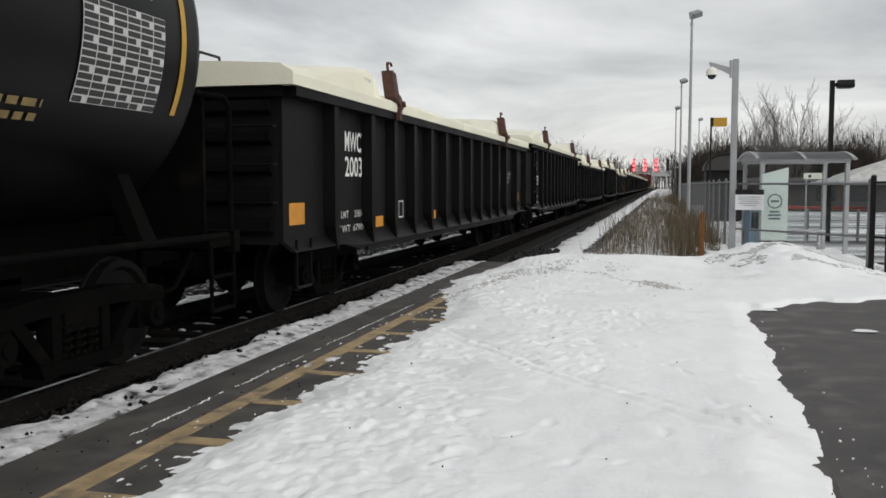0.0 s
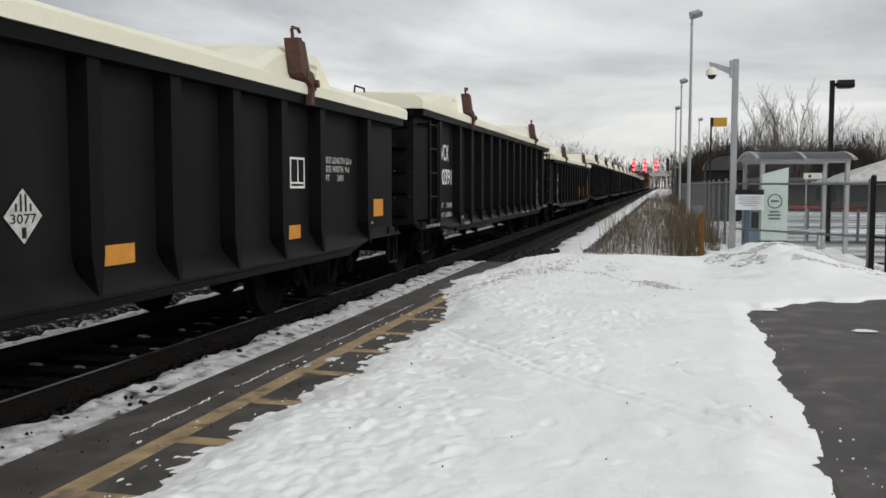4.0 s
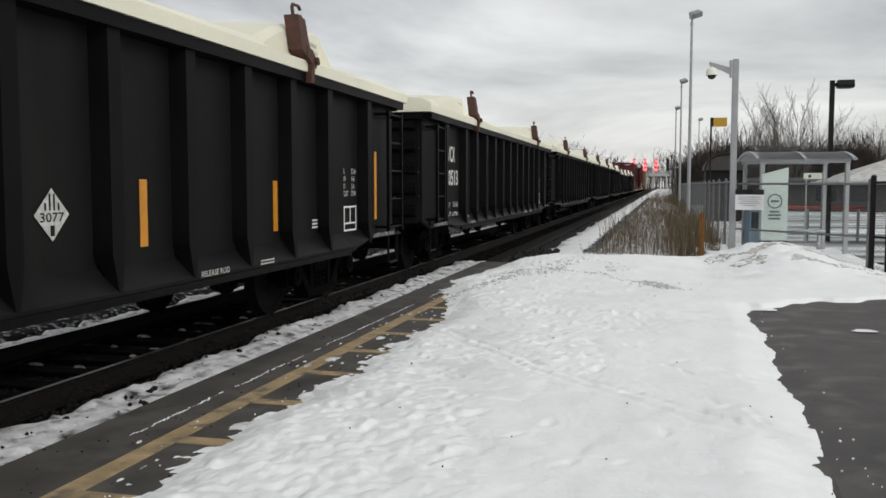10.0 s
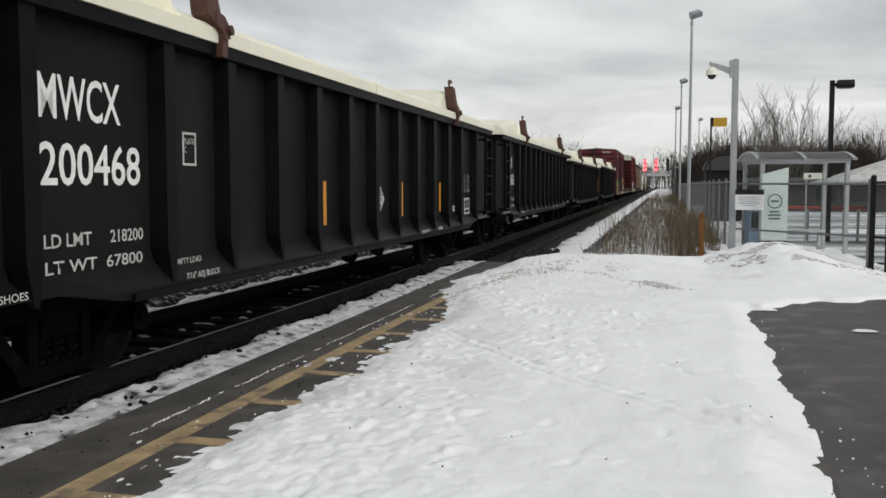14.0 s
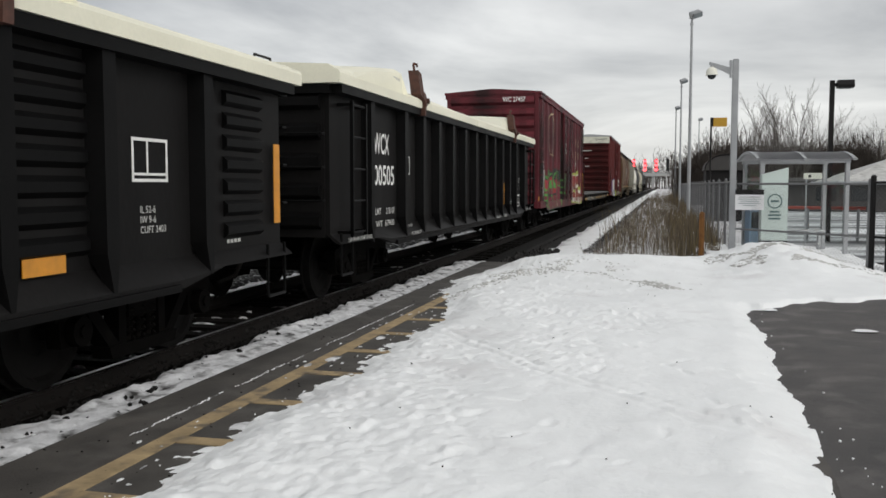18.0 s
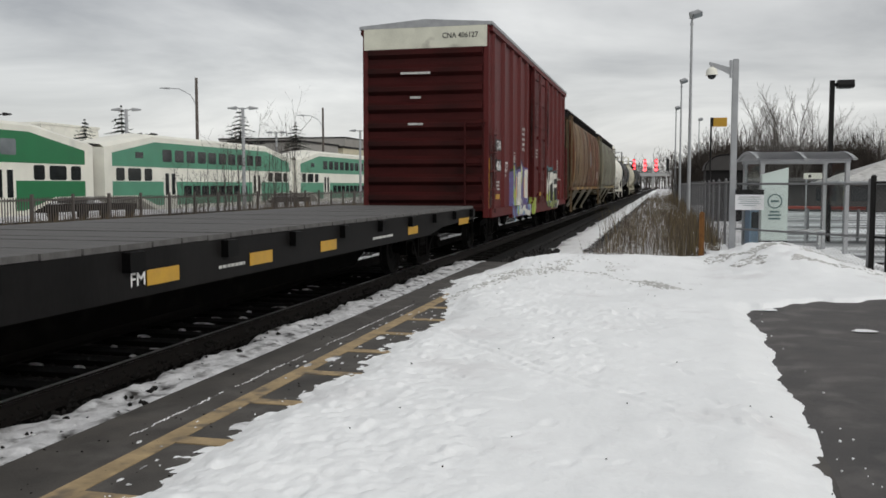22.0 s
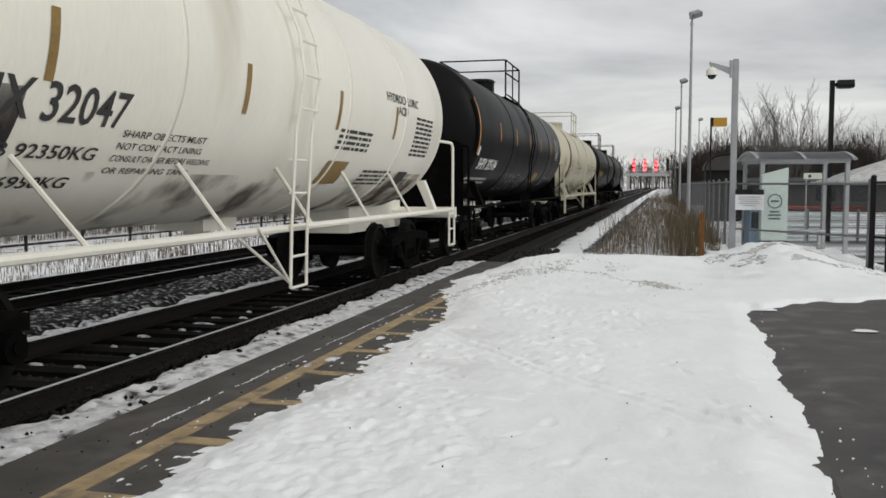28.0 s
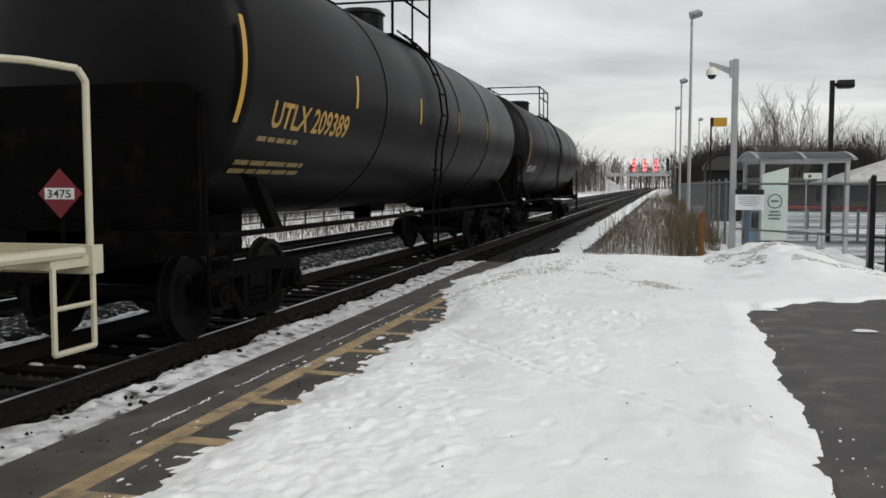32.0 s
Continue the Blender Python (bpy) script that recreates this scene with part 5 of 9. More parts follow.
spray(box_wc, GREEN_SPRAY, [(2.01, 0.98), (2.24, 0.75), (2.36, 0.66), (2.19, 0.66), (1.96, 0.89)])
spray(box_wc, GREEN_SPRAY, [(3.39, 0.8), (3.44, 0.68), (3.31, 0.65)])
stroke(box_wc, GREEN_SPRAY, [(1.58, 1.92), (1.64, 1.95), (1.78, 1.78), (2.04, 1.66)], 0.06)
stroke(box_wc, GREEN_SPRAY, [(2.04, 1.72), (2.33, 1.77), (2.59, 1.9), (2.72, 2.08), (2.75, 1.99), (2.66, 1.63)], 0.06)
stroke(box_wc, GREEN_SPRAY, [(2.74, 1.81), (2.97, 1.91), (3.21, 1.93), (3.14, 1.71), (2.91, 1.68)], 0.05)
stroke(box_wc, GREEN_SPRAY, [(3.2, 1.77), (3.46, 1.97), (3.59, 2.06), (3.62, 1.69), (3.56, 1.55)], 0.045)
stroke(box_wc, GREEN_SPRAY, [(3.57, 1.55), (3.79, 1.81), (4.0, 1.89)], 0.045)
stroke(box_wc, GREEN_SPRAY, [(4.14, 1.7), (4.35, 2.1)], 0.045)
stroke(box_wc, GREEN_SPRAY, [(4.35, 2.01), (4.61, 1.77), (4.65, 1.59)], 0.035)
stroke(box_wc, GREEN_SPRAY, [(4.69, 1.62), (5.12, 1.88), (5.31, 2.06)], 0.035)
stroke(box_wc, GREEN_SPRAY, [(5.41, 2.06), (5.48, 1.79), (5.35, 1.52), (5.63, 1.59), (5.6, 2.0)], 0.05)
stroke(box_wc, GREEN_SPRAY, [(5.69, 1.99), (5.84, 2.08), (6.0, 1.88), (6.32, 1.7)], 0.04)
stroke(box_wc, GREEN_SPRAY, [(6.32, 1.67), (6.71, 1.99), (6.66, 1.67), (6.31, 1.41)], 0.045)
stroke(box_wc, GREEN_SPRAY, [(2.4, 1.45), (2.62, 1.36), (2.87, 1.21)], 0.04)
stroke(box_wc, GREEN_SPRAY, [(2.1, 1.58), (2.14, 1.48)], 0.03)
stroke(box_wc, GREEN_SPRAY, [(1.96, 1.55), (2.03, 1.45)], 0.03)
stroke(box_wc, GREEN_SPRAY, [(3.31, 1.47), (3.57, 1.35)], 0.04)
stroke(box_wc, GREEN_SPRAY, [(3.56, 1.21), (3.3, 1.14)], 0.03)
stroke(box_wc, GREEN_SPRAY, [(3.03, 1.2), (3.09, 0.93), (2.99, 0.67)], 0.03)
stroke(box_wc, GREEN_SPRAY, [(3.6, 1.24), (3.76, 0.94), (3.93, 0.7)], 0.03)
stroke(box_wc, GREEN_SPRAY, [(4.68, 1.3), (5.07, 1.07)], 0.04)
stroke(box_wc, GREEN_SPRAY, [(4.64, 1.21), (4.83, 0.81), (5.0, 0.67)], 0.03)
stroke(box_wc, GREEN_SPRAY, [(5.48, 1.04), (5.61, 0.76)], 0.025)
stroke(box_wc, GREEN_SPRAY, [(1.42, 0.92), (1.4, 1.14), (1.51, 1.22), (1.8, 1.2), (1.9, 1.15), (1.83, 1.02), (1.62, 0.99), (1.46, 1.0)], 0.08)
stroke(box_wc, GREEN_SPRAY, [(2.01, 0.96), (1.89, 0.78)], 0.04)
stroke(box_wc, GREEN_SPRAY, [(4.2, 1.13), (4.12, 0.98), (4.27, 0.94)], 0.03)
stroke(box_wc, GREEN_SPRAY, [(4.12, 0.95), (4.26, 0.7)], 0.03)
spray(box_wc, FADED_PATCH, [(4.31, 0.9), (4.58, 0.86), (4.55, 0.79), (4.34, 0.81)])
spray(box_wc, FADED_PATCH, [(1.03, 2.04), (1.54, 2.04), (1.49, 1.7), (1.39, 1.66), (1.35, 1.27), (0.98, 1.23)])
spray(box_wc, WHITE_SPRAY, [(0.98, 1.23), (1.35, 1.23), (1.35, 1.19), (0.95, 1.17)])
stroke(box_wc, WHITE_SPRAY, [(1.16, 1.96), (1.08, 1.65), (1.23, 1.82), (1.16, 1.4), (1.29, 1.65), (1.24, 1.31)], 0.03)
stroke(box_wc, WHITE_SPRAY, [(1.05, 1.85), (1.12, 1.53), (1.04, 1.32)], 0.03)
# spray paint on the maroon box car: brown letters on a lime and white ground
spray(box_wc, LIME_SPRAY, [(9.54, 1.97), (9.66, 2.02), (10.29, 2.04), (10.54, 1.98), (10.88, 2.07), (11.32, 2.07), (11.55, 1.98), (11.75, 2.05), (12.09, 1.97), (12.43, 2.17), (12.86, 2.17), (13.53, 2.22), (13.63, 1.44), (14.43, 1.5), (14.47, 0.71), (14.2, 0.65), (10.25, 0.79), (9.56, 0.78), (9.56, 1.22), (9.49, 1.67)])
spray(box_wc, WHITE_SPRAY, [(9.62, 1.73), (9.77, 1.86), (10.05, 1.95), (10.54, 1.94), (10.81, 1.98), (11.24, 1.98), (11.63, 1.87), (11.77, 1.95), (11.96, 1.72), (12.42, 1.96), (12.76, 2.08), (13.02, 2.0), (13.41, 2.11), (13.5, 1.74), (13.22, 1.41), (13.79, 1.29), (14.22, 1.35), (14.37, 1.12), (14.34, 0.76), (9.67, 0.83), (9.61, 1.17)])
spray(box_wc, BROWN_SPRAY, [(9.6, 1.68), (9.76, 1.81), (10.05, 1.91), (10.35, 1.94), (10.54, 1.86), (10.57, 1.75), (10.66, 1.64), (10.7, 1.47), (10.52, 1.24), (10.49, 1.13), (10.32, 1.08), (10.14, 1.1), (10.1, 0.93), (10.13, 0.85), (9.84, 0.83), (9.9, 1.05), (9.93, 1.21), (9.82, 1.24), (9.61, 1.35)])
spray(box_wc, BROWN_SPRAY, [(10.6, 1.83), (10.81, 1.94), (11.17, 1.97), (11.47, 1.89), (11.68, 1.77), (11.62, 1.52), (11.38, 1.37), (11.07, 1.26), (11.37, 1.22), (11.66, 1.11), (11.73, 0.82), (11.36, 0.8), (10.99, 0.81), (10.64, 0.95), (10.52, 1.13), (10.65, 1.35), (10.73, 1.64)])
spray(box_wc, BROWN_SPRAY, [(11.73, 1.93), (11.88, 1.84), (11.96, 1.68), (12.42, 1.93), (12.72, 2.02), (12.85, 1.91), (12.81, 1.63), (12.61, 1.56), (12.41, 1.42), (12.31, 1.19), (12.36, 0.85), (11.77, 0.82), (11.74, 1.08), (11.7, 1.46), (11.71, 1.71)])
spray(box_wc, BROWN_SPRAY, [(12.98, 1.88), (13.35, 2.05), (13.46, 2.0), (13.38, 1.67), (13.05, 1.45), (12.97, 1.59)])
spray(box_wc, BROWN_SPRAY, [(12.54, 1.45), (12.91, 1.52), (12.9, 1.34), (13.44, 1.34), (13.67, 1.2), (13.91, 1.1), (14.22, 1.28), (14.32, 1.08), (14.28, 0.8), (13.9, 0.76), (13.67, 0.99), (13.43, 0.78), (13.71, 0.65), (13.43, 0.65), (13.1, 0.83), (12.84, 1.1), (12.69, 0.89), (12.59, 0.76), (12.43, 0.84), (12.41, 1.25)])
spray(box_wc, DEEP_RED_SPRAY, [(9.62, 1.68), (9.8, 1.82), (10.11, 1.91), (10.35, 1.92), (10.34, 1.69), (10.15, 1.52), (9.91, 1.37), (9.82, 1.25), (9.62, 1.36)])
spray(box_wc, DEEP_RED_SPRAY, [(10.95, 1.9), (11.21, 1.96), (11.44, 1.88), (11.63, 1.76), (11.54, 1.55), (11.35, 1.43), (11.26, 1.7)])
spray(box_wc, DEEP_RED_SPRAY, [(12.19, 1.72), (12.54, 1.9), (12.57, 1.73), (12.38, 1.56), (12.14, 1.52)])
spray(box_wc, WHITE_SPRAY, [(10.21, 1.44), (10.33, 1.47), (10.48, 1.36), (10.43, 1.22), (10.2, 1.2)])
spray(box_wc, WHITE_SPRAY, [(10.1, 1.07), (10.2, 1.08), (10.38, 1.07), (10.51, 1.1), (10.61, 0.95), (10.64, 0.84), (10.13, 0.83)])
spray(box_wc, WHITE_SPRAY, [(10.89, 1.41), (11.01, 1.49), (11.11, 1.43), (11.0, 1.29), (10.93, 1.2)])
spray(box_wc, LIME_SPRAY, [(11.3, 1.37), (11.67, 1.4), (11.66, 1.21), (11.37, 1.18), (11.22, 1.27)])
spray(box_wc, WHITE_SPRAY, [(10.81, 1.05), (11.07, 1.05), (11.36, 0.85), (11.21, 0.81), (10.99, 0.84)])
spray(box_wc, WHITE_SPRAY, [(11.81, 1.27), (11.97, 1.29), (12.04, 1.19), (11.91, 1.04), (11.81, 1.14)])
spray(box_wc, SHADE, [(12.72, 2.02), (12.85, 1.91), (12.81, 1.63), (12.61, 1.59), (12.57, 1.83)])
spray(box_wc, SHADE, [(12.84, 1.33), (13.18, 1.34), (13.17, 1.19), (12.84, 1.18)])
spray(box_wc, SHADE, [(10.36, 1.92), (10.51, 1.87), (10.56, 1.69), (10.43, 1.52), (10.38, 1.69)])
spray(box_wc, SHADE, [(11.47, 1.89), (11.68, 1.77), (11.62, 1.55), (11.51, 1.52), (11.55, 1.74)])
spray(box_wc, WHITE_SPRAY, [(12.79, 1.03), (12.96, 1.06), (13.21, 0.79), (13.25, 0.68), (12.68, 0.71)])
stroke(box_wc, WHITE_SPRAY, [(11.75, 1.55), (12.05, 1.49), (12.23, 1.62), (12.13, 1.38)], 0.05)
stroke(box_wc, WHITE_SPRAY, [(12.84, 2.0), (12.87, 1.63), (12.51, 1.52), (12.31, 1.22), (12.36, 0.85)], 0.06)
stroke(box_wc, WHITE_SPRAY, [(10.56, 1.85), (10.71, 1.72), (10.74, 1.47), (10.54, 1.16)], 0.05)
stroke(box_wc, WHITE_SPRAY, [(11.7, 1.9), (11.69, 1.52), (11.71, 1.08), (11.79, 0.83)], 0.04)
spray(box_wc, YELLOW, [(14.73, 2.11), (14.85, 2.11), (14.83, 1.34), (14.72, 1.32)])
spray(box_wc, YELLOW, [(15.16, 2.04), (15.31, 2.05), (15.3, 1.18), (15.15, 1.16)])
stroke(box_wc, WHITE_SPRAY, [(11.73, 2.6), (11.82, 2.29), (11.9, 2.42), (12.03, 2.28), (12.17, 2.65), (12.2, 2.35), (12.33, 2.52), (12.39, 2.42)], 0.04)
# spray paint on the red box car: violet ground, lime and white letters
spray(box_cn, VIOLET_SPRAY, [(2.84, 1.83), (3.04, 1.93), (3.43, 2.05), (3.85, 2.11), (4.08, 1.94), (4.51, 2.12), (4.9, 2.22), (5.17, 2.08), (5.8, 1.99), (6.02, 1.69), (5.88, 1.15), (6.36, 0.85), (6.23, 0.69), (4.84, 0.71), (2.98, 0.71), (2.85, 1.05), (2.92, 1.46)])
stroke(box_cn, SHADE, [(2.84, 1.83), (3.04, 1.93), (3.44, 2.06), (3.85, 2.12), (4.1, 1.94), (4.51, 2.14), (4.9, 2.23), (5.19, 2.08)], 0.06)
stroke(box_cn, LIME_SPRAY, [(3.77, 1.85), (3.55, 1.91), (3.34, 1.79), (3.36, 1.6), (3.62, 1.41), (3.84, 1.24), (3.87, 1.04), (3.79, 0.76)], 0.34)
stroke(box_cn, LIME_SPRAY, [(3.77, 1.88), (3.66, 1.68), (3.6, 1.6)], 0.2)
stroke(box_cn, BLUE_SPRAY, [(3.55, 1.89), (3.42, 1.79), (3.48, 1.64), (3.6, 1.64), (3.67, 1.8)], 0.07)
stroke(box_cn, BLUE_SPRAY, [(3.13, 1.49), (3.28, 1.31), (3.58, 1.14), (3.7, 0.97), (3.59, 0.74)], 0.09)
spray(box_cn, BLUE_SPRAY, [(3.5, 1.57), (3.72, 1.47), (3.61, 1.31), (3.46, 1.41)])
spray(box_cn, SHADE, [(3.22, 1.12), (3.51, 1.14), (3.6, 0.94), (3.32, 0.89)])
stroke(box_cn, BLUE_SPRAY, [(3.07, 0.92), (3.15, 0.76), (3.37, 0.6)], 0.07)
spray(box_cn, WHITE_SPRAY, [(4.02, 1.84), (4.15, 1.84), (4.15, 0.93), (4.0, 0.94)])
spray(box_cn, WHITE_SPRAY, [(4.26, 1.89), (4.4, 1.92), (4.38, 0.91), (4.18, 0.89)])
stroke(box_cn, WHITE_SPRAY, [(4.49, 1.73), (4.54, 1.99), (4.8, 2.08), (5.02, 1.91), (4.78, 1.57), (4.52, 1.35), (4.86, 1.2)], 0.13)
stroke(box_cn, LIME_SPRAY, [(4.84, 2.01), (5.02, 1.83), (4.83, 1.53), (4.6, 1.32)], 0.12)
stroke(box_cn, BLUE_SPRAY, [(4.62, 1.8), (4.67, 1.91), (4.8, 1.89)], 0.1)
stroke(box_cn, WHITE_SPRAY, [(3.99, 0.74), (4.11, 0.83), (4.46, 0.81), (4.85, 0.92), (5.12, 0.82), (5.53, 0.76), (6.05, 0.72)], 0.15)
stroke(box_cn, WHITE_SPRAY, [(4.95, 1.15), (5.08, 0.85), (5.02, 0.71)], 0.1)
stroke(box_cn, WHITE_SPRAY, [(5.52, 1.98), (5.51, 1.52), (5.53, 1.17)], 0.13)
stroke(box_cn, WHITE_SPRAY, [(5.8, 2.02), (5.76, 1.52), (5.88, 1.15), (6.11, 0.76)], 0.12)
stroke(box_cn, BLUE_SPRAY, [(5.6, 1.17), (5.71, 1.0), (5.76, 0.84)], 0.14)
spray(box_cn, BLUE_SPRAY, [(3.86, 1.0), (4.08, 0.97), (4.03, 0.79), (3.9, 0.83)])
spray(box_cn, BLUE_SPRAY, [(4.41, 1.61), (4.6, 1.66), (4.57, 1.53), (4.44, 1.5)])
spray(box_cn, BLUE_SPRAY, [(2.86, 1.73), (2.93, 1.7), (2.9, 1.6)])
spray(box_cn, BLUE_SPRAY, [(3.87, 1.95), (3.97, 1.94), (3.95, 1.8), (3.88, 1.82)])
spray(box_cn, BLUE_SPRAY, [(4.67, 0.84), (4.84, 0.83), (4.79, 0.71), (4.7, 0.72)])
spray(box_cn, LIME_SPRAY, [(6.38, 1.19), (6.85, 1.14), (6.71, 1.0), (6.85, 0.87), (6.49, 0.67), (6.26, 0.75)])
# spray paint on the red box car: black ground with white and lime letters
spray(box_cn, TEAL_SPRAY, [(9.75, 2.14), (10.17, 2.21), (10.32, 2.02), (10.9, 2.15), (11.75, 2.17), (11.91, 2.0), (13.03, 2.09), (13.05, 1.52), (13.02, 1.15), (13.30, 1.10), (13.28, 0.80), (12.36, 0.73), (9.74, 0.80), (9.66, 1.64)])
spray(box_cn, SHADE, [(9.82, 2.08), (10.16, 2.14), (10.29, 1.98), (10.63, 2.09), (11.17, 2.03), (11.8, 2.12), (12.03, 1.98), (12.95, 2.06), (12.93, 1.4), (12.71, 1.0), (12.77, 0.78), (11.98, 0.74), (9.82, 0.8), (9.79, 1.65)])
spray(box_cn, WHITE_SPRAY, [(9.84, 2.08), (10.15, 2.09), (10.27, 0.83), (10.08, 0.83), (10.02, 1.44)])
spray(box_cn, WHITE_SPRAY, [(10.6, 2.02), (10.67, 2.01), (10.84, 0.82), (10.62, 0.8), (10.58, 1.35)])
spray(box_cn, WHITE_SPRAY, [(10.03, 1.53), (10.61, 1.62), (10.61, 1.46), (10.06, 1.39)])
spray(box_cn, WHITE_SPRAY, [(10.72, 1.98), (11.03, 1.99), (11.13, 1.57), (11.35, 1.99), (11.78, 2.01), (11.7, 1.88), (11.57, 1.83), (11.33, 1.43), (11.37, 0.72), (11.07, 0.75), (11.05, 1.43)])
spray(box_cn, WHITE_SPRAY, [(11.82, 1.92), (12.03, 1.93), (12.26, 1.69), (12.28, 1.41), (12.0, 1.15), (11.83, 1.18), (11.89, 0.78), (11.66, 0.8), (11.7, 1.68)])
spray(box_cn, WHITE_SPRAY, [(12.21, 1.95), (12.95, 1.96), (12.92, 1.79), (12.46, 1.74), (12.49, 1.55), (12.87, 1.59), (12.86, 1.46), (12.49, 1.44), (12.52, 0.9), (12.26, 0.86), (12.28, 1.52)])
spray(box_cn, LIME_SPRAY, [(10.06, 1.23), (10.24, 1.25), (10.27, 0.82), (10.08, 0.83)])
spray(box_cn, LIME_SPRAY, [(10.61, 1.25), (10.73, 1.25), (10.82, 0.83), (10.63, 0.8)])
spray(box_cn, LIME_SPRAY, [(11.09, 1.33), (11.36, 1.35), (11.38, 0.72), (11.08, 0.75)])
spray(box_cn, LIME_SPRAY, [(11.68, 1.27), (11.86, 1.29), (11.92, 0.79), (11.69, 0.8)])
spray(box_cn, LIME_SPRAY, [(12.38, 1.3), (12.51, 1.31), (12.55, 0.89), (12.31, 0.88)])
spray(box_cn, SHADE, [(11.92, 1.6), (12.09, 1.61), (12.08, 1.42), (11.94, 1.36)])
spray(box_cn, WHITE_SPRAY, [(12.76, 0.88), (13.23, 1.14), (13.25, 0.85), (12.66, 0.71)])
spray(box_cn, BLUE_SPRAY, [(10.59, 1.1), (10.81, 1.06), (10.78, 0.95), (10.6, 0.94)])
stroke(box_cn, WHITE_SPRAY, [(13.25, 1.8), (13.4, 1.71), (13.48, 1.8), (13.65, 1.71), (13.77, 1.81), (13.99, 1.71)], 0.03)


def side_plate(car, y0, y1, z0, z1, material, name, label=""):
    bm = bmesh.new()
    plate(bm, side_x(car, (y0 + y1) / 2, (z0 + z1) / 2) + 0.008, y0, y1, z0, z1, 0.005)
    return part(name, bm, material, car, label)


# maroon car: marks and reflectors
BRIGHT_YELLOW = mat("bright_yellow_reflector", (0.72, 0.38, 0.02), 0.4, var=0.1, scale=8, bump=0.0)
lettering(box_wc, "WC", (1.468, 1.05, 2.12), 0.22, 0.46)
side_plate(box_wc, 0.86, 0.97, 1.20, 2.16, BRIGHT_YELLOW, "reflector", "yellow upright reflector")
side_plate(box_wc, 15.20, 15.28, 1.15, 2.1, YELLOW, "reflector", "yellow upright reflector")
for y in (0.12, 0.75, 14.4):
    side_plate(box_wc, y, y + 0.3, 1.03, 1.16, ORANGE, "reflector", "amber block reflector")
for row, (z, ys) in enumerate(((3.26, (10.0, 10.75, 11.3, 11.9, 12.4, 13.0, 13.55, 14.5)), (2.68, (10.6, 11.25, 11.85, 12.4, 13.0, 13.5)))):
    for k, y in enumerate(ys):
        bm = bmesh.new()
        plate(bm, 1.464, y, y + 0.07, z, z + 0.34, 0.004)
        if k % 3 != 1:
            plate(bm, 1.464, y + 0.07, y + 0.2, z + (0.27 if k % 2 else 0.0), z + (0.34 if k % 2 else 0.07), 0.004)
        part("faded_letter_bar", bm, CREAM_PAINT, box_wc)
stroke(box_wc, CREAM_PAINT, [(2.45, 3.8), (2.45, 3.1), (2.75, 2.74), (3.16, 2.56), (3.58, 2.74), (3.85, 3.1), (3.85, 3.8)], 0.03)
stroke(box_wc, CREAM_PAINT, [(2.45, 3.8), (3.15, 4.0), (3.85, 3.8)], 0.05)
lettering_end(box_wc, "WC 27457", (0.35, -0.11, 4.16), 0.15, 0.72, WHITE_PAINT)
text_bars(box_wc, 1.612, 6.7, 2.75, 0.6, 0.45, 4, seed=71)
side_plate(box_wc, 7.95, 8.15, 1.6, 1.9, SHADE, "latch_plate")

# red car: marks, plates and reflectors
side_plate(box_cn, 0.92, 1.66, 1.86, 2.15, SHADE, "black_panel")
side_plate(box_cn, 0.92, 1.66, 2.36, 2.62, SHADE, "black_panel")
lettering(box_cn, "CNA", (1.480, 1.03, 2.39), 0.20, 0.58)
lettering(box_cn, "406", (1.480, 0.97, 1.89), 0.22, 0.60)
lettering(box_cn, "127", (1.468, 2.12, 1.89), 0.22, 0.50)
bm = bmesh.new()
frame_mark(bm, 1.466, 3.56, 3.80, 2.14, 2.40, 0.02)
part("class_mark", bm, DIM_WHITE, box_cn)
lettering(box_cn, "F", (1.468, 3.63, 2.18), 0.12, 0.08, DIM_WHITE)
side_plate(box_cn, 0.06, 0.17, 1.02, 2.14, BRIGHT_YELLOW, "reflector", "yellow upright reflector")
side_plate(box_cn, 15.72, 15.80, 1.1, 1.9, YELLOW, "reflector", "yellow upright reflector")
side_plate(box_cn, 3.95, 4.05, 1.2, 1.75, ORANGE, "reflector", "amber upright reflector")
side_plate(box_cn, 5.35, 5.45, 1.2, 1.75, ORANGE, "reflector", "amber upright reflector")
side_plate(box_cn, 11.62, 11.72, 1.05, 1.6, ORANGE, "reflector", "amber upright reflector")
for y in (0.95, 7.3, 13.9):
    bm = bmesh.new()
    plate(bm, side_x(box_cn, y + 0.2, 1.4) + 0.006, y, y + 0.55, 1.20, 1.32, 0.004)
    part("notice_plate", bm, YELLOW, box_cn)
text_bars(box_cn, 1.468, 1.05, 1.42, 0.42, 0.25, 3, seed=61)
text_bars(box_cn, 1.468, 2.1, 1.75, 0.35, 0.2, 2, seed=62)
text_bars(box_cn, 1.612, 6.75, 2.35, 0.35, 0.3, 3, seed=63)
text_bars(box_cn, 1.468, 5.05, 2.5, 0.4, 0.7, 5, seed=64)
text_bars(box_cn, 1.468, 13.3, 2.0, 0.4, 0.5, 5, seed=65)
bm = bmesh.new()
frame_mark(bm, 1.49, 11.85, 12.32, 1.32, 1.64, 0.03)
part("data_frame", bm, WHITE_PAINT, box_cn)
lettering_end(box_cn, "CNA 406127", (0.42, -0.041, 4.84), 0.12, 0.82, SHADE)
for k, (z, w) in enumerate(((4.05, 0.7), (3.5, 0.25), (2.9, 0.35))):
    bm = bmesh.new()
    box(bm, -0.2 - w / 2, -0.2 + w / 2, -0.09, -0.084, z, z + 0.05)
    part("stencil_line", bm, DIM_WHITE, box_cn)

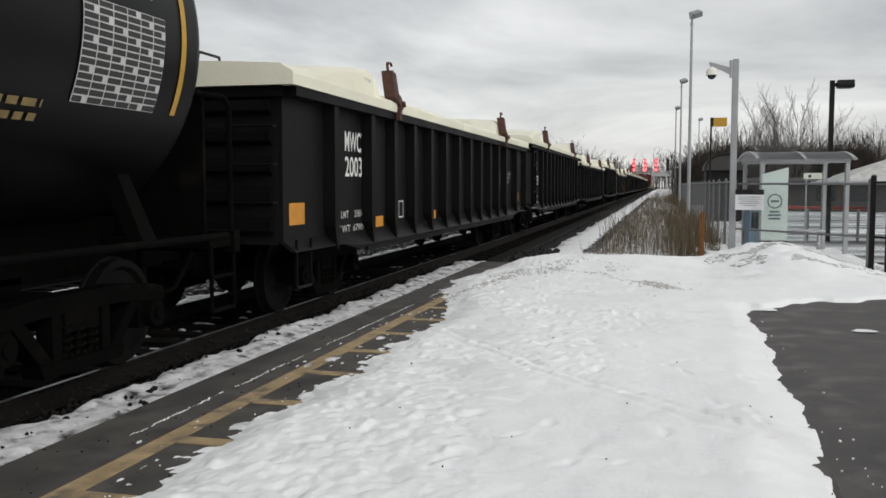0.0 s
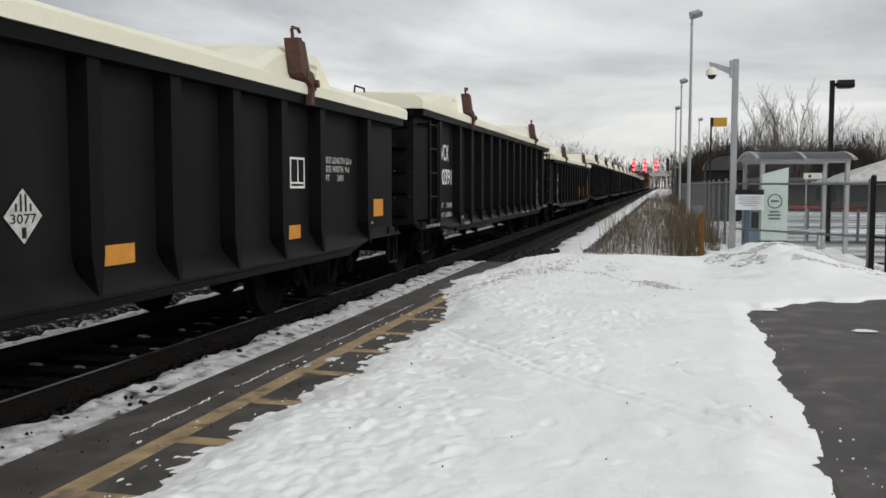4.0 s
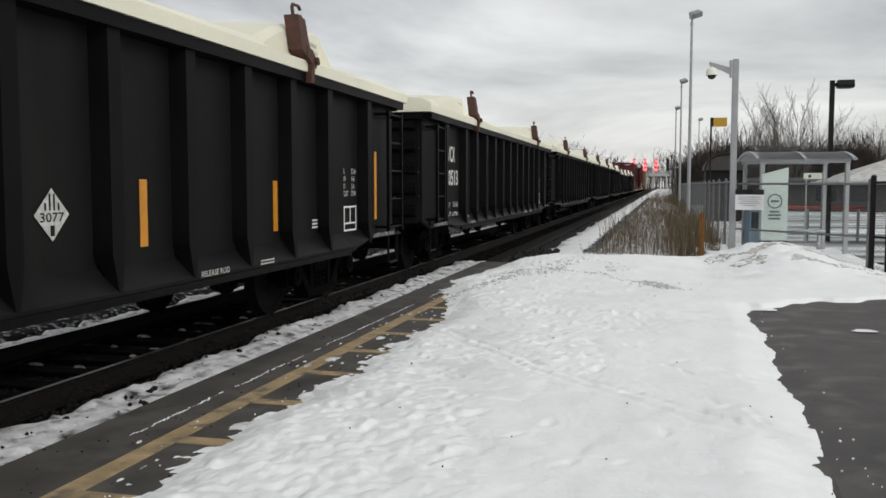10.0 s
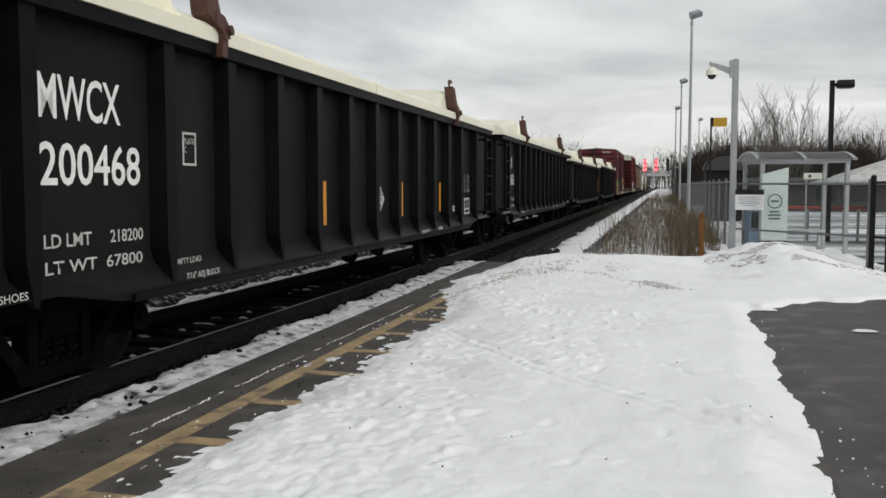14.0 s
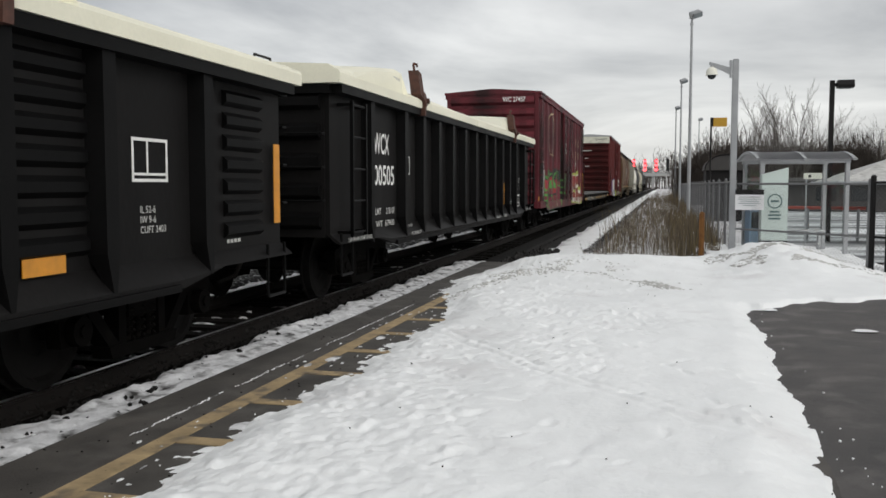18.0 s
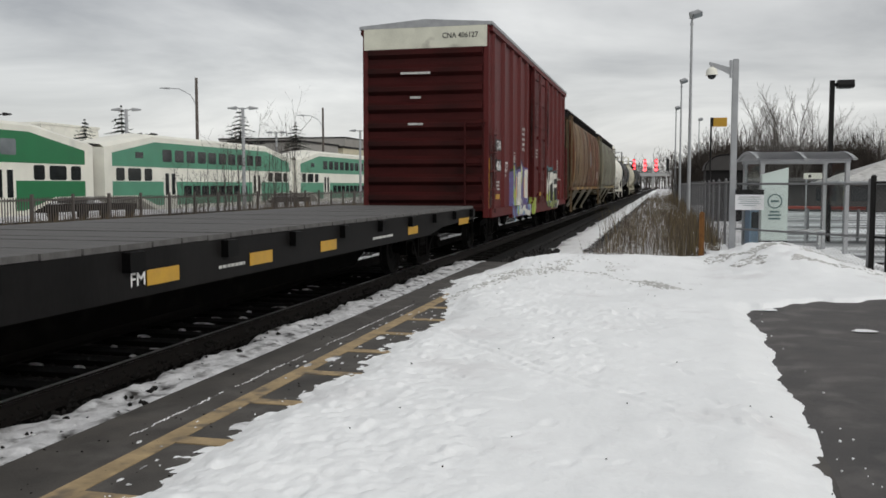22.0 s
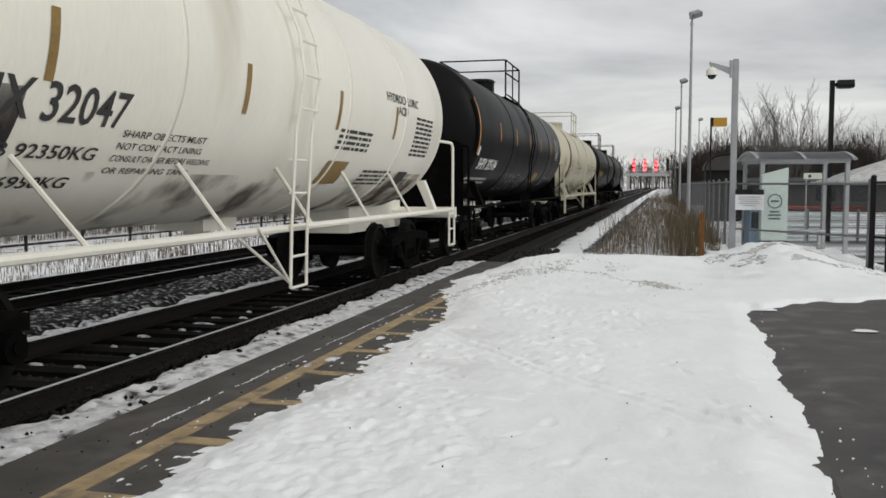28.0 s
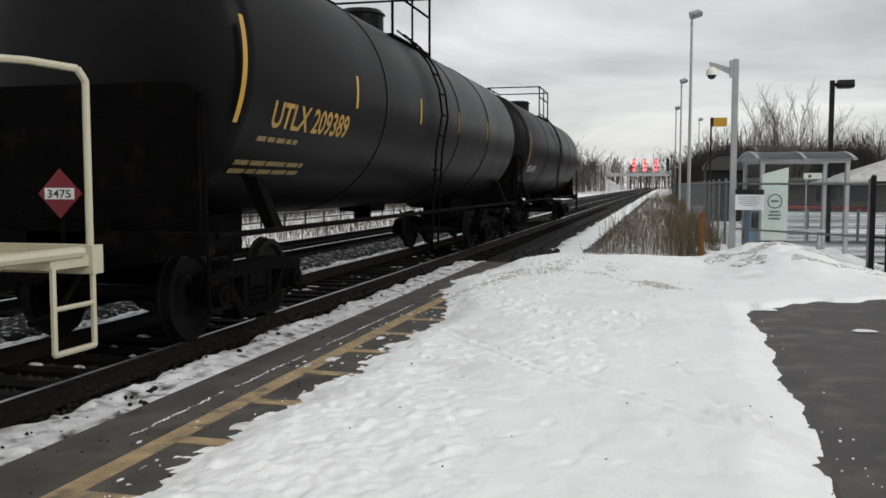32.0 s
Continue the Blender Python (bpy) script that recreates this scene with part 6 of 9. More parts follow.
# tank cars: lettering, stripes, patches
def stripe(car, y, z1, z0, material, w=0.09):
    return on_tank(car, y, y + w, at_height(car, z0), at_height(car, z1), material, "reflector", "upright reflective stripe", steps=6)


def patch(car, y0, y1, z0, z1, material, name="patch", lift=0.008):
    return on_tank(car, y0, y1, at_height(car, z0), at_height(car, z1), material, name, lift=lift)


PANEL_WHITE = mat("white_data_panel", (0.55, 0.56, 0.55), 0.6, var=0.1, scale=6, bump=0.0)
DARK_TEXT = mat("black_stencil", (0.03, 0.03, 0.03), 0.6, var=0.2, scale=9, bump=0.0)
GOLD_TEXT = mat("gold_stencil", (0.36, 0.22, 0.045), 0.6, var=0.2, scale=9, bump=0.0)
FAINT_GOLD = mat("worn_gold_stencil", (0.22, 0.16, 0.06), 0.6, var=0.3, scale=12, bump=0.0)


def data_panel(car, y0, y1, z0, z1, cols, rows, ground, ink):
    """A ruled table of unreadable figures."""
    patch(car, y0, y1, z0, z1, ink, "data_panel")
    for c in range(cols):
        for r in range(rows):
            a, b = y0 + (y1 - y0) * (c + 0.04) / cols, y0 + (y1 - y0) * (c + 0.97 - 0.3 * ((c * 7 + r * 3) % 4 == 0)) / cols
            lo, hi = z0 + (z1 - z0) * (r + 0.10) / rows, z0 + (z1 - z0) * (r + 0.88) / rows
            patch(car, a, b, lo, hi, ground, "figure_bar", 0.010)


data_panel(tank_a, 15.25, 16.25, 2.10, 2.80, 6, 14, DARK_TEXT, PANEL_WHITE)
patch(tank_a, 15.2, 16.1, 2.92, 2.99, PANEL_WHITE, "white_band")
stripe(tank_a, 16.5, 3.6, 2.1, YELLOW, 0.07)
data_panel(tank_a, 13.4, 14.15, 1.76, 2.08, 2, 2, DARK_TEXT, PANEL_WHITE)
tank_bars(tank_a, 14.4, at_height(tank_a, 1.95), 0.6, 0.2, 2, FAINT_GOLD, 3)

tank_text(tank_w, "OLNX 32047", 1.62, at_height(tank_w, 1.96), 0.27, 2.1, DARK_TEXT, 0.012)
tank_text(tank_w, "LD LMT 203600LB 92350KG", 0.95, at_height(tank_w, 1.72), 0.11, 2.6, DARK_TEXT)
tank_text(tank_w, "LT WT   59400LB 26950KG", 0.95, at_height(tank_w, 1.52), 0.11, 2.5, DARK_TEXT)
OCHRE = mat("aged_ochre_reflector", (0.26, 0.16, 0.045), 0.5, var=0.25, scale=8, bump=0.0)
stripe(tank_w, 0.9, 2.95, 2.0, OCHRE)
for y in (2.72, 5.45, 7.9, 10.2):
    stripe(tank_w, y, 2.66, 2.2, OCHRE)
for k, w in enumerate(("SHARP OBJECTS MUST", "NOT CONTACT LINING", "CONSULT OWNER BEFORE WELDING", "OR REPAIRING TANK")):
    tank_text(tank_w, w, 3.75, at_height(tank_w, 1.90 - 0.09 * k), 0.06, 1.25 if k != 2 else 1.5, DARK_TEXT, 0.006)
patch(tank_w, 8.1, 8.85, 1.56, 1.84, OCHRE, "placard_panel")
tank_bars(tank_w, 8.1, at_height(tank_w, 1.98), 1.2, 0.3, 4, DARK_TEXT, 5)
tank_text(tank_w, "HYDROCHLORIC", 9.75, at_height(tank_w, 2.72), 0.12, 1.6, DARK_TEXT)
tank_text(tank_w, "ACID", 10.3, at_height(tank_w, 2.56), 0.12, 0.5, DARK_TEXT)
tank_bars(tank_w, 11.3, at_height(tank_w, 2.0), 1.0, 0.65, 9, DARK_TEXT, 6)
tank_bars(tank_w, 9.6, at_height(tank_w, 1.55), 1.3, 0.3, 4, DARK_TEXT, 7)
patch(tank_w, 11.3, 11.8, 1.5, 1.75, DARK_TEXT, "data_frame")

tank_text(tank_s, "SHPX 205184", 1.30, at_height(tank_s, 1.90), 0.26, 2.15, WHITE_PAINT, 0.02)
tank_bars(tank_s, 0.9, at_height(tank_s, 1.58), 2.4, 0.24, 2, DIM_WHITE, 8)
patch(tank_s, 0.85, 1.0, 2.18, 2.36, WHITE_PAINT)
stripe(tank_s, 0.72, 3.4, 2.2, ORANGE)
for y in (3.2, 5.6, 8.0, 10.4, 12.9):
    stripe(tank_s, y, 3.0, 2.58, ORANGE, 0.08)
data_panel(tank_s, 14.1, 15.0, 2.42, 3.12, 5, 13, DARK_TEXT, PANEL_WHITE)
patch(tank_s, 10.55, 11.3, 1.62, 1.92, GOLD_TEXT, "placard_panel")
patch(tank_s, 13.25, 13.75, 1.56, 1.82, PANEL_WHITE, "data_frame")
patch(tank_s, 13.28, 13.72, 1.58, 1.80, DARK_TEXT, "data_frame", 0.012)

tank_text(tank_n, "NTLX 1103", 1.0, at_height(tank_n, 1.86), 0.27, 1.55, DARK_TEXT, 0.02)
tank_bars(tank_n, 0.95, at_height(tank_n, 1.58), 1.5, 0.22, 2, DARK_TEXT, 9)
on_tank(tank_n, 1.36, 1.9, -80, 60, HEAVY_RUST, "rust_stain", lift=0.004, steps=12)
# lower barrel bands: grime, with the underside's shade painted in
on_tank(tank_w, 1.6, 12.9, -85, -42, FILM_SHADE, "grime_shade_film", lift=0.003, steps=8)
on_tank(tank_n, 1.4, 16.2, -85, -46, FILM_SHADE, "grime_shade_film", lift=0.003, steps=8)
stripe(tank_n, 0.62 + 0.35, 2.75, 1.75, mat("faded_red_reflector", (0.27, 0.12, 0.045), 0.5, var=0.15, bump=0.0), 0.1)
for y in (3.7, 6.6, 9.7):
    stripe(tank_n, y, 2.42, 1.98, MATS["faded_red_reflector"], 0.09)
patch(tank_n, 9.55, 10.3, 1.62, 1.84, mat("faded_yellow_green_placard", (0.38, 0.38, 0.08), 0.5, var=0.2, bump=0.0), "placard_panel")
patch(tank_n, 12.2, 12.7, 1.55, 1.78, DARK_TEXT, "data_frame")


def scrawl(car, pts, material, w=0.035):
    """A sprayed line on a tank's barrel through (y, z) points."""
    r, zc = car["radius"] + 0.011, car["axis"]
    bm = bmesh.new()
    rows = []
    vs = [Vector(p) for p in pts]
    fine = []
    for a, b in zip(vs, vs[1:]):
        fine += [a.lerp(b, k / 4) for k in range(4)]
    fine.append(vs[-1])
    for i, p in enumerate(fine):
        d = (fine[min(i + 1, len(fine) - 1)] - fine[max(i - 1, 0)])
        d = d.normalized() if d.length > 1e-6 else Vector((1, 0))
        o = Vector((-d.y, d.x)) * w / 2
        row = []
        for q in (p + o, p - o):
            a = math.asin(max(-1, min(1, (q.y - zc) / r)))
            row.append(bm.verts.new((r * math.cos(a), q.x, q.y)))
        rows.append(row)
    for a, b in zip(rows, rows[1:]):
        bm.faces.new((a[0], a[1], b[1], b[0]))
    return part("spray_line", bm, material, car)


def scrawl_word(car, y, z, h, w, letters, material, slant=0.0, lw=0.035):
    """Letters drawn stroke by stroke in a unit box."""
    for k, strokes in enumerate(letters):
        for s in strokes:
            scrawl(car, [(y + w * (k * 1.25 + px) + slant * py, z + h * py) for px, py in s], material, lw)


E_ = [[(0.9, 1.0), (0.1, 0.95), (0.1, 0.55), (0.7, 0.55)], [(0.1, 0.55), (0.05, 0.0), (0.9, 0.05)]]
A_ = [[(0.1, 0.85), (0.5, 1.0), (0.8, 0.8), (0.85, 0.1), (1.0, 0.0)], [(0.8, 0.5), (0.2, 0.5), (0.1, 0.1), (0.8, 0.1)]]
M_ = [[(0.05, 0.0), (0.2, 0.95), (0.5, 0.4), (0.8, 0.95), (0.95, 0.0)]]
B_ = [[(0.2, 0.0), (0.2, 1.0), (0.7, 0.9), (0.7, 0.6), (0.2, 0.55), (0.9, 0.4), (0.85, 0.05), (0.2, 0.0)]]
J_ = [[(0.2, 1.0), (0.3, 0.3), (0.1, 0.0)], [(0.3, 0.3), (0.6, 0.8), (0.7, 0.2), (0.9, 1.0)]]
N2 = [[(0.1, 0.9), (0.6, 1.0), (0.7, 0.6), (0.1, 0.1), (0.9, 0.0)]]
T_ = [[(-0.2, 0.5), (1.4, 0.6)], [(0.9, 0.9), (0.6, 0.0)]]
I_ = [[(0.3, 1.0), (0.2, 0.0)], [(0.0, 0.0), (0.6, 0.05)], [(0.1, 1.0), (0.7, 1.0)]]
K_ = [[(0.1, 1.0), (0.1, 0.0)], [(0.8, 1.0), (0.1, 0.5), (0.9, 0.0)]]
SCRAWL = mat("black_scrawl", (0.09, 0.085, 0.072), 0.7, var=0.3, scale=9, bump=0.0)
scrawl_word(tank_n, 1.25, 2.16, 0.42, 0.36, (J_, J_, N2, E_), SCRAWL, 0.05)
scrawl_word(tank_n, 4.45, 2.05, 0.52, 0.40, (E_, A_, M_, B_, T_), SCRAWL, 0.05)
scrawl_word(tank_n, 10.0, 2.12, 0.42, 0.62, (I_, B_, B_, K_, A_, N2, T_), SCRAWL, 0.08)
scrawl_word(tank_s, 5.4, 1.42, 0.42, 0.5, (N2, A_, M_, E_), DIM_WHITE, 0.06, 0.018)
scrawl_word(tank_s, 7.9, 1.5, 0.28, 0.22, (J_, N2, K_, M_), DIM_WHITE, 0.06, 0.016)

tank_text(tank_u, "UTLX 209389", 1.46, at_height(tank_u, 2.13), 0.27, 2.2, GOLD_TEXT, 0.02)
tank_bars(tank_u, 1.3, at_height(tank_u, 1.98), 1.0, 0.1, 1, FAINT_GOLD, 10)
tank_bars(tank_u, 1.1, at_height(tank_u, 1.66), 1.7, 0.22, 2, FAINT_GOLD, 11)
stripe(tank_u, 0.72 - 0.05, 3.1, 2.12, YELLOW)
for y in (3.8, 6.85, 9.6, 12.4):
    stripe(tank_u, y, 2.9, 2.5, YELLOW, 0.08)
stripe(tank_l, 1.0, 3.1, 2.12, YELLOW)
tank_text(tank_l, "UTLX 661204", 1.46, at_height(tank_l, 1.95), 0.2, 1.6, DIM_WHITE, 0.02)
# deep red: the shade on the placard is put into its colour
RED_PLACARD = mat("shaded_red_placard", (0.17, 0.014, 0.022), 0.5, var=0.15, bump=0.0)


def end_placard(car, x, z, number, red=True):
    """A diamond placard on a holder at a car's leading end."""
    bm = bmesh.new()
    r = 0.22
    v = [[bm.verts.new((x + a * r, yy, z + b * r)) for a, b in ((0, -1), (1, 0), (0, 1), (-1, 0))] for yy in (-0.02, -0.005)]
    bm.faces.new(v[0])
    bm.faces.new(v[1][::-1])
    for i in range(4):
        bm.faces.new((v[0][i], v[0][(i + 1) % 4], v[1][(i + 1) % 4], v[1][i]))
    p = part("placard", fixed(bm), RED_PLACARD if red else WHITE_PAINT, car, "red diamond placard" if red else "white diamond placard")
    bm = bmesh.new()
    box(bm, x - 0.15, x + 0.15, -0.026, -0.021, z - 0.05, z + 0.05)
    part("number_strip", bm, WHITE_PAINT, p)
    lettering_end(p, number, (x - 0.12, -0.028, z - 0.035), 0.07, 0.24, DARK_TEXT)
    bm = bmesh.new()
    box(bm, x - 0.02, x + 0.02, -0.004, 0.02, 1.0, z + 0.1)
    part("bracket", bm, UNDER, p)


end_placard(tank_u, 0.1, 1.46, "3475")


# rust and soot clouds on the cream tank and grime on the white one
on_tank(tank_n, 1.4, 2.2, -75, 25, RUST_BLOOM, "rust_stain", lift=0.0065, steps=10)
on_tank(tank_n, 14.6, 16.2, -70, -25, RUST_BLOOM, "rust_stain", lift=0.004, steps=8)
on_tank(tank_w, 10.8, 12.7, -72, -38, RUST_BLOOM, "rust_stain", lift=0.004, steps=8)
on_tank(tank_w, 1.6, 2.6, -70, -20, SOOT_BLOOM, "soot_stain", lift=0.004, steps=8)
for y0, y1 in ((6.05, 9.4), (0.3, 1.6), (14.2, 15.4)):
    bm = bmesh.new()
    v = [bm.verts.new((0, y, z)) for y, z in ((y0, 0.9), (y1, 0.9), (y1, 4.2), (y0, 4.2))]
    bm.faces.new(v)
    LIFT[box_wc.name] = 90
    drape(box_wc, bm, SOOT_BLOOM, "soot_stain")

for y0, y1, z0, z1 in ((6.45, 9.4, 0.9, 4.9), (14.6, 15.8, 0.9, 4.9), (0.1, 0.9, 0.9, 4.9)):
    bm = bmesh.new()
    v = [bm.verts.new((0, y, z)) for y, z in ((y0, z0), (y1, z0), (y1, z1), (y0, z1))]
    bm.faces.new(v)
    LIFT[box_cn.name] = max(LIFT.get(box_cn.name, 0), 90)
    drape(box_cn, bm, GRIME, "grime_stain")
# ---- ground ----
def lines(*spans):
    out = []
    for a, b, n in spans:
        out += [a + (b - a) * k / n for k in range(n)]
    return out + [spans[-1][1]]


def smooth(a, b, x):
    t = min(max((x - a) / (b - a), 0), 1)
    return t * t * (3 - 2 * t)


def ground_z(x, y):
    far = -0.55 + 0.06 * noise.noise(Vector((x * 0.15, y * 0.15, 0)))
    if x < -2.5:
        z = far
    else:
        z = far + 0.35 * smooth(-2.6, -0.5, x) * (1 - smooth(60, 160, y))
    return z


def sheet(name, xs, ys, fz, material, kind="structure", label="", smoothed=True):
    verts = [(x, y, fz(x, y)) for y in ys for x in xs]
    n = len(xs)
    faces = [(j * n + i, j * n + i + 1, (j + 1) * n + i + 1, (j + 1) * n + i) for j in range(len(ys) - 1) for i in range(n - 1)]
    me = bpy.data.meshes.new(name)
    me.from_pydata(verts, [], faces)
    me.update()
    ob = share(name, me, material, smooth=smoothed)
    return tagged(ob, label, "", "", kind)


sheet("ground", lines((-1500, -200, 6), (-200, -40, 16), (-40, 40, 80), (40, 200, 10), (200, 1500, 6)),
      lines((-300, -20, 8), (-20, 60, 80), (60, 300, 40), (300, 2500, 12)), ground_z, DIRTY_SNOW, label="snow-covered open ground with bare dirty patches")

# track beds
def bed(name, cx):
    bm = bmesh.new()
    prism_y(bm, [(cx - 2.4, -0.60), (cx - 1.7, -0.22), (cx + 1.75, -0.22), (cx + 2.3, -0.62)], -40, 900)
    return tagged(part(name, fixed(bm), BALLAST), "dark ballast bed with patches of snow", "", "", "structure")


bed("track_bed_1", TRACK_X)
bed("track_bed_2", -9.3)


def rail_pair(cx, group):
    for s in (-1, 1):
        x = cx + s * 0.7525
        ob = thing("rail", pose(x, 0, 0), "worn steel rail with a polished head", "rail", group, "structure")
        bm = bmesh.new()
        prism_y(bm, [(-0.07, -0.172), (0.07, -0.172), (0.07, -0.16), (0.01, -0.14), (0.01, -0.045), (0.036, -0.035), (0.036, -0.004), (-0.036, -0.004), (-0.036, -0.035), (-0.01, -0.045), (-0.01, -0.14), (-0.07, -0.16)], -40, 900)
        part("rail_body", fixed(bm), RAIL, ob)
        bm = bmesh.new()
        prism_y(bm, [(-0.016, -0.004), (0.036, -0.020), (0.036, -0.014), (0.018, 0.0), (-0.013, 0.0)], -40, 900)
        part("rail_head", fixed(bm), RAILHEAD, ob)


rail_pair(TRACK_X, "near track")
rail_pair(-9.3, "far track")

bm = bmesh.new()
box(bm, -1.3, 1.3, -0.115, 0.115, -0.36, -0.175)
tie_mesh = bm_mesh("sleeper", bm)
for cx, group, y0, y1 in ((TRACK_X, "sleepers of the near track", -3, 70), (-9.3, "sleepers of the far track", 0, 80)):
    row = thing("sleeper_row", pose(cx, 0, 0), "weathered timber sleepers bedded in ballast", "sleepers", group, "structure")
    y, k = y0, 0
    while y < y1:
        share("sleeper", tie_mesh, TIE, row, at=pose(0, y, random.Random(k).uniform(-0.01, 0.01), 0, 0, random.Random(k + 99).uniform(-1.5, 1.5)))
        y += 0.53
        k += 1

# platform slab
bm = bmesh.new()
box(bm, -3.27, 1.35, -8, 16.4, -0.7, 0.10)
platform = tagged(part("platform", fixed(bm), CONCRETE), "dark concrete platform edge, wet and swept", "", "", "structure")
bm = bmesh.new()
box(bm, -2.75, -2.62, -8, 14.5, 0.1, 0.106)
for k in range(-8, 12):
    y = 4.44 + 0.935 * k
    box(bm, -2.62, -1.9, y - 0.06, y + 0.06, 0.1, 0.106)
tagged(part("platform_line", bm, YELLOW_LINE), "worn yellow safety line with ladder ticks", "", "", "structure")


def snow_edge(y):
    return -2.40 - 0.13 * (1 - smooth(3.9, 5.6, y)) - 0.62 * smooth(9.6, 12.2, y) + 0.60 * smooth(13.6, 17.0, y) + 0.10 * noise.noise(Vector((y * 0.9, 0, 3))) + 0.10 * noise.noise(Vector((y * 2.6, 0, 7))) + 0.05 * noise.noise(Vector((y * 7.0, 0, 9)))


# footprints and scuffs trodden into the snow
PRINTS = []
rnd = random.Random(5)
for k in range(330):
    PRINTS.append((rnd.uniform(-2.3, 0.9), rnd.uniform(2.8, 15.5), rnd.uniform(0, 6.28), rnd.uniform(0.05, 0.13), rnd.uniform(0.025, 0.05), rnd.uniform(0.005, 0.015)))
CELLS = {}
for pr in PRINTS:
    for a in (-1, 0, 1):
        for b in (-1, 0, 1):
            CELLS.setdefault((int(pr[0] // 0.5) + a, int(pr[1] // 0.5) + b), []).append(pr)


def snow_z(x, y):
    e = min(x - snow_edge(y), 0.80 + 0.18 * smooth(3.8, 6.6, y) + 0.14 * smooth(6.4, 9.5, y) + 0.16 * max(0, noise.noise(Vector((y * 1.05, 4, 9))) - 0.30) + 0.010 * noise.noise(Vector((y * 4, 4, 0))) + 0.008 * noise.noise(Vector((y * 13, 4, 0))) - x + 3 * smooth(10.7, 12.5, y + 0.55 * noise.noise(Vector((x * 1.3, 3, 3))) + 0.22 * noise.noise(Vector((x * 4.5, 3, 6)))))
    z = 0.09 + 0.09 * smooth(0, 0.45, e)
    z += 0.016 * noise.noise(Vector((x * 2.2, y * 2.2, 1))) + 0.03 * noise.noise(Vector((x * 0.7, y * 0.7, 5)))
    rough = 0.18 + 0.82 * smooth(-0.25, 0.45, noise.noise(Vector((x * 0.9, y * 0.6, 31))) - 0.34 * (x + 0.7))
    # wind and feet leave short slanting ridges
    u, v = x * 0.8 + y * 0.6, y * 0.8 - x * 0.6
    w = 1.2 * noise.noise(Vector((x * 1.7, y * 1.3, 47)))
    z += rough * (0.011 * noise.noise(Vector((u * 4 + w, v * 8 - w, 41))) + 0.010 * abs(noise.noise(Vector((u * 13 + 2 * w, v * 17, 43)))) - 0.016 * max(0.0, noise.noise(Vector((u * 6 - 2 * w, v * 14, 45))) - 0.15))
    z += 0.008 * noise.noise(Vector((x * 6, y * 5, 2))) + rough * 0.010 * noise.noise(Vector((x * 14, y * 11, 2))) + rough * 0.008 * noise.noise(Vector((x * 30, y * 22, 6)))
    z += 0.04 * rough * max(0.0, noise.noise(Vector((x * 9, y * 6, 15))) - 0.28) - 0.05 * rough * max(0.0, noise.noise(Vector((x * 8, y * 6, 18))) - 0.36)
    # a sledge or cart track, drawn slantwise
    for off in (0.0, 0.42):
        d = abs(y - 5.5 - off * 0.5 + 1.02 * x + 0.06 * noise.noise(Vector((x * 2, off, 0))) - 0.1 * x * x)
        if d < 0.07:
            z -= 0.012 * (1 - d / 0.07)
    for px, py, an, lo, wi, de in CELLS.get((int(x // 0.5), int(y // 0.5)), ()):
        dx, dy = x - px, y - py
        u, v = (dx * math.cos(an) + dy * math.sin(an)) / lo, (-dx * math.sin(an) + dy * math.cos(an)) / wi
        q = u * u + v * v
        if q < 2.2:
            z += de * (-(1 - q) if q < 1 else 0.35 * (1 - abs(q - 1.6) / 0.6))
    if e < 0.08:
        z = min(z, 0.104 + (e - 0.02) * 0.7)
    # ploughed ridge across the platform's end and the heap before the fence
    ridge = math.exp(-((y - 15.6 - 0.25 * math.sin(x * 1.3)) / 1.1) ** 2) * smooth(-3.0, -2.0, x) * (1 - smooth(0.2, 1.0, x))
    z += ridge * (0.13 + 0.05 * noise.noise(Vector((x * 1.5, y * 1.5, 8))))
    heap = smooth(12.2, 16.0, y) * (1 - smooth(17.2, 19.8, y))
    z += heap * 0.30 * math.exp(-((x - 2.0) / 0.85) ** 2) - 0.09 * smooth(2.6, 3.6, x) * smooth(13, 15, y)
    z += heap * smooth(0.5, 1.4, x) * (0.05 * noise.noise(Vector((x * 3, y * 3, 13))) + 0.05 * noise.noise(Vector((x * 7, y * 7, 14))) + 0.025 * noise.noise(Vector((x * 17, y * 17, 16))))
    if y > 17.5 and x < 0.9:
        z -= 0.30 * smooth(17.2, 19.5, y) * (1 - smooth(0.3, 1.2, x))
    return z


sheet("snow_cover", lines((-3.3, 1.2, 230), (1.2, 3.8, 46), (3.8, 9.0, 26)), lines((-3, 3, 12), (3, 9, 290), (9, 14, 150), (14, 22, 90)), snow_z, SNOW, "structure", "trodden snow sheet over the platform")


sheet("asphalt_path", lines((0.5, 9, 30)), lines((-8, 14, 60)), lambda x, y: 0.125 + 0.012 * noise.noise(Vector((x * 0.8, y * 0.8, 1))) - 0.10 * smooth(11.7, 12.9, y + 0.5 * noise.noise(Vector((x * 1.3, 3, 3)))) - 0.08 * (1 - smooth(0.66, 0.86, x)), ASPHALT, "structure", "damp dark asphalt path")

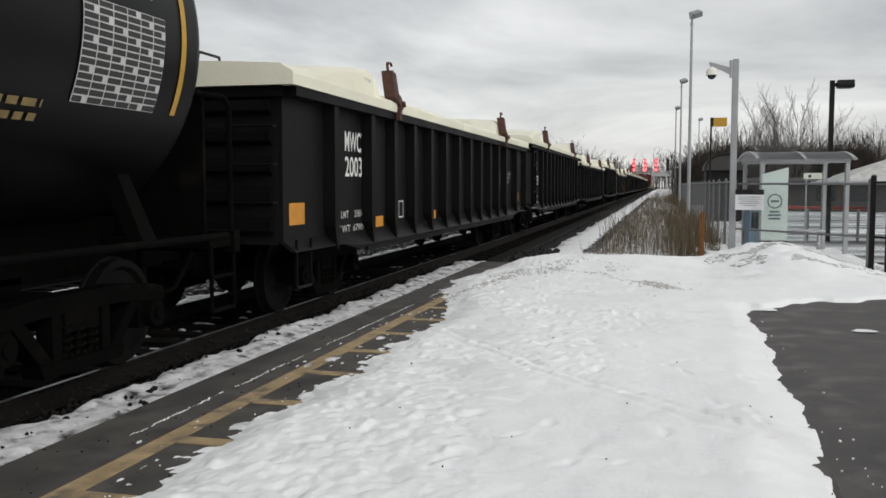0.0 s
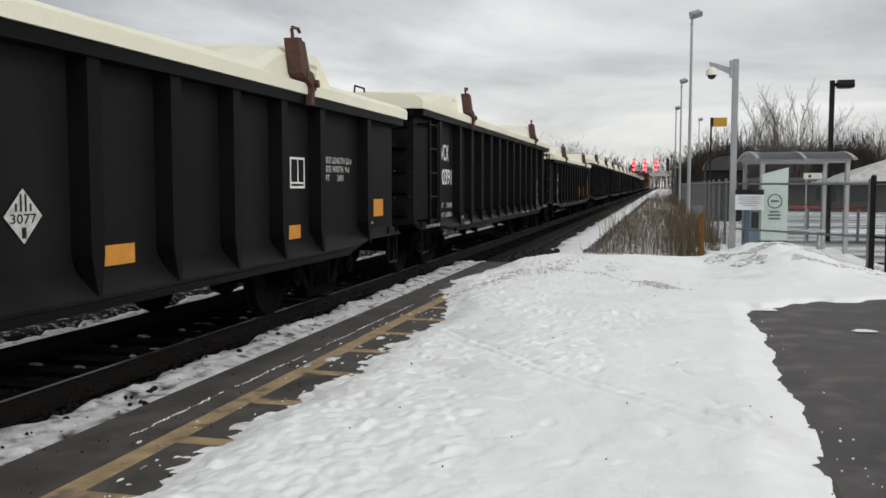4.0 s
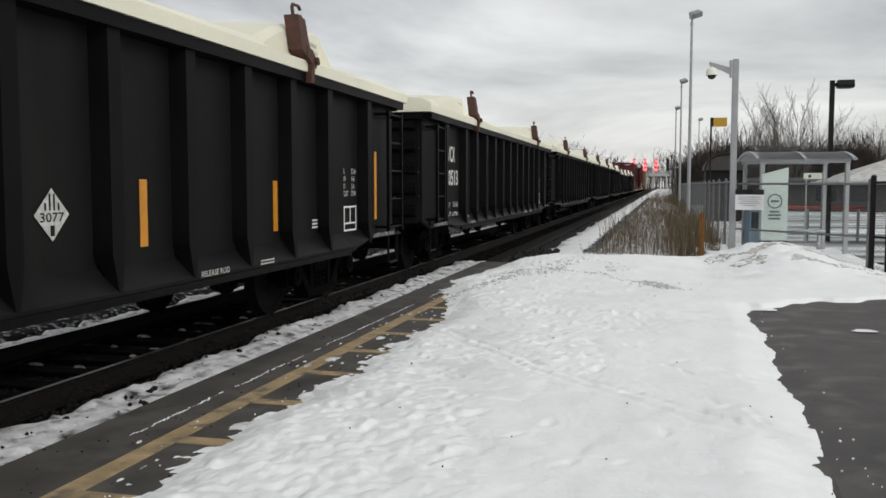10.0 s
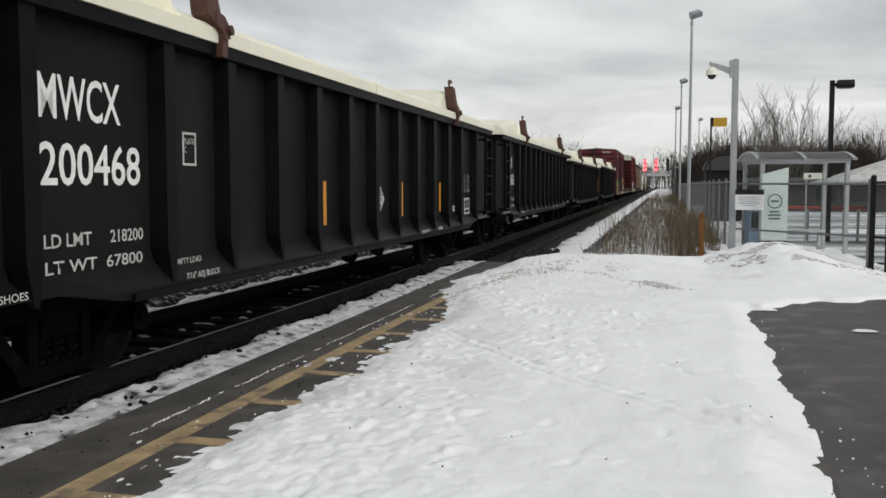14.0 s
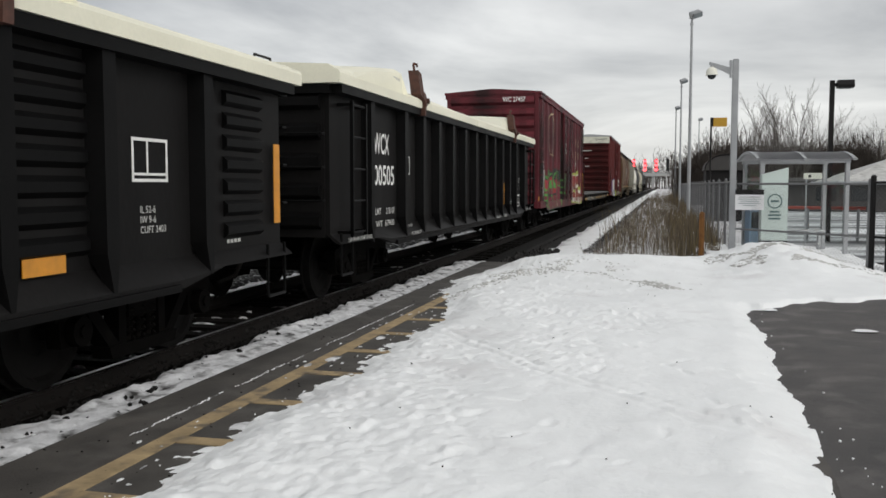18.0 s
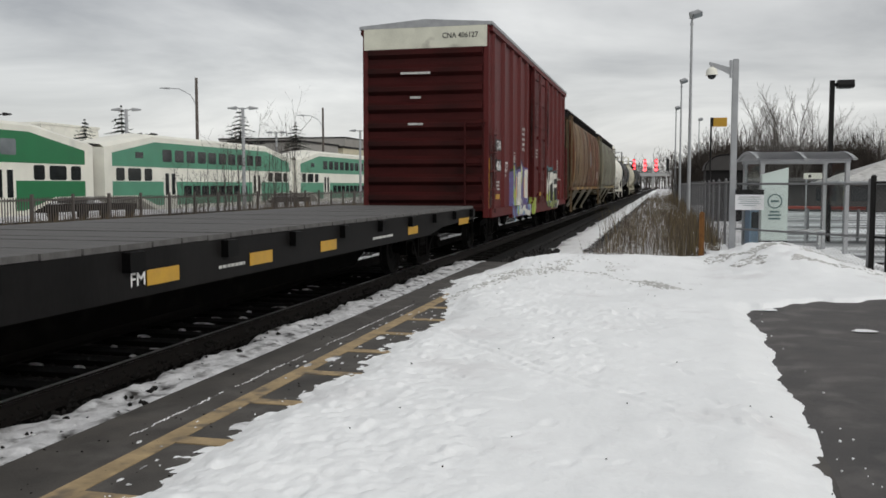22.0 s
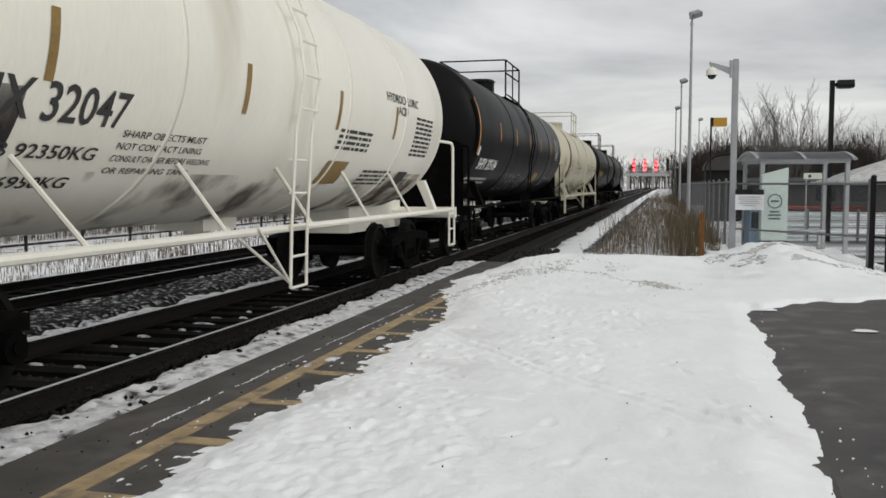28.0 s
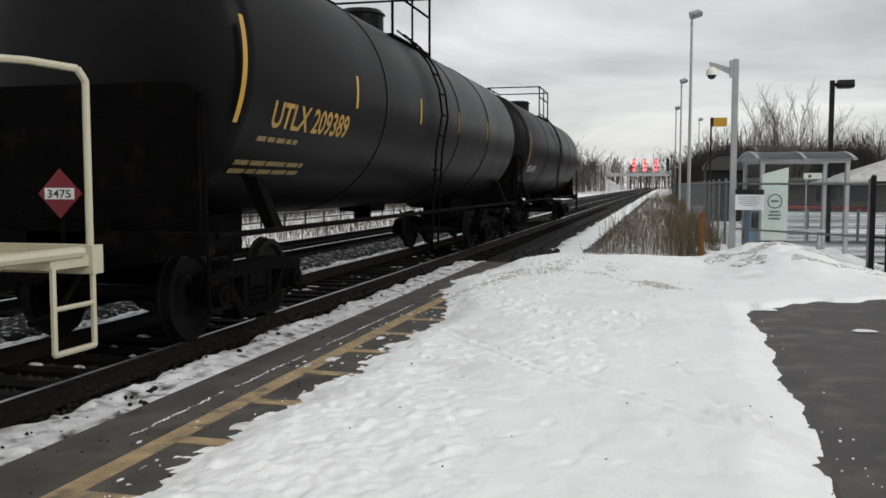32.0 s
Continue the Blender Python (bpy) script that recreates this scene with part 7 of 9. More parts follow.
# packed snow left between the rail and the platform, and along the far side of the near track
def strip(name, x0, x1, y0, y1, base, h, seed, material, ragged=0.22, label="grimy packed snow beside the rails", nx=14, dy=0.10, freq=1.0):
    ys = [y0 + (y1 - y0) * k / int((y1 - y0) / dy) for k in range(int((y1 - y0) / dy) + 1)]
    xs = [k / (nx - 1) for k in range(nx)]
    verts = []
    for y in ys:
        a = x0 + ragged * noise.noise(Vector((y * 1.1 * freq, seed, 0))) + ragged * 0.6 * noise.noise(Vector((y * 3.7 * freq, seed, 4)))
        b = x1 + ragged * 0.25 * noise.noise(Vector((y * 2.1 * freq, seed, 9)))
        for u in xs:
            x = a + (b - a) * u
            e = min(u, 1 - u) * (b - a)
            z = base - 0.05 + h * smooth(0, 0.16, e) + 0.035 * noise.noise(Vector((x * 5, y * 4, seed))) + 0.03 * noise.noise(Vector((x * 13, y * 10, seed)))
            verts.append((x, y, z))
    n = nx
    faces = [(j * n + i, j * n + i + 1, (j + 1) * n + i + 1, (j + 1) * n + i) for j in range(len(ys) - 1) for i in range(n - 1)]
    me = bpy.data.meshes.new(name)
    me.from_pydata(verts, [], faces)
    me.update()
    return tagged(share(name, me, material, smooth=True), label, "", "", "structure")


strip("snow_strip_1", -4.08, -3.23, -6, 17.5, -0.10, 0.15, 1, STRIP_SNOW, 0.24, nx=20, dy=0.07)
strip("snow_strip_2", -7.0, -6.16, 2, 60, -0.22, 0.11, 2, STRIP_SNOW, 0.34, nx=18, dy=0.08)
strip("ballast_heap", -8.35, -6.95, 2, 60, -0.25, 0.16, 14, FLECKED_BALLAST, 0.2, "dark ballast heaped between the tracks, flecked with snow")
strip("snow_strip_3", -8.6, -8.2, 2, 60, -0.22, 0.06, 3, STRIP_SNOW, 0.3)
strip("snow_strip_4", -12.6, -10.9, 2, 140, -0.40, 0.10, 4, STRIP_SNOW, 0.5, dy=0.3)
strip("snow_strip_5", -18.5, -13.2, 2, 200, -0.52, 0.16, 5, SNOW, 0.8, "clean snow beyond the tracks", 18, 0.4)
strip("snow_strip_6", -3.25, -2.05, 20.5, 330, -0.46, 0.13, 6, SNOW, 0.55, "snow bank beside the track bed", 18, 0.22, 1.1)
strip("rutted_soil", -2.35, -1.75, 18.5, 140, -0.42, 0.09, 16, FLECKED_BALLAST, 0.3, "rutted dark soil flecked with snow", 12, 0.2, 1.2)
strip("snow_strip_7", -4.3, -3.6, 17.5, 200, -0.30, 0.04, 7, STRIP_SNOW, 0.5, dy=0.2)
sheet("verge", lines((-2.6, 1.4, 16)), lines((17.2, 60, 90), (60, 320, 60)), lambda x, y: ground_z(x, y) + 0.015 + 0.02 * noise.noise(Vector((x * 2, y, 0))), VERGE, "structure", "rough verge of dark soil under thin patchy snow")


# ---- snow and stones lying in the track ----
def scatter_patches(name, spots, material, label, flat=0.03, seed=3):
    rnd = random.Random(seed)
    verts, faces = [], []
    for x, y, z, rx, ry in spots:
        i = len(verts)
        n = 9
        verts.append((x, y, z + flat))
        for ring, k in ((0.6, flat * 0.8), (1.0, 0.0)):
            for j in range(n):
                a = 2 * math.pi * j / n
                q = rnd.uniform(0.7, 1.25)
                verts.append((x + rx * ring * q * math.cos(a), y + ry * ring * q * math.sin(a), z + k))
        for j in range(n):
            b = (j + 1) % n
            faces.append((i, i + 1 + j, i + 1 + b))
            faces.append((i + 1 + j, i + 1 + n + j, i + 1 + n + b, i + 1 + b))
    me = bpy.data.meshes.new(name)
    me.from_pydata(verts, [], faces)
    me.update()
    return tagged(share(name, me, material, smooth=True), label, "", "", "stuff")


rnd = random.Random(77)
spots = []
for k in range(120):
    y = -2.735 + 0.53 * k
    for j in range(rnd.choice((1, 2, 2, 4))):
        spots.append((TRACK_X + rnd.uniform(-0.62, 0.58), y + rnd.uniform(-0.12, 0.12), -0.212, rnd.uniform(0.03, 0.11) * rnd.choice((1, 1, 1.6)), rnd.uniform(0.006, 0.018)))
    if rnd.random() < 0.5:
        spots.append((-9.3 + rnd.uniform(-0.6, 0.6), y, -0.215, rnd.uniform(0.1, 0.3), rnd.uniform(0.04, 0.09)))
scatter_patches("track_snow", spots, STRIP_SNOW, "small patches of snow between the sleepers")


def scatter_stones(name, zones, material, label, seed):
    rnd = random.Random(seed)
    verts, faces = [], []
    for x0, x1, y0, y1, z, n, s0, s1 in zones:
        for k in range(n):
            y = y0 + (y1 - y0) * rnd.random() ** 1.7
            x = rnd.uniform(x0, x1)
            s = rnd.uniform(s0, s1)
            i = len(verts)
            j = lambda: rnd.uniform(0.6, 1.2) * s
            verts += [(x + j(), y, z), (x, y + j(), z + 0.2 * s), (x - j(), y, z), (x, y - j(), z - 0.1 * s), (x + rnd.uniform(-0.4, 0.4) * s, y + rnd.uniform(-0.4, 0.4) * s, z + j() * 0.8), (x, y, z - s)]
            for a, b in ((0, 1), (1, 2), (2, 3), (3, 0)):
                faces += [(i + a, i + b, i + 4), (i + b, i + a, i + 5)]
    me = bpy.data.meshes.new(name)
    me.from_pydata(verts, [], faces)
    me.update()
    return tagged(share(name, me, material), label, "", "", "stuff")


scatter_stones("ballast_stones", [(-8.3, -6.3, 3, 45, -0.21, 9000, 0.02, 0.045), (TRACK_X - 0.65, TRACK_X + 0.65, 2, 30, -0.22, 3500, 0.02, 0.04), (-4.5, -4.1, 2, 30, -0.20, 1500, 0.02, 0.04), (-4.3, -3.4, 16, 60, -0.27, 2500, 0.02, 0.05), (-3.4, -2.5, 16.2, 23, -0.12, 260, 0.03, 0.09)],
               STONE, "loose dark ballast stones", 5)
scatter_stones("ice_rubble", [(-3.95, -3.35, 2, 16, -0.02, 90, 0.008, 0.028), (-2.5, -2.25, 3, 14, 0.108, 26, 0.004, 0.010), (0.85, 1.1, 3, 12, 0.128, 45, 0.004, 0.011)], SNOW, "crumbs of ice and snow", 6)
scatter_stones("grit", [(-4.25, -3.4, 2, 16, -0.012, 420, 0.005, 0.022), (-4.45, -4.05, 2, 17, -0.05, 700, 0.010, 0.03), (-3.5, -3.34, 2, 16, -0.02, 160, 0.01, 0.03), (-4.0, -3.5, 5, 14, 0.0, 26, 0.015, 0.035), (-3.3, -2.3, 3, 14, 0.10, 160, 0.004, 0.012)], BALLAST, "dark grit and clods on the snow", 8)
spots = []
ARC = [(-2.54, 10.6), (-2.4, 12.0), (-2.15, 13.1), (-1.5, 14.0), (-0.6, 13.4), (-0.1, 12.3), (0.28, 11.8)]
for k in range(1700):
    u = rnd.random() * 5.999
    i, f = int(u), u - int(u)
    x = ARC[i][0] + (ARC[i + 1][0] - ARC[i][0]) * f + rnd.gauss(0, 0.10)
    y = ARC[i][1] + (ARC[i + 1][1] - ARC[i][1]) * f + abs(rnd.gauss(0, 0.55)) * (1 if i < 4 else 0.3)
    if noise.noise(Vector((x * 1.3, y * 0.9, 21))) > -0.15 and x > snow_edge(y) + 0.05:
        spots.append((x, y, snow_z(x, y) - 0.012, rnd.uniform(0.006, 0.034), rnd.uniform(0.006, 0.03)))
for k in range(2800):
    x, y = rnd.gauss(2.1, 0.7), rnd.uniform(14.6, 17.0)
    if noise.noise(Vector((x * 1.8, y * 1.2, 23))) > 0.0 and 0.7 < x < 3.6:
        spots.append((x, y, snow_z(x, y) - 0.010, rnd.uniform(0.008, 0.045), rnd.uniform(0.008, 0.035)))
scatter_patches("ploughed_grit", spots, GRIT_SNOW, "gritty grey clods thrown up by the plough", 0.022, 12)
spots = []
for k in range(26):
    x, y = rnd.uniform(-2.2, 0.8), rnd.uniform(3, 15)
    spots.append((x, y, snow_z(x, y), rnd.uniform(0.004, 0.009), rnd.uniform(0.004, 0.009)))
scatter_patches("dark_specks", spots, BALLAST, "dark specks of grit on the snow", 0.008, 13)

# thin ice left along the joint of the platform edge, and a frozen puddle
spots = []
for k in range(460):
    y = 3.0 + 0.0245 * k
    g = noise.noise(Vector((y * 0.9, 2, 6))) + 0.5 * noise.noise(Vector((y * 3.1, 2, 8)))
    if g > -0.10 and rnd.random() < 0.85:
        wide = 0.002 + 0.009 * max(0, g) * rnd.random() + (0.03 * rnd.random() if y < 4.4 else 0)
        spots.append((-2.945 + 0.008 * (y - 4) + 0.018 * noise.noise(Vector((y * 2.3, 5, 0))) + rnd.uniform(-0.012, 0.012), y, 0.1, wide, rnd.uniform(0.014, 0.026)))
for k in range(60):
    y = rnd.uniform(3.2, 11)
    spots.append((rnd.choice((-2.70, -2.3, -2.5)) + rnd.uniform(-0.15, 0.15), y, 0.104, rnd.uniform(0.004, 0.02), rnd.uniform(0.008, 0.04)))
for x, y, a, b in ((-2.40, 4.78, 0.075, 0.10), (-2.62, 6.85, 0.05, 0.12), (-2.55, 7.9, 0.05, 0.10), (-2.72, 6.55, 0.03, 0.09)):
    spots.append((x, y, 0.105, a, b))
scatter_patches("edge_ice", spots, STRIP_SNOW, "broken line of ice along the platform joint", 0.006, 9)
scatter_patches("puddle_ice", [(1.93, 9.25, 0.132, 0.13, 0.09), (1.20, 10.6, 0.132, 0.10, 0.12), (2.4, 9.9, 0.132, 0.16, 0.06)], SNOW, "flat grey ice on the asphalt", 0.006, 10)

sheet("car_park", lines((3.6, 40, 40)), lines((21, 60, 40)), lambda x, y: ground_z(x, y) + 0.05 + 0.02 * noise.noise(Vector((x * 0.4, y * 0.4, 3))), LOT, "structure", "car park of wet asphalt under rutted snow")
# ---- along the platform: fences, lamps, shelter ----
PSI = 13.83


FENCE_STEEL = mat("weathered_fence_steel", (0.15, 0.152, 0.155), 0.55, var=0.25, scale=5)


def chain_link(a, b, z0, z1, parent, step=0.075, r=0.0024):
    """Woven wire between two posts, as crossing diagonals."""
    a, b = Vector(a), Vector(b)
    along = (b - a)
    L = along.length
    along.normalize()
    h = z1 - z0
    bm = bmesh.new()
    k = -h
    while k < L:
        for s in (0, 1):
            p0, p1 = (k, 0.0), (k + h, h)
            if p0[0] < 0:
                p0 = (0.0, -k)
            if p1[0] > L:
                p1 = (L, L - k)
            if p1[0] - p0[0] > 0.02:
                q0, q1 = (p0[0], p0[1] if not s else h - p0[1]), (p1[0], p1[1] if not s else h - p1[1])
                u, v = a + along * q0[0], a + along * q1[0]
                rod(bm, (u.x, u.y, z0 + q0[1]), (v.x, v.y, z0 + q1[1]), r, 3)
        k += step
    return tagged(part("wire_mesh", bm, FENCE_STEEL, parent), kind="stuff")


def fence_run(points, z0, top, label, group, mesh_to=99, post_r=0.03, cap=0.06, mid=None, step=0.075, dark=FENCE_STEEL, wire=0.002):
    ob = thing("chain_link_fence", pose(points[0][0], points[0][1], 0), label, "fence", group)
    ob.matrix_world = Matrix.Identity(4)
    for k, (x, y) in enumerate(points):
        bm = bmesh.new()
        rod(bm, (x, y, z0 - 0.1), (x, y, top + cap), post_r, 8)
        rod(bm, (x, y, top + cap), (x, y, top + cap + 0.03), post_r * 1.15, 8, post_r * 0.4)
        part("post", bm, dark, ob)
    for k, (p, q) in enumerate(zip(points, points[1:])):
        bm = bmesh.new()
        rod(bm, (*p, top), (*q, top), 0.024, 6)
        part("top_rail", bm, dark, ob)
        if mid:
            bm = bmesh.new()
            rod(bm, (*p, mid), (*q, mid), 0.022, 6)
            part("middle_rail", bm, dark, ob)
        if k < mesh_to:
            chain_link(p, q, z0, top, ob, step, wire)
    return ob


fence_run([(1.41, 18.9 + 2.6 * k) for k in range(34)], -0.25, 1.60, "grey chain-link fence along the reeds", "station fences", step=0.13, wire=0.0015)
fence_run([(1.41, 18.8), (3.40, 16.36)], 0.15, 1.56, "grey chain-link fence panel with middle rail", "station fences", mid=0.66, wire=0.0017)
fence_run([(3.45, 16.33), (3.66, 16.15), (5.6, 15.7), (7.6, 15.2)], 0.1, 1.58, "dark chain-link fence with stout posts", "station fences", post_r=0.045, cap=0.1, mid=0.66, dark=DARK_POLE)

# camera mast
mast = thing("camera_mast", pose(1.36, 18.7, 0.0), "grey steel mast with a domed security camera", "mast")
bm = bmesh.new()
box(bm, -0.06, 0.06, -0.06, 0.06, 0, 4.02)
bmesh.ops.bevel(bm, geom=bm.edges[:], offset=0.012, segments=2, affect="EDGES")
part("pole", bm, GREY_POLE, mast)
bm = bmesh.new()
quad_box(bm, [(-0.075, -0.03, 3.66), (-0.11, -0.03, 3.66), (-0.11, 0.03, 3.66), (-0.075, 0.03, 3.66), (-0.075, -0.03, 4.0), (-0.12, -0.03, 4.0), (-0.12, 0.03, 4.0), (-0.075, 0.03, 4.0)])
quad_box(bm, [(-0.5, -0.025, 3.93), (-0.1, -0.025, 3.72), (-0.1, 0.025, 3.72), (-0.5, 0.025, 3.93), (-0.5, -0.025, 3.98), (-0.1, -0.025, 3.86), (-0.1, 0.025, 3.86), (-0.5, 0.025, 3.98)])
rod(bm, (-0.45, 0, 3.95), (-0.45, 0, 3.86), 0.03, 8)
part("arm", fixed(bm), GREY_POLE, mast)
bm = bmesh.new()
rod(bm, (-0.45, 0, 3.72), (-0.45, 0, 3.83), 0.12, 18, 0.10)
rod(bm, (-0.45, 0, 3.83), (-0.45, 0, 3.88), 0.10, 18, 0.04)
part("housing", bm, COACH_WHITE, mast, "white camera housing")
bm = bmesh.new()
bmesh.ops.create_uvsphere(bm, u_segments=16, v_segments=8, radius=0.085)
bmesh.ops.translate(bm, verts=bm.verts, vec=(-0.45, 0, 3.72))
part("dome", bm, DARK_GLASS, mast, "smoked glass dome", smooth=True)


def floodlight_pole(x, y, h, head=1):
    ob = thing("lamp_post", pose(x, y, -0.3), "tall slim grey lamp post with box floodlight", "lamp post", "platform lamp posts")
    bm = bmesh.new()
    rod(bm, (0, 0, 0), (0, 0, h), 0.085, 10, 0.05)
    part("pole", bm, GREY_POLE, ob)
    bm = bmesh.new()
    rod(bm, (0, 0, h - 0.3), (0, 0, h - 0.22), 0.075, 8)
    rod(bm, (-0.12, 0, h), (0.18, 0, h), 0.03, 6)
    part("bracket", bm, GREY_POLE, ob)
    for k in range(head):
        bm = bmesh.new()
        box(bm, -0.24, 0.24, -0.2, 0.2, -0.12, 0.12)
        bmesh.ops.bevel(bm, geom=bm.edges[:], offset=0.03, segments=2, affect="EDGES")
        lamp = share("lamp_head", bm_mesh("lamp_head", bm), GALV, ob, at=pose(0.16, 0, h + 0.17, 25, -18, 20))
        bm = bmesh.new()
        box(bm, -0.2, 0.2, -0.215, -0.205, -0.09, 0.09)
        part("lens", bm, PALE_GLASS, lamp)
    return ob


floodlight_pole(1.13, 41.5, 9.2)
floodlight_pole(1.20, 67.5, 9.2)
floodlight_pole(1.16, 92.0, 9.3)
floodlight_pole(4.05, 110, 9.4)

black = thing("car_park_lamp", pose(4.82, 28.6, -0.58), "black square lamp post with flat shoebox head", "lamp post")
bm = bmesh.new()
box(bm, -0.065, 0.065, -0.065, 0.065, 0, 5.2)
part("pole", bm, DARK_POLE, black)
bm = bmesh.new()
box(bm, 0.075, 0.2, -0.04, 0.04, 5.02, 5.12)
part("arm", bm, DARK_POLE, black)
bm = bmesh.new()
prism_x(bm, [(-0.2, 4.98), (0.2, 4.98), (0.22, 5.06), (0.16, 5.2), (-0.16, 5.2), (-0.22, 5.06)], 0.14, 0.58)
head = part("lamp_head", fixed(bm), DARK_POLE, black)
bm = bmesh.new()
box(bm, 0.2, 0.52, -0.15, 0.15, 4.965, 4.978)
part("lens", bm, PALE_GLASS, head)

# yellow platform sign
sign = thing("platform_sign", pose(1.77, 36.0, -0.42), "yellow platform sign on a thin dark post", "sign")
bm = bmesh.new()
rod(bm, (0, 0, 0), (0, 0, 4.55), 0.035, 8)
part("post", bm, DARK_POLE, sign)
bm = bmesh.new()
box(bm, 0.02, 0.58, -0.02, 0.02, 4.2, 4.54)
board = part("board", bm, YELLOW, sign, "yellow panel with a dark numeral")
bm = bmesh.new()
box(bm, 0.02, 0.08, -0.028, -0.021, 4.2, 4.54)
part("border", bm, DARK_POLE, board)

# waiting shelter
shelter = thing("waiting_shelter", pose(2.86, 19.9, 0.1, 0, 0, PSI - 3), "glazed waiting shelter with frosted barrel roof", "shelter")
W2, DP = 0.88, 1.25
for x in (-W2 + 0.02, W2):
    for y in (0.0, DP):
        bm = bmesh.new()
        box(bm, x - 0.04, x + 0.04, y - 0.04, y + 0.04, 0, 1.95)
        part("post", bm, GREY_POLE, shelter)
for y in (0.0, DP):
    bm = bmesh.new()
    box(bm, -W2 - 0.05, W2 + 0.05, y - 0.045, y + 0.045, 1.9, 1.98)
    part("beam", bm, GREY_POLE, shelter)
bm = bmesh.new()
arc = [(-0.12 + (DP + 0.24) * k / 8, 1.99 + 0.26 * math.sin(math.pi * (0.12 + 0.76 * k / 8)) - 0.1) for k in range(9)]
sweep(bm, [[(x, y, z) for y, z in arc] + [(x, y, z - 0.02) for y, z in arc[::-1]] for x in (-W2 - 0.12, W2 + 0.16)])
part("roof_sheet", fixed(bm), ROOF_PLASTIC, shelter, "frosted grey barrel roof sheet", smooth=False)
for x in (-W2 - 0.1, -0.02, W2 + 0.1):
    bm = bmesh.new()
    sweep(bm, [[(xx, y, z + 0.012) for y, z in arc] + [(xx, y, z - 0.035) for y, z in arc[::-1]] for xx in (x - 0.035, x + 0.035)])
    part("roof_rib", fixed(bm), GREY_POLE, shelter)
for x0, x1, y in ((-W2 + 0.07, -0.01, DP), (0.01, W2 - 0.05, DP)):
    bm = bmesh.new()
    box(bm, x0, x1, y - 0.005, y + 0.005, 0.18, 1.88)
    part("glass_pane", bm, SHELTER_GLASS, shelter).visible_shadow = False
for x in (-W2, W2):
    bm = bmesh.new()
    box(bm, x - 0.005, x + 0.005, 0.05, DP - 0.05, 0.18, 1.88)
    part("glass_pane", bm, SHELTER_GLASS, shelter).visible_shadow = False
bm = bmesh.new()
box(bm, -W2 + 0.1, W2 - 0.1, DP - 0.42, DP - 0.06, 0.42, 0.46)
for x in (-0.7, 0.7):
    box(bm, x - 0.03, x + 0.03, DP - 0.3, DP - 0.2, 0.0, 0.42)
part("bench", bm, GREY_POLE, shelter)

# map totem beside the shelter
totem = thing("map_totem", pose(2.20, 19.2, 0.05, 0, 0, PSI - 3), "pale green map totem with a round mark", "totem")
PALE = mat("pale_mint_panel", (0.52, 0.60, 0.57), 0.35, var=0.06, bump=0.0)
TEAL = mat("dark_teal_print", (0.07, 0.13, 0.13), 0.5, var=0.1, bump=0.0)
bm = bmesh.new()
prism_y(bm, [(-0.26, 0.36), (0.26, 0.36), (0.26, 1.84), (-0.26, 1.70)], -0.05, 0.05)
part("panel", bm, PALE, totem)
bm = bmesh.new()
box(bm, -0.26, 0.26, -0.06, 0.06, 0.0, 0.357)
part("plinth", bm, DARK_POLE, totem)
bm = bmesh.new()
n = 28
for r0, r1 in ((0.125, 0.15),):
    for k in range(n):
        a, b = 2 * math.pi * k / n, 2 * math.pi * (k + 1) / n
        vs = [bm.verts.new((r * math.cos(t), -0.056, 1.16 + r * math.sin(t))) for r, t in ((r0, a), (r1, a), (r1, b), (r0, b))]
        bm.faces.new(vs)
part("ring_mark", bm, TEAL, totem)
bm = bmesh.new()
box(bm, -0.08, 0.08, -0.056, -0.052, 1.14, 1.18)
for z, w in ((0.93, 0.1), (0.86, 0.13), (0.79, 0.12)):
    box(bm, -w, w, -0.056, -0.052, z, z + 0.035)
part("printed_text", bm, TEAL, totem)

notice = thing("notice_board", pose(1.66, 18.45, 1.05, 0, 0, PSI - 10), "white notice with a black heading on the fence", "notice")
bm = bmesh.new()
box(bm, -0.27, 0.27, -0.01, 0.01, 0.0, 0.30)
part("sheet", bm, mat("white_notice_sheet", (0.78, 0.78, 0.80), 0.5, var=0.05, bump=0.0), notice)
bm = bmesh.new()
box(bm, -0.27, 0.27, -0.014, -0.0105, 0.30, 0.40)
box(bm, -0.27, 0.27, -0.0105, 0.0105, 0.301, 0.40)
part("heading", bm, DARK_POLE, notice)
bm = bmesh.new()
for z, w in ((0.245, 0.2), (0.205, 0.22), (0.165, 0.18), (0.125, 0.21), (0.085, 0.12)):
    box(bm, -w, w, -0.014, -0.0105, z, z + 0.010)
part("printed_text", bm, TEAL, notice)

BLUE_BOX = mat("faded_blue_paint", (0.13, 0.20, 0.28), 0.5, var=0.15, scale=4)
ticket = thing("newspaper_box", pose(1.98, 20.6, 0.0, 0, 0, PSI), "faded blue newspaper box behind the fence", "newspaper box")
bm = bmesh.new()
box(bm, -0.17, 0.17, -0.15, 0.15, 0.25, 1.05)
part("cabinet", bm, BLUE_BOX, ticket)
bm = bmesh.new()
box(bm, -0.13, 0.13, -0.156, -0.151, 0.6, 0.95)
part("window", bm, DARK_GLASS, ticket)
bm = bmesh.new()
rod(bm, (0, 0, 0), (0, 0, 0.25), 0.05, 8)
part("pedestal", bm, DARK_POLE, ticket)

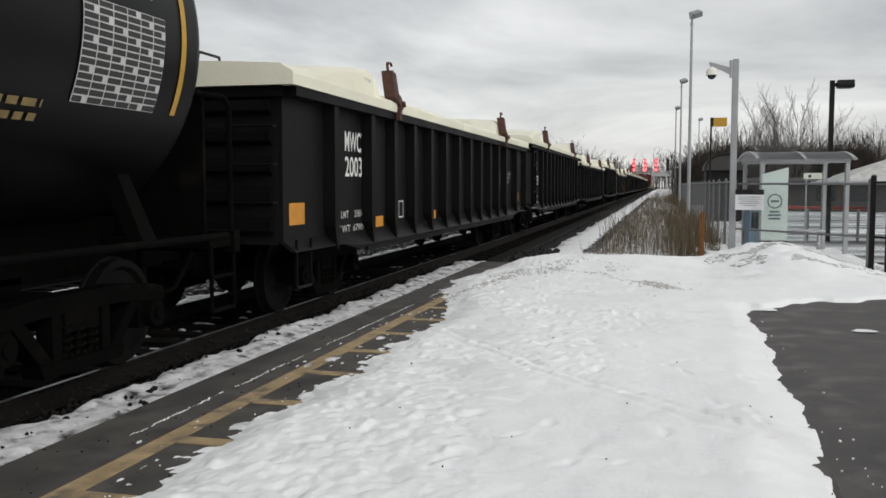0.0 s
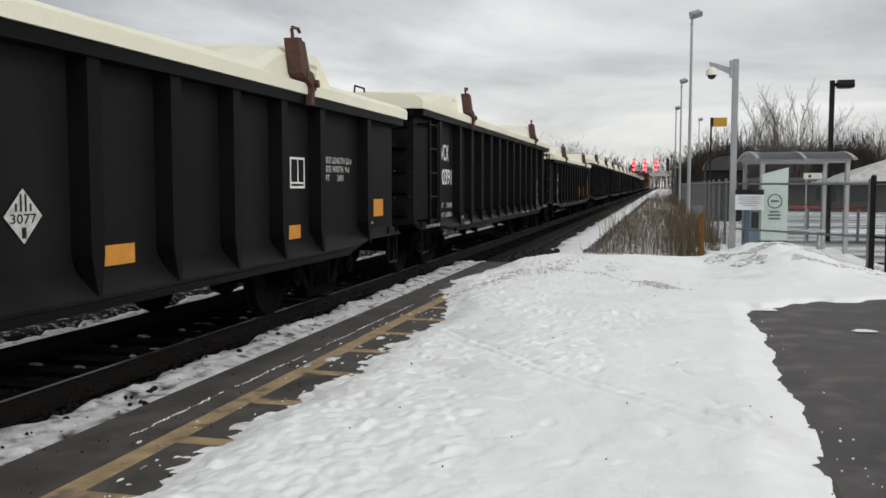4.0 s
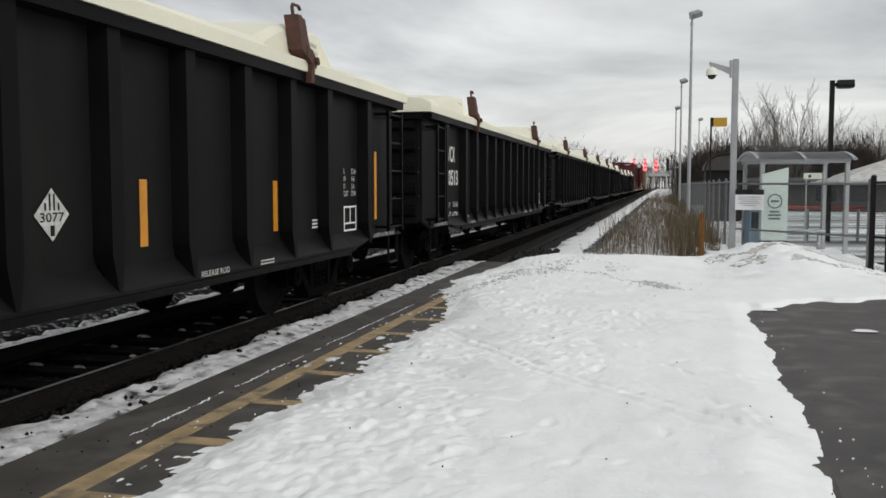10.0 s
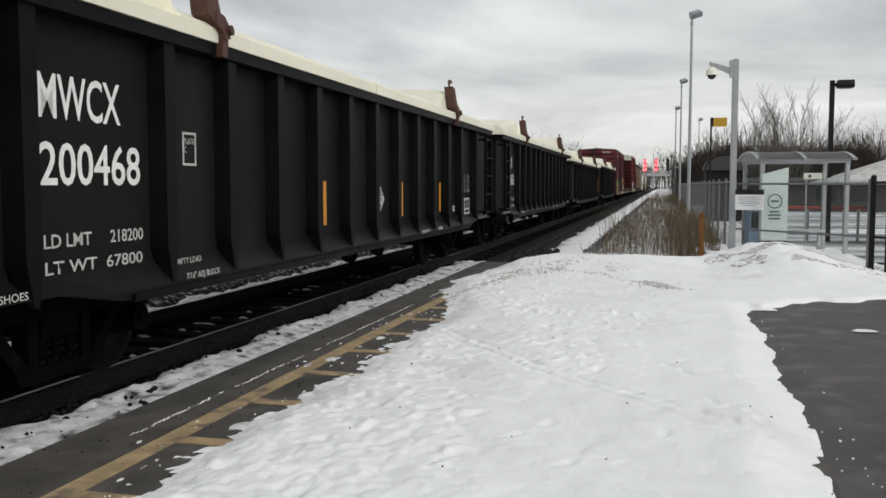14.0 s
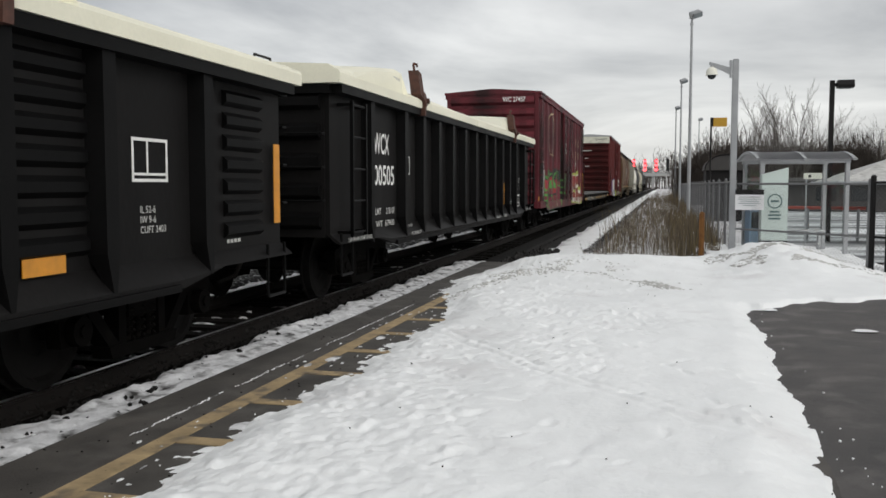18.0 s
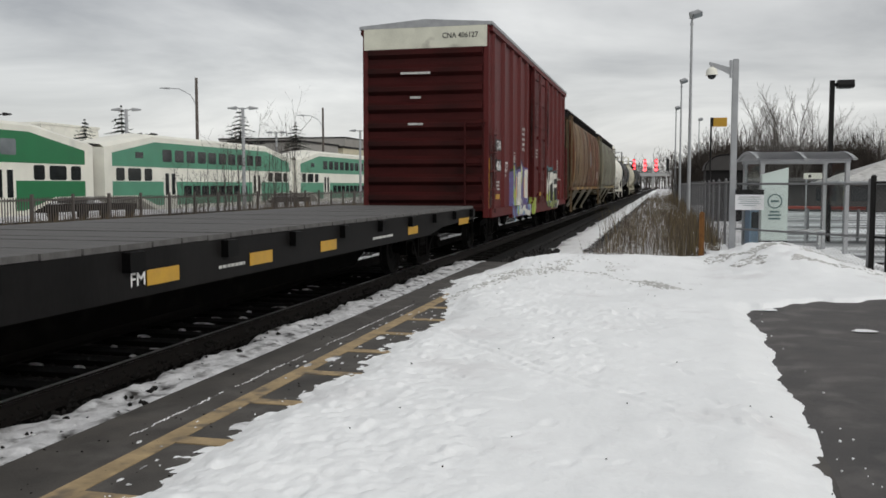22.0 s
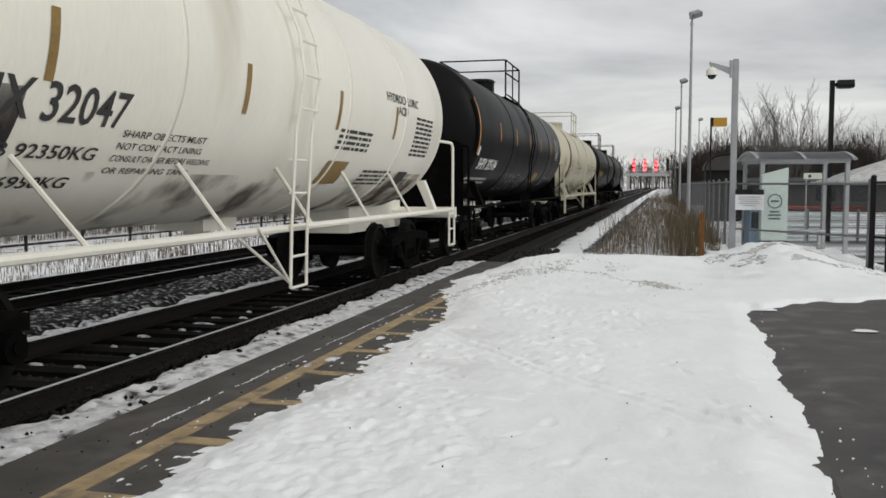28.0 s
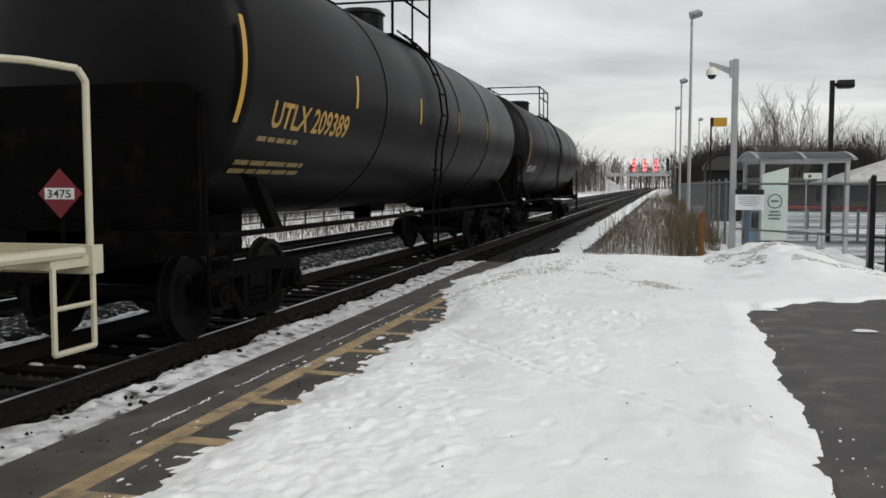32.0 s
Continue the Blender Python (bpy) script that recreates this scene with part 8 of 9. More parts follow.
RUST_POST = mat("rust_orange_post", (0.20, 0.085, 0.02), 0.8, var=0.4, scale=6)
post = thing("marker_post", pose(0.80, 19.2, -0.2), "rusty orange marker post in the reeds", "post")
bm = bmesh.new()
rod(bm, (0, 0, 0), (0, 0, 1.15), 0.055, 8)
rod(bm, (0, 0, 1.15), (0, 0, 1.19), 0.055, 8, 0.02)
part("shaft", bm, RUST_POST, post)

# car-park side: barrier, canopies, low building
RED = mat("red_barrier_paint", (0.42, 0.075, 0.05), 0.5, var=0.15)
bar = thing("barrier_rail", pose(4.2, 29, -0.2, 0, 0, -PSI), "red horizontal barrier rail on short posts", "barrier")
bm = bmesh.new()
rod(bm, (-1.6, 0, 1.05), (1.7, 0, 1.05), 0.05, 8)
part("rail", bm, RED, bar)
for x in (-1.4, 0.1, 1.5):
    bm = bmesh.new()
    rod(bm, (x, 0, 0), (x, 0, 1.05), 0.045, 8)
    part("post", bm, GREY_POLE, bar)


guide = thing("guide_sign", pose(3.94, 25.6, -0.2, 0, 0, -8), "small white guide sign on two thin posts", "sign")
for x in (-0.2, 0.2):
    bm = bmesh.new()
    rod(bm, (x, 0, 0), (x, 0, 2.02), 0.02, 6)
    part("post", bm, GREY_POLE, guide)
bm = bmesh.new()
box(bm, -0.27, 0.27, -0.04, -0.022, 1.90, 2.06)
part("board", bm, COACH_WHITE, guide)
bm = bmesh.new()
box(bm, -0.15, -0.08, -0.046, -0.041, 1.94, 2.01)
part("mark", bm, DARK_POLE, guide)
hip = thing("canopy", pose(0, 0, -0.2), "hipped shelter roof under snow on grey posts", "canopy")
HX0, HX1, HY0, HY1 = 4.45, 9.6, 25.2, 29.4
bm = bmesh.new()
low = [bm.verts.new(p) for p in ((HX0, HY0, 1.82), (HX1, HY0, 1.82), (HX1, HY1, 1.82), (HX0, HY1, 1.82))]
ridge = [bm.verts.new(p) for p in ((HX0 + 1.75, 27.3, 2.50), (HX1 - 1.75, 27.3, 2.50))]
for f in ((low[0], low[1], ridge[1], ridge[0]), (low[1], low[2], ridge[1]), (low[2], low[3], ridge[0], ridge[1]), (low[3], low[0], ridge[0])):
    bm.faces.new(f)
bm.faces.new(low[::-1])
part("roof_snow", fixed(bm), GRIT_SNOW, hip, "thin grey snow lying on the roof")
bm = bmesh.new()
for a, b in (((HX0, HY0), (HX1, HY0)), ((HX0, HY1), (HX1, HY1)), ((HX0, HY0), (HX0, HY1)), ((HX1, HY0), (HX1, HY1))):
    rod(bm, (*a, 1.80), (*b, 1.80), 0.05, 6)
part("eave_beam", bm, GREY_POLE, hip)
for x in (HX0 + 0.9, HX1 - 0.4):
    for y in (HY0 + 0.4, HY1 - 0.4):
        bm = bmesh.new()
        rod(bm, (x, y, 0), (x, y, 1.78), 0.06, 8)
        part("post", bm, GREY_POLE, hip)

hut = thing("station_building", pose(13.5, 62, -0.3, 0, 0, -6), "long low dark building beside the snowy car park", "building")
bm = bmesh.new()
box(bm, -8.5, 8, 0, 5, 0, 2.0)
part("wall", bm, mat("dark_wall_cladding", (0.045, 0.042, 0.040), 0.7, var=0.25, scale=1.5), hut)
bm = bmesh.new()
prism_x(bm, [(-0.6, 2.0), (5.6, 2.0), (5.6, 2.1), (2.5, 2.35), (-0.6, 2.1)], -9, 8.5)
part("roof", fixed(bm), MATS["dark_wall_cladding"], hut)
for k in range(5):
    bm = bmesh.new()
    box(bm, -3.8 + 2.1 * k, -2.6 + 2.1 * k, -0.03, -0.002, 0.8, 1.7)
    w = part("window", bm, DARK_GLASS, hut)
dark = thing("platform_hut", pose(2.95, 45, -0.3), "dark open platform hut with arched roof", "hut")
bm = bmesh.new()
arc = [(1.0 * math.cos(math.pi * k / 10), 2.56 + 0.75 * math.sin(math.pi * k / 10)) for k in range(11)]
prism_y(bm, arc, 0, 3)
part("roof", fixed(bm), MATS["dark_wall_cladding"], dark)
bm = bmesh.new()
pipe(bm, [(x, -0.04, z) for x, z in arc], 0.035, 6)
part("roof_hoop", bm, DARK_POLE, dark)
bm = bmesh.new()
box(bm, -0.92, 0.92, 0.2, 2.9, 0, 2.55)
part("wall", bm, DARK_POLE, dark)
# ---- vegetation ----
def reed_field(name, x0, x1, y0, y1, n, h0, h1, material, seed, label, bend=0.25, width=0.006, base=-0.45, lean_to=False):
    rnd = random.Random(seed)
    verts, faces = [], []
    for k in range(n):
        u = rnd.random()
        y = y0 + (y1 - y0) * u ** 1.8
        x = rnd.uniform(x0, x1) if not lean_to else x1 - (x1 - x0) * rnd.random() ** 3.0
        h = rnd.uniform(h0, h1) * (0.6 + 0.6 * noise.noise(Vector((x * 0.5, y * 0.25, seed))) + 0.3)
        a = rnd.uniform(0, 6.28)
        w = width * rnd.uniform(0.7, 1.6) * (1 + (y - y0) * 0.012)
        lean = rnd.uniform(0, bend) * h
        dx, dy = lean * math.cos(a), lean * math.sin(a)
        i = len(verts)
        verts += [(x - w, y, base), (x + w, y, base), (x + dx * 0.4 + w * 0.7, y + dy * 0.4, base + h * 0.6), (x + dx * 0.4 - w * 0.7, y + dy * 0.4, base + h * 0.6), (x + dx, y + dy, base + h)]
        faces += [(i, i + 1, i + 2, i + 3), (i + 3, i + 2, i + 4)]
        if rnd.random() < 0.5:
            j = len(verts)
            s = rnd.uniform(-0.25, 0.25)
            verts += [(x + dx * 0.3, y + dy * 0.3, base + h * 0.45), (x + dx * 0.3 + w, y + dy * 0.3, base + h * 0.47), (x + dx * 0.3 + s, y + dy * 0.3, base + h * 0.8)]
            faces += [(j, j + 1, j + 2)]
    me = bpy.data.meshes.new(name)
    me.from_pydata(verts, [], faces)
    me.update()
    return tagged(share(name, me, material), label, "plants", "", "stuff")


def stalks(name, cols):
    """Dry stalks, each with a tint of its own."""
    m = mat(name, cols[0], 0.85, var=0.3, scale=3, bump=0)
    nd, ln = m.node_tree.nodes, m.node_tree.links
    geo, ramp = nd.new("ShaderNodeNewGeometry"), nd.new("ShaderNodeValToRGB")
    ramp.color_ramp.interpolation = "CONSTANT"
    for k, c in enumerate(cols):
        e = ramp.color_ramp.elements[k] if k < 2 else ramp.color_ramp.elements.new(k / len(cols))
        e.position, e.color = k / len(cols), (*c, 1)
    ln.new(geo.outputs["Random Per Island"], ramp.inputs["Fac"])
    ln.new(ramp.outputs["Color"], nd["Principled BSDF"].inputs["Base Color"])
    return m


REED = stalks("mixed_dry_reeds", ((0.10, 0.075, 0.045), (0.17, 0.135, 0.085), (0.05, 0.04, 0.030), (0.14, 0.105, 0.042), (0.075, 0.058, 0.040)))
REED_GREY = stalks("grey_dry_stalks", ((0.16, 0.14, 0.12), (0.34, 0.31, 0.27), (0.07, 0.06, 0.05), (0.24, 0.21, 0.17)))
reed_field("dry_reeds", -1.5, 1.3, 21.0, 120, 3000, 0.6, 1.5, REED, 21, "brown dry reeds along the fence", 0.4, 0.0042, lean_to=True)
reed_field("dry_grass", -1.6, 0.5, 18.6, 60, 1700, 0.2, 0.75, REED_GREY, 22, "thin grey dry stalks standing in snow", base=-0.30)
reed_field("fence_reeds", 0.2, 1.2, 19.2, 45, 1000, 0.4, 1.1, REED, 23, "tall brown reeds before the fence", base=-0.3)
reed_field("trackside_weeds", -16.0, -12.2, 5, 90, 6500, 0.2, 0.75, GRASS, 25, "dry brown weeds beyond the far track", base=-0.5)
reed_field("yard_weeds", -23.6, -22.0, 20, 120, 3500, 0.5, 1.3, GRASS, 24, "dry weeds along the yard fence", base=-0.5)


TWIG = mat("pale_grey_twigs", (0.15, 0.135, 0.125), 0.85, var=0.3, scale=6, bump=0.2)


def vase_tree(x, y, h, seed, limbs, reach, base=-0.4):
    """A leafless tree whose limbs leave the base together, lean out and bend upward."""
    ob = thing("bare_tree", pose(x, y, base), "leafless tree with a fan of fine twigs", "tree", "leafless trees")
    rnd = random.Random(seed)

    def prism(out, p, q, r0, r1):
        i = len(out[0])
        for c, r in ((p, r0), (q, r1)):
            out[0].extend([(c.x - r, c.y - r, c.z), (c.x + r, c.y - r, c.z), (c.x + r, c.y + r, c.z), (c.x - r, c.y + r, c.z)])
        out[1].extend([(i + k, i + (k + 1) % 4, i + 4 + (k + 1) % 4, i + 4 + k) for k in range(4)])

    def limb(out, p, d, length, r, depth):
        n = 5 if depth > 1 else 3
        pts, dirs = [p], [d]
        for k in range(n):
            d = (d + Vector((rnd.uniform(-0.11, 0.11), rnd.uniform(-0.11, 0.11), 0.055))).normalized()
            q = pts[-1] + d * (length / n)
            prism(out, pts[-1], q, r * (1 - 0.8 * k / n), r * (1 - 0.8 * (k + 1) / n))
            pts.append(q)
            dirs.append(d)
        if depth == 0:
            return
        for k in range(1, n + 1):
            for j in range(rnd.choice((1, 2, 2)) if depth > 1 else rnd.choice((2, 3, 3))):
                a = rnd.uniform(0, 6.28)
                side = Vector((math.cos(a), math.sin(a), rnd.uniform(-0.15, 0.2)))
                nd = (dirs[k] + side * rnd.uniform(0.35, 0.65)).normalized()
                limb(out, pts[k], nd, length * rnd.uniform(0.28, 0.45) * (1.15 - 0.06 * k), max(r * (0.5 - 0.04 * k), 0.0055), depth - 1)

    for s in range(limbs):
        out = ([], [])
        a = 6.283 * s / limbs + rnd.uniform(-0.4, 0.4)
        lean = reach * rnd.uniform(0.5, 1.0)
        d = Vector((math.cos(a) * lean, math.sin(a) * lean, 1)).normalized()
        limb(out, Vector((0.15 * math.cos(a), 0.15 * math.sin(a), 0)), d, h * rnd.uniform(0.74, 0.9), h * 0.0085, 3)
        me = bpy.data.meshes.new("limb")
        me.from_pydata(out[0], [], out[1])
        me.update()
        share("trunk" if s == 0 else "limb", me, TWIG, ob)
    return ob


vase_tree(7.0, 69, 7.0, 3, 7, 0.22)
vase_tree(8.8, 69, 7.6, 8, 10, 0.36)


def thicket(name, places, seed, label, lo=3.0, hi=6.0, stems=26, group="", tw=0.02, bark=BARK):
    """A stand of many thin leafless stems with twigs."""
    rnd = random.Random(seed)
    verts, faces = [], []

    def strand(p, q, w):
        i = len(verts)
        verts.extend([(p[0] - w, p[1], p[2]), (p[0] + w, p[1], p[2]), (q[0] + w * 0.4, q[1], q[2]), (q[0] - w * 0.4, q[1], q[2])])
        faces.append((i, i + 1, i + 2, i + 3))
        verts.extend([(p[0], p[1] - w, p[2]), (p[0], p[1] + w, p[2]), (q[0], q[1] + w * 0.4, q[2]), (q[0], q[1] - w * 0.4, q[2])])
        faces.append((i + 4, i + 5, i + 6, i + 7))

    for cx, cy, r, hmul in places:
        for k in range(stems):
            x, y = cx + rnd.gauss(0, r * 0.5), cy + rnd.gauss(0, r * 0.5)
            h = rnd.uniform(lo, hi) * hmul
            top = (x + rnd.uniform(-0.12, 0.12) * h, y + rnd.uniform(-0.1, 0.1) * h, -0.4 + h)
            strand((x, y, -0.5), top, tw * 1.6)
            for j in range(9):
                u = rnd.uniform(0.15, 0.95)
                p = tuple(a + (b - a) * u for a, b in zip((x, y, -0.5), top))
                q = (p[0] + rnd.uniform(-0.28, 0.28) * h, p[1] + rnd.uniform(-0.2, 0.2) * h, p[2] + rnd.uniform(0.05, 0.3) * h)
                strand(p, q, tw * 0.7)
                for i in range(3):
                    v = rnd.uniform(0.3, 1)
                    p2 = tuple(a + (b - a) * v for a, b in zip(p, q))
                    strand(p2, (p2[0] + rnd.uniform(-0.1, 0.1) * h, p2[1] + rnd.uniform(-0.1, 0.1) * h, p2[2] + rnd.uniform(0.0, 0.14) * h), tw * 0.45)
    me = bpy.data.meshes.new(name)
    me.from_pydata(verts, [], faces)
    me.update()
    return tagged(share(name, me, bark), label, "trees", group, "stuff")


thicket("scrub_wood", [(16 + 3.2 * k + (k % 3) * 0.6, 92 + (k * 7 % 11), 3.0, 0.85 + 0.25 * (k * 5 % 7) / 7) for k in range(26)], 31, "brown leafless scrub behind the car park", 4.0, 7.6, 110, tw=0.017, bark=DARK_BARK)
thicket("scrub_hedge", [(3.2 + 1.2 * k, 82 + (k * 5 % 9), 1.6, 0.85 + 0.3 * (k * 3 % 5) / 5) for k in range(12)], 32, "dark leafless hedge behind the platform", 3.2, 5.0, 260, tw=0.024, bark=DARK_BARK)
thicket("trackside_wood", [(-22 - 5 * (k % 4), 180 + 11 * k, 4.5, 0.8 + 0.5 * (k * 5 % 7) / 7) for k in range(16)], 33, "leafless trees along the far side of the tracks", 6, 10, 26, tw=0.045)
thicket("far_wood", [(-70 + 9 * k, 470 + (k * 13 % 40), 8, 0.8 + 0.5 * (k * 5 % 7) / 7) for k in range(30)], 34, "distant leafless woods", 10, 17, 22, tw=0.13)
thicket("fence_shrub", [(-22.3 + 0.3 * k, 40 + 1.6 * k, 0.8, 0.8 + 0.35 * (k % 3)) for k in range(6)], 35, "thin leafless shrubs before the board fence", 2.5, 4.2, 6, tw=0.014)
thicket("right_trackside_wood", [(7 + 4 * (k % 3), 130 + 14 * k, 4, 0.8 + 0.4 * (k * 5 % 7) / 7) for k in range(16)], 36, "leafless trees beyond the platform", 6, 10, 20, tw=0.06)


def spruce(x, y, h, w, seed, ragged=0.3):
    ob = thing("spruce", pose(x, y, -0.5), "dark evergreen spruce tree", "tree", "spruces")
    bm = bmesh.new()
    rod(bm, (0, 0, 0), (0, 0, h * 0.96), h * 0.018, 7, 0.02)
    part("trunk", bm, BARK, ob)
    rnd = random.Random(seed)
    verts, faces = [], []
    tiers = 22
    for k in range(tiers):
        u = k / (tiers - 1)
        z = h * (0.14 + 0.84 * u)
        rr = w * (1 - u) ** 0.7 + 0.12
        for j in range(int(26 * (1 - u)) + 8):
            a = rnd.uniform(0, 6.28)
            l = rr * rnd.uniform(1 - ragged, 1.1)
            droop = -0.22 * l + rnd.uniform(-0.1, 0.1)
            for m in range(5):
                f0, f1 = m / 5, (m + 1.3) / 5
                sw = 0.17 * l * (1 - f0) + 0.09
                i = len(verts)
                c, s = math.cos(a), math.sin(a)
                verts += [(c * l * f0 - s * sw, s * l * f0 + c * sw, z + droop * f0 - 0.05), (c * l * f0 + s * sw, s * l * f0 - c * sw, z + droop * f0 - rnd.uniform(0.05, 0.2)), (c * l * f1, s * l * f1, z + droop * f1 + rnd.uniform(-0.1, 0.1))]
                faces.append((i, i + 1, i + 2))
    me = bpy.data.meshes.new("crown")
    me.from_pydata(verts, [], faces)
    me.update()
    share("crown", me, CONIFER, ob)
    return ob


spruce(-51, 102, 11.8, 4.6, 41)
spruce(-50, 117, 11.0, 4.6, 42)
spruce(-57, 86, 10.8, 4.0, 43, 0.6)
spruce(-63, 88, 9.6, 4.0, 44, 0.55)
# ---- beyond the tracks: fence, parked coaches, poles, works ----
fence = thing("board_fence", pose(-24, 0, 0), "grey-brown board fence along the yard", "fence")
bm = bmesh.new()
box(bm, -0.01, 0.01, 0.0, 0.05, -0.35, 1.05)
fb = bm_mesh("board", bm)
k = 0
y = 24.0
while y < 68:
    share("board", fb, FENCE_WOOD, fence, at=pose(0, y, random.Random(k).uniform(-0.02, 0.02)))
    y += 0.152
    k += 1
bm = bmesh.new()
y = 68.0
while y < 150:
    box(bm, -0.01, 0.01, y, y + 0.05, -0.35, 1.05)
    y += 0.152
y = 8.0
while y < 24:
    box(bm, -0.01, 0.01, y, y + 0.05, -0.35, 1.05)
    y += 0.152
tagged(part("board_run", bm, FENCE_WOOD, fence), kind="stuff")
for z in (-0.1, 0.9):
    bm = bmesh.new()
    box(bm, 0.011, 0.05, 8, 150, z, z + 0.08)
    part("rail", bm, FENCE_WOOD, fence)
for j in range(56):
    bm = bmesh.new()
    y = 10 + 2.5 * j
    box(bm, 0.014, 0.12, y - 0.05, y + 0.05, -0.5, 1.18)
    part("post", bm, FENCE_WOOD, fence)

rail_fence = thing("pipe_railing", pose(-16.5, 0, 0), "low dark pipe railing beyond the far track", "railing")
for j in range(40):
    bm = bmesh.new()
    y = 6 + 2.4 * j
    rod(bm, (0, y, -0.6), (0, y, 0.28), 0.045, 6)
    part("post", bm, DARK_POLE, rail_fence)
for z in (-0.05, 0.25):
    bm = bmesh.new()
    rod(bm, (0, 6, z), (0, 100, z), 0.035, 6)
    part("rail", bm, DARK_POLE, rail_fence)


def coach(y0, pale):
    """A double-deck coach: deep middle, raised ends."""
    L, W = 25.9, 1.47
    green = COACH_PALE if pale else COACH_GREEN
    car = thing("double_deck_coach", pose(-31.0, y0, -0.35), "white and %s double-deck passenger coach" % ("faded green" if pale else "green"), "passenger coach", "parked coaches")
    top, low = 4.72, 0.42
    out = [(0.25, 1.25), (3.2, 1.25), (5.4, low), (L - 5.4, low), (L - 3.2, 1.25), (L - 0.25, 1.25), (L - 0.25, 3.95), (L - 4.9, top), (4.9, top), (0.25, 3.95)]
    bm = bmesh.new()
    prism_x(bm, out, -W, W)
    part("body", fixed(bm), COACH_WHITE, car)
    bm = bmesh.new()
    roof = [(y, z) for y, z in ((0.25, 3.95), (4.9, top), (L - 4.9, top), (L - 0.25, 3.95))]
    rings = []
    for x, dz in ((-W, 0.0), (-W * 0.8, 0.17), (0, 0.27), (W * 0.8, 0.17), (W, 0.0)):
        rings.append([(x, y, z + dz) for y, z in roof])
    sweep(bm, rings, closed=False)
    part("roof", fixed(bm), COACH_WHITE, car)
    x = W + 0.004
    bm = bmesh.new()
    prism_x(bm, [(0.95, 2.95), (L - 0.95, 2.95), (L - 0.95, 3.68), (L - 5.2, 4.44), (5.2, 4.44), (0.95, 3.68)], x, x + 0.006)
    part("upper_band", fixed(bm), green, car, "green upper band")
    bm = bmesh.new()
    prism_x(bm, [(0.95, 1.3), (3.35, 1.3), (5.5, 0.68), (L - 5.5, 0.68), (L - 3.35, 1.3), (L - 0.95, 1.3), (L - 0.95, 2.1), (0.95, 2.1)], x, x + 0.006)
    part("lower_band", fixed(bm), green, car, "green lower band")

    def window(y, z0, z1, w, m):
        bm = bmesh.new()
        prism_x(bm, [(y - w / 2 + 0.08, z0), (y + w / 2 - 0.08, z0), (y + w / 2, z0 + 0.08), (y + w / 2, z1 - 0.08), (y + w / 2 - 0.08, z1), (y - w / 2 + 0.08, z1), (y - w / 2, z1 - 0.08), (y - w / 2, z0 + 0.08)], x + 0.006, x + 0.012)
        part("window", fixed(bm), m, car)
    for k in range(10):
        window(6.6 + (L - 13.2) * k / 9, 3.3, 4.05, 1.05, DARK_GLASS if pale else PALE_GLASS)
    for e in (0, 1):
        for yy, w in ((1.7, 0.8), (3.1, 1.3), (4.5, 0.8)):
            window(L - yy if e else yy, 2.14, 2.86, w, DARK_GLASS)
    for k in range(8):
        yy = 9.0 + (L - 18.0) * k / 7
        window(yy, 1.15, 1.85, 0.95, DARK_GLASS)
    for yy in (6.9, L - 6.9):
        bm = bmesh.new()
        box(bm, x + 0.007, x + 0.013, yy - 0.75, yy + 0.75, 0.62, 2.75)
        d = part("door", bm, COACH_WHITE, car)
        for s in (-0.36, 0.36):
            bm = bmesh.new()
            box(bm, x + 0.013, x + 0.019, yy + s - 0.2, yy + s + 0.2, 1.3, 2.6)
            part("pane", bm, DARK_GLASS, d)
    bm = bmesh.new()
    box(bm, x + 0.007, x + 0.012, 3.2, 4.0, 3.45, 3.8)
    part("vent", bm, DARK_GLASS, car)
    for yy in (1.9, L - 1.9):
        for dy in (-1.2, 1.2):
            bm = bmesh.new()
            lathe_x(bm, [(1.05, 0.1), (1.05, 0.42), (1.15, 0.42), (1.15, 0.1)], 14)
            share("wheel", bm_mesh("wheel", fixed(bm)), UNDER, car, at=pose(0, yy + dy, 0.42))
        bm = bmesh.new()
        box(bm, -1.2, 1.2, yy - 1.7, yy + 1.7, 0.5, 0.85)
        part("truck", bm, UNDER, car)
    for yy in (-0.25, L - 0.05):
        bm = bmesh.new()
        box(bm, -0.9, 0.9, yy, yy + 0.3, 0.9, 3.5)
        part("gangway", bm, GREY_POLE, car)
    return car


for k, y in enumerate((16.2, 42.6, 69.0, 95.4, 121.8, 148.2)):
    coach(y, k > 0)
for s in (-0.75, 0.75):
    ob = thing("rail", pose(-31.0 + s, 0, -0.35), "rusty yard rail under the coaches", "rail", "yard track", "structure")
    bm = bmesh.new()
    box(bm, -0.035, 0.035, 0, 250, -0.2, 0.0)
    part("rail_body", bm, RAIL, ob)


def twin_lamp(x, y, h, dark=False):
    ob = thing("lamp_post", pose(x, y, -0.4), "grey lamp post with two flat arms", "lamp post", "yard lamp posts")
    m = DARK_POLE if dark else GREY_POLE
    bm = bmesh.new()
    rod(bm, (0, 0, 0), (0, 0, h + 0.4), 0.14, 8, 0.1)
    part("pole", bm, m, ob)
    for s in (-1, 1):
        bm = bmesh.new()
        c, q = math.cos(radians(PSI)) * s, math.sin(radians(PSI)) * s
        rod(bm, (0, 0, h + 0.3), (0.5 * c, 0.5 * q, h + 0.42), 0.04, 6)
        rod(bm, (0.4 * c, 0.4 * q, h + 0.38), (1.0 * c, 1.0 * q, h + 0.36), 0.13, 8, 0.05)
        part("lamp_arm", bm, m, ob)
    return ob


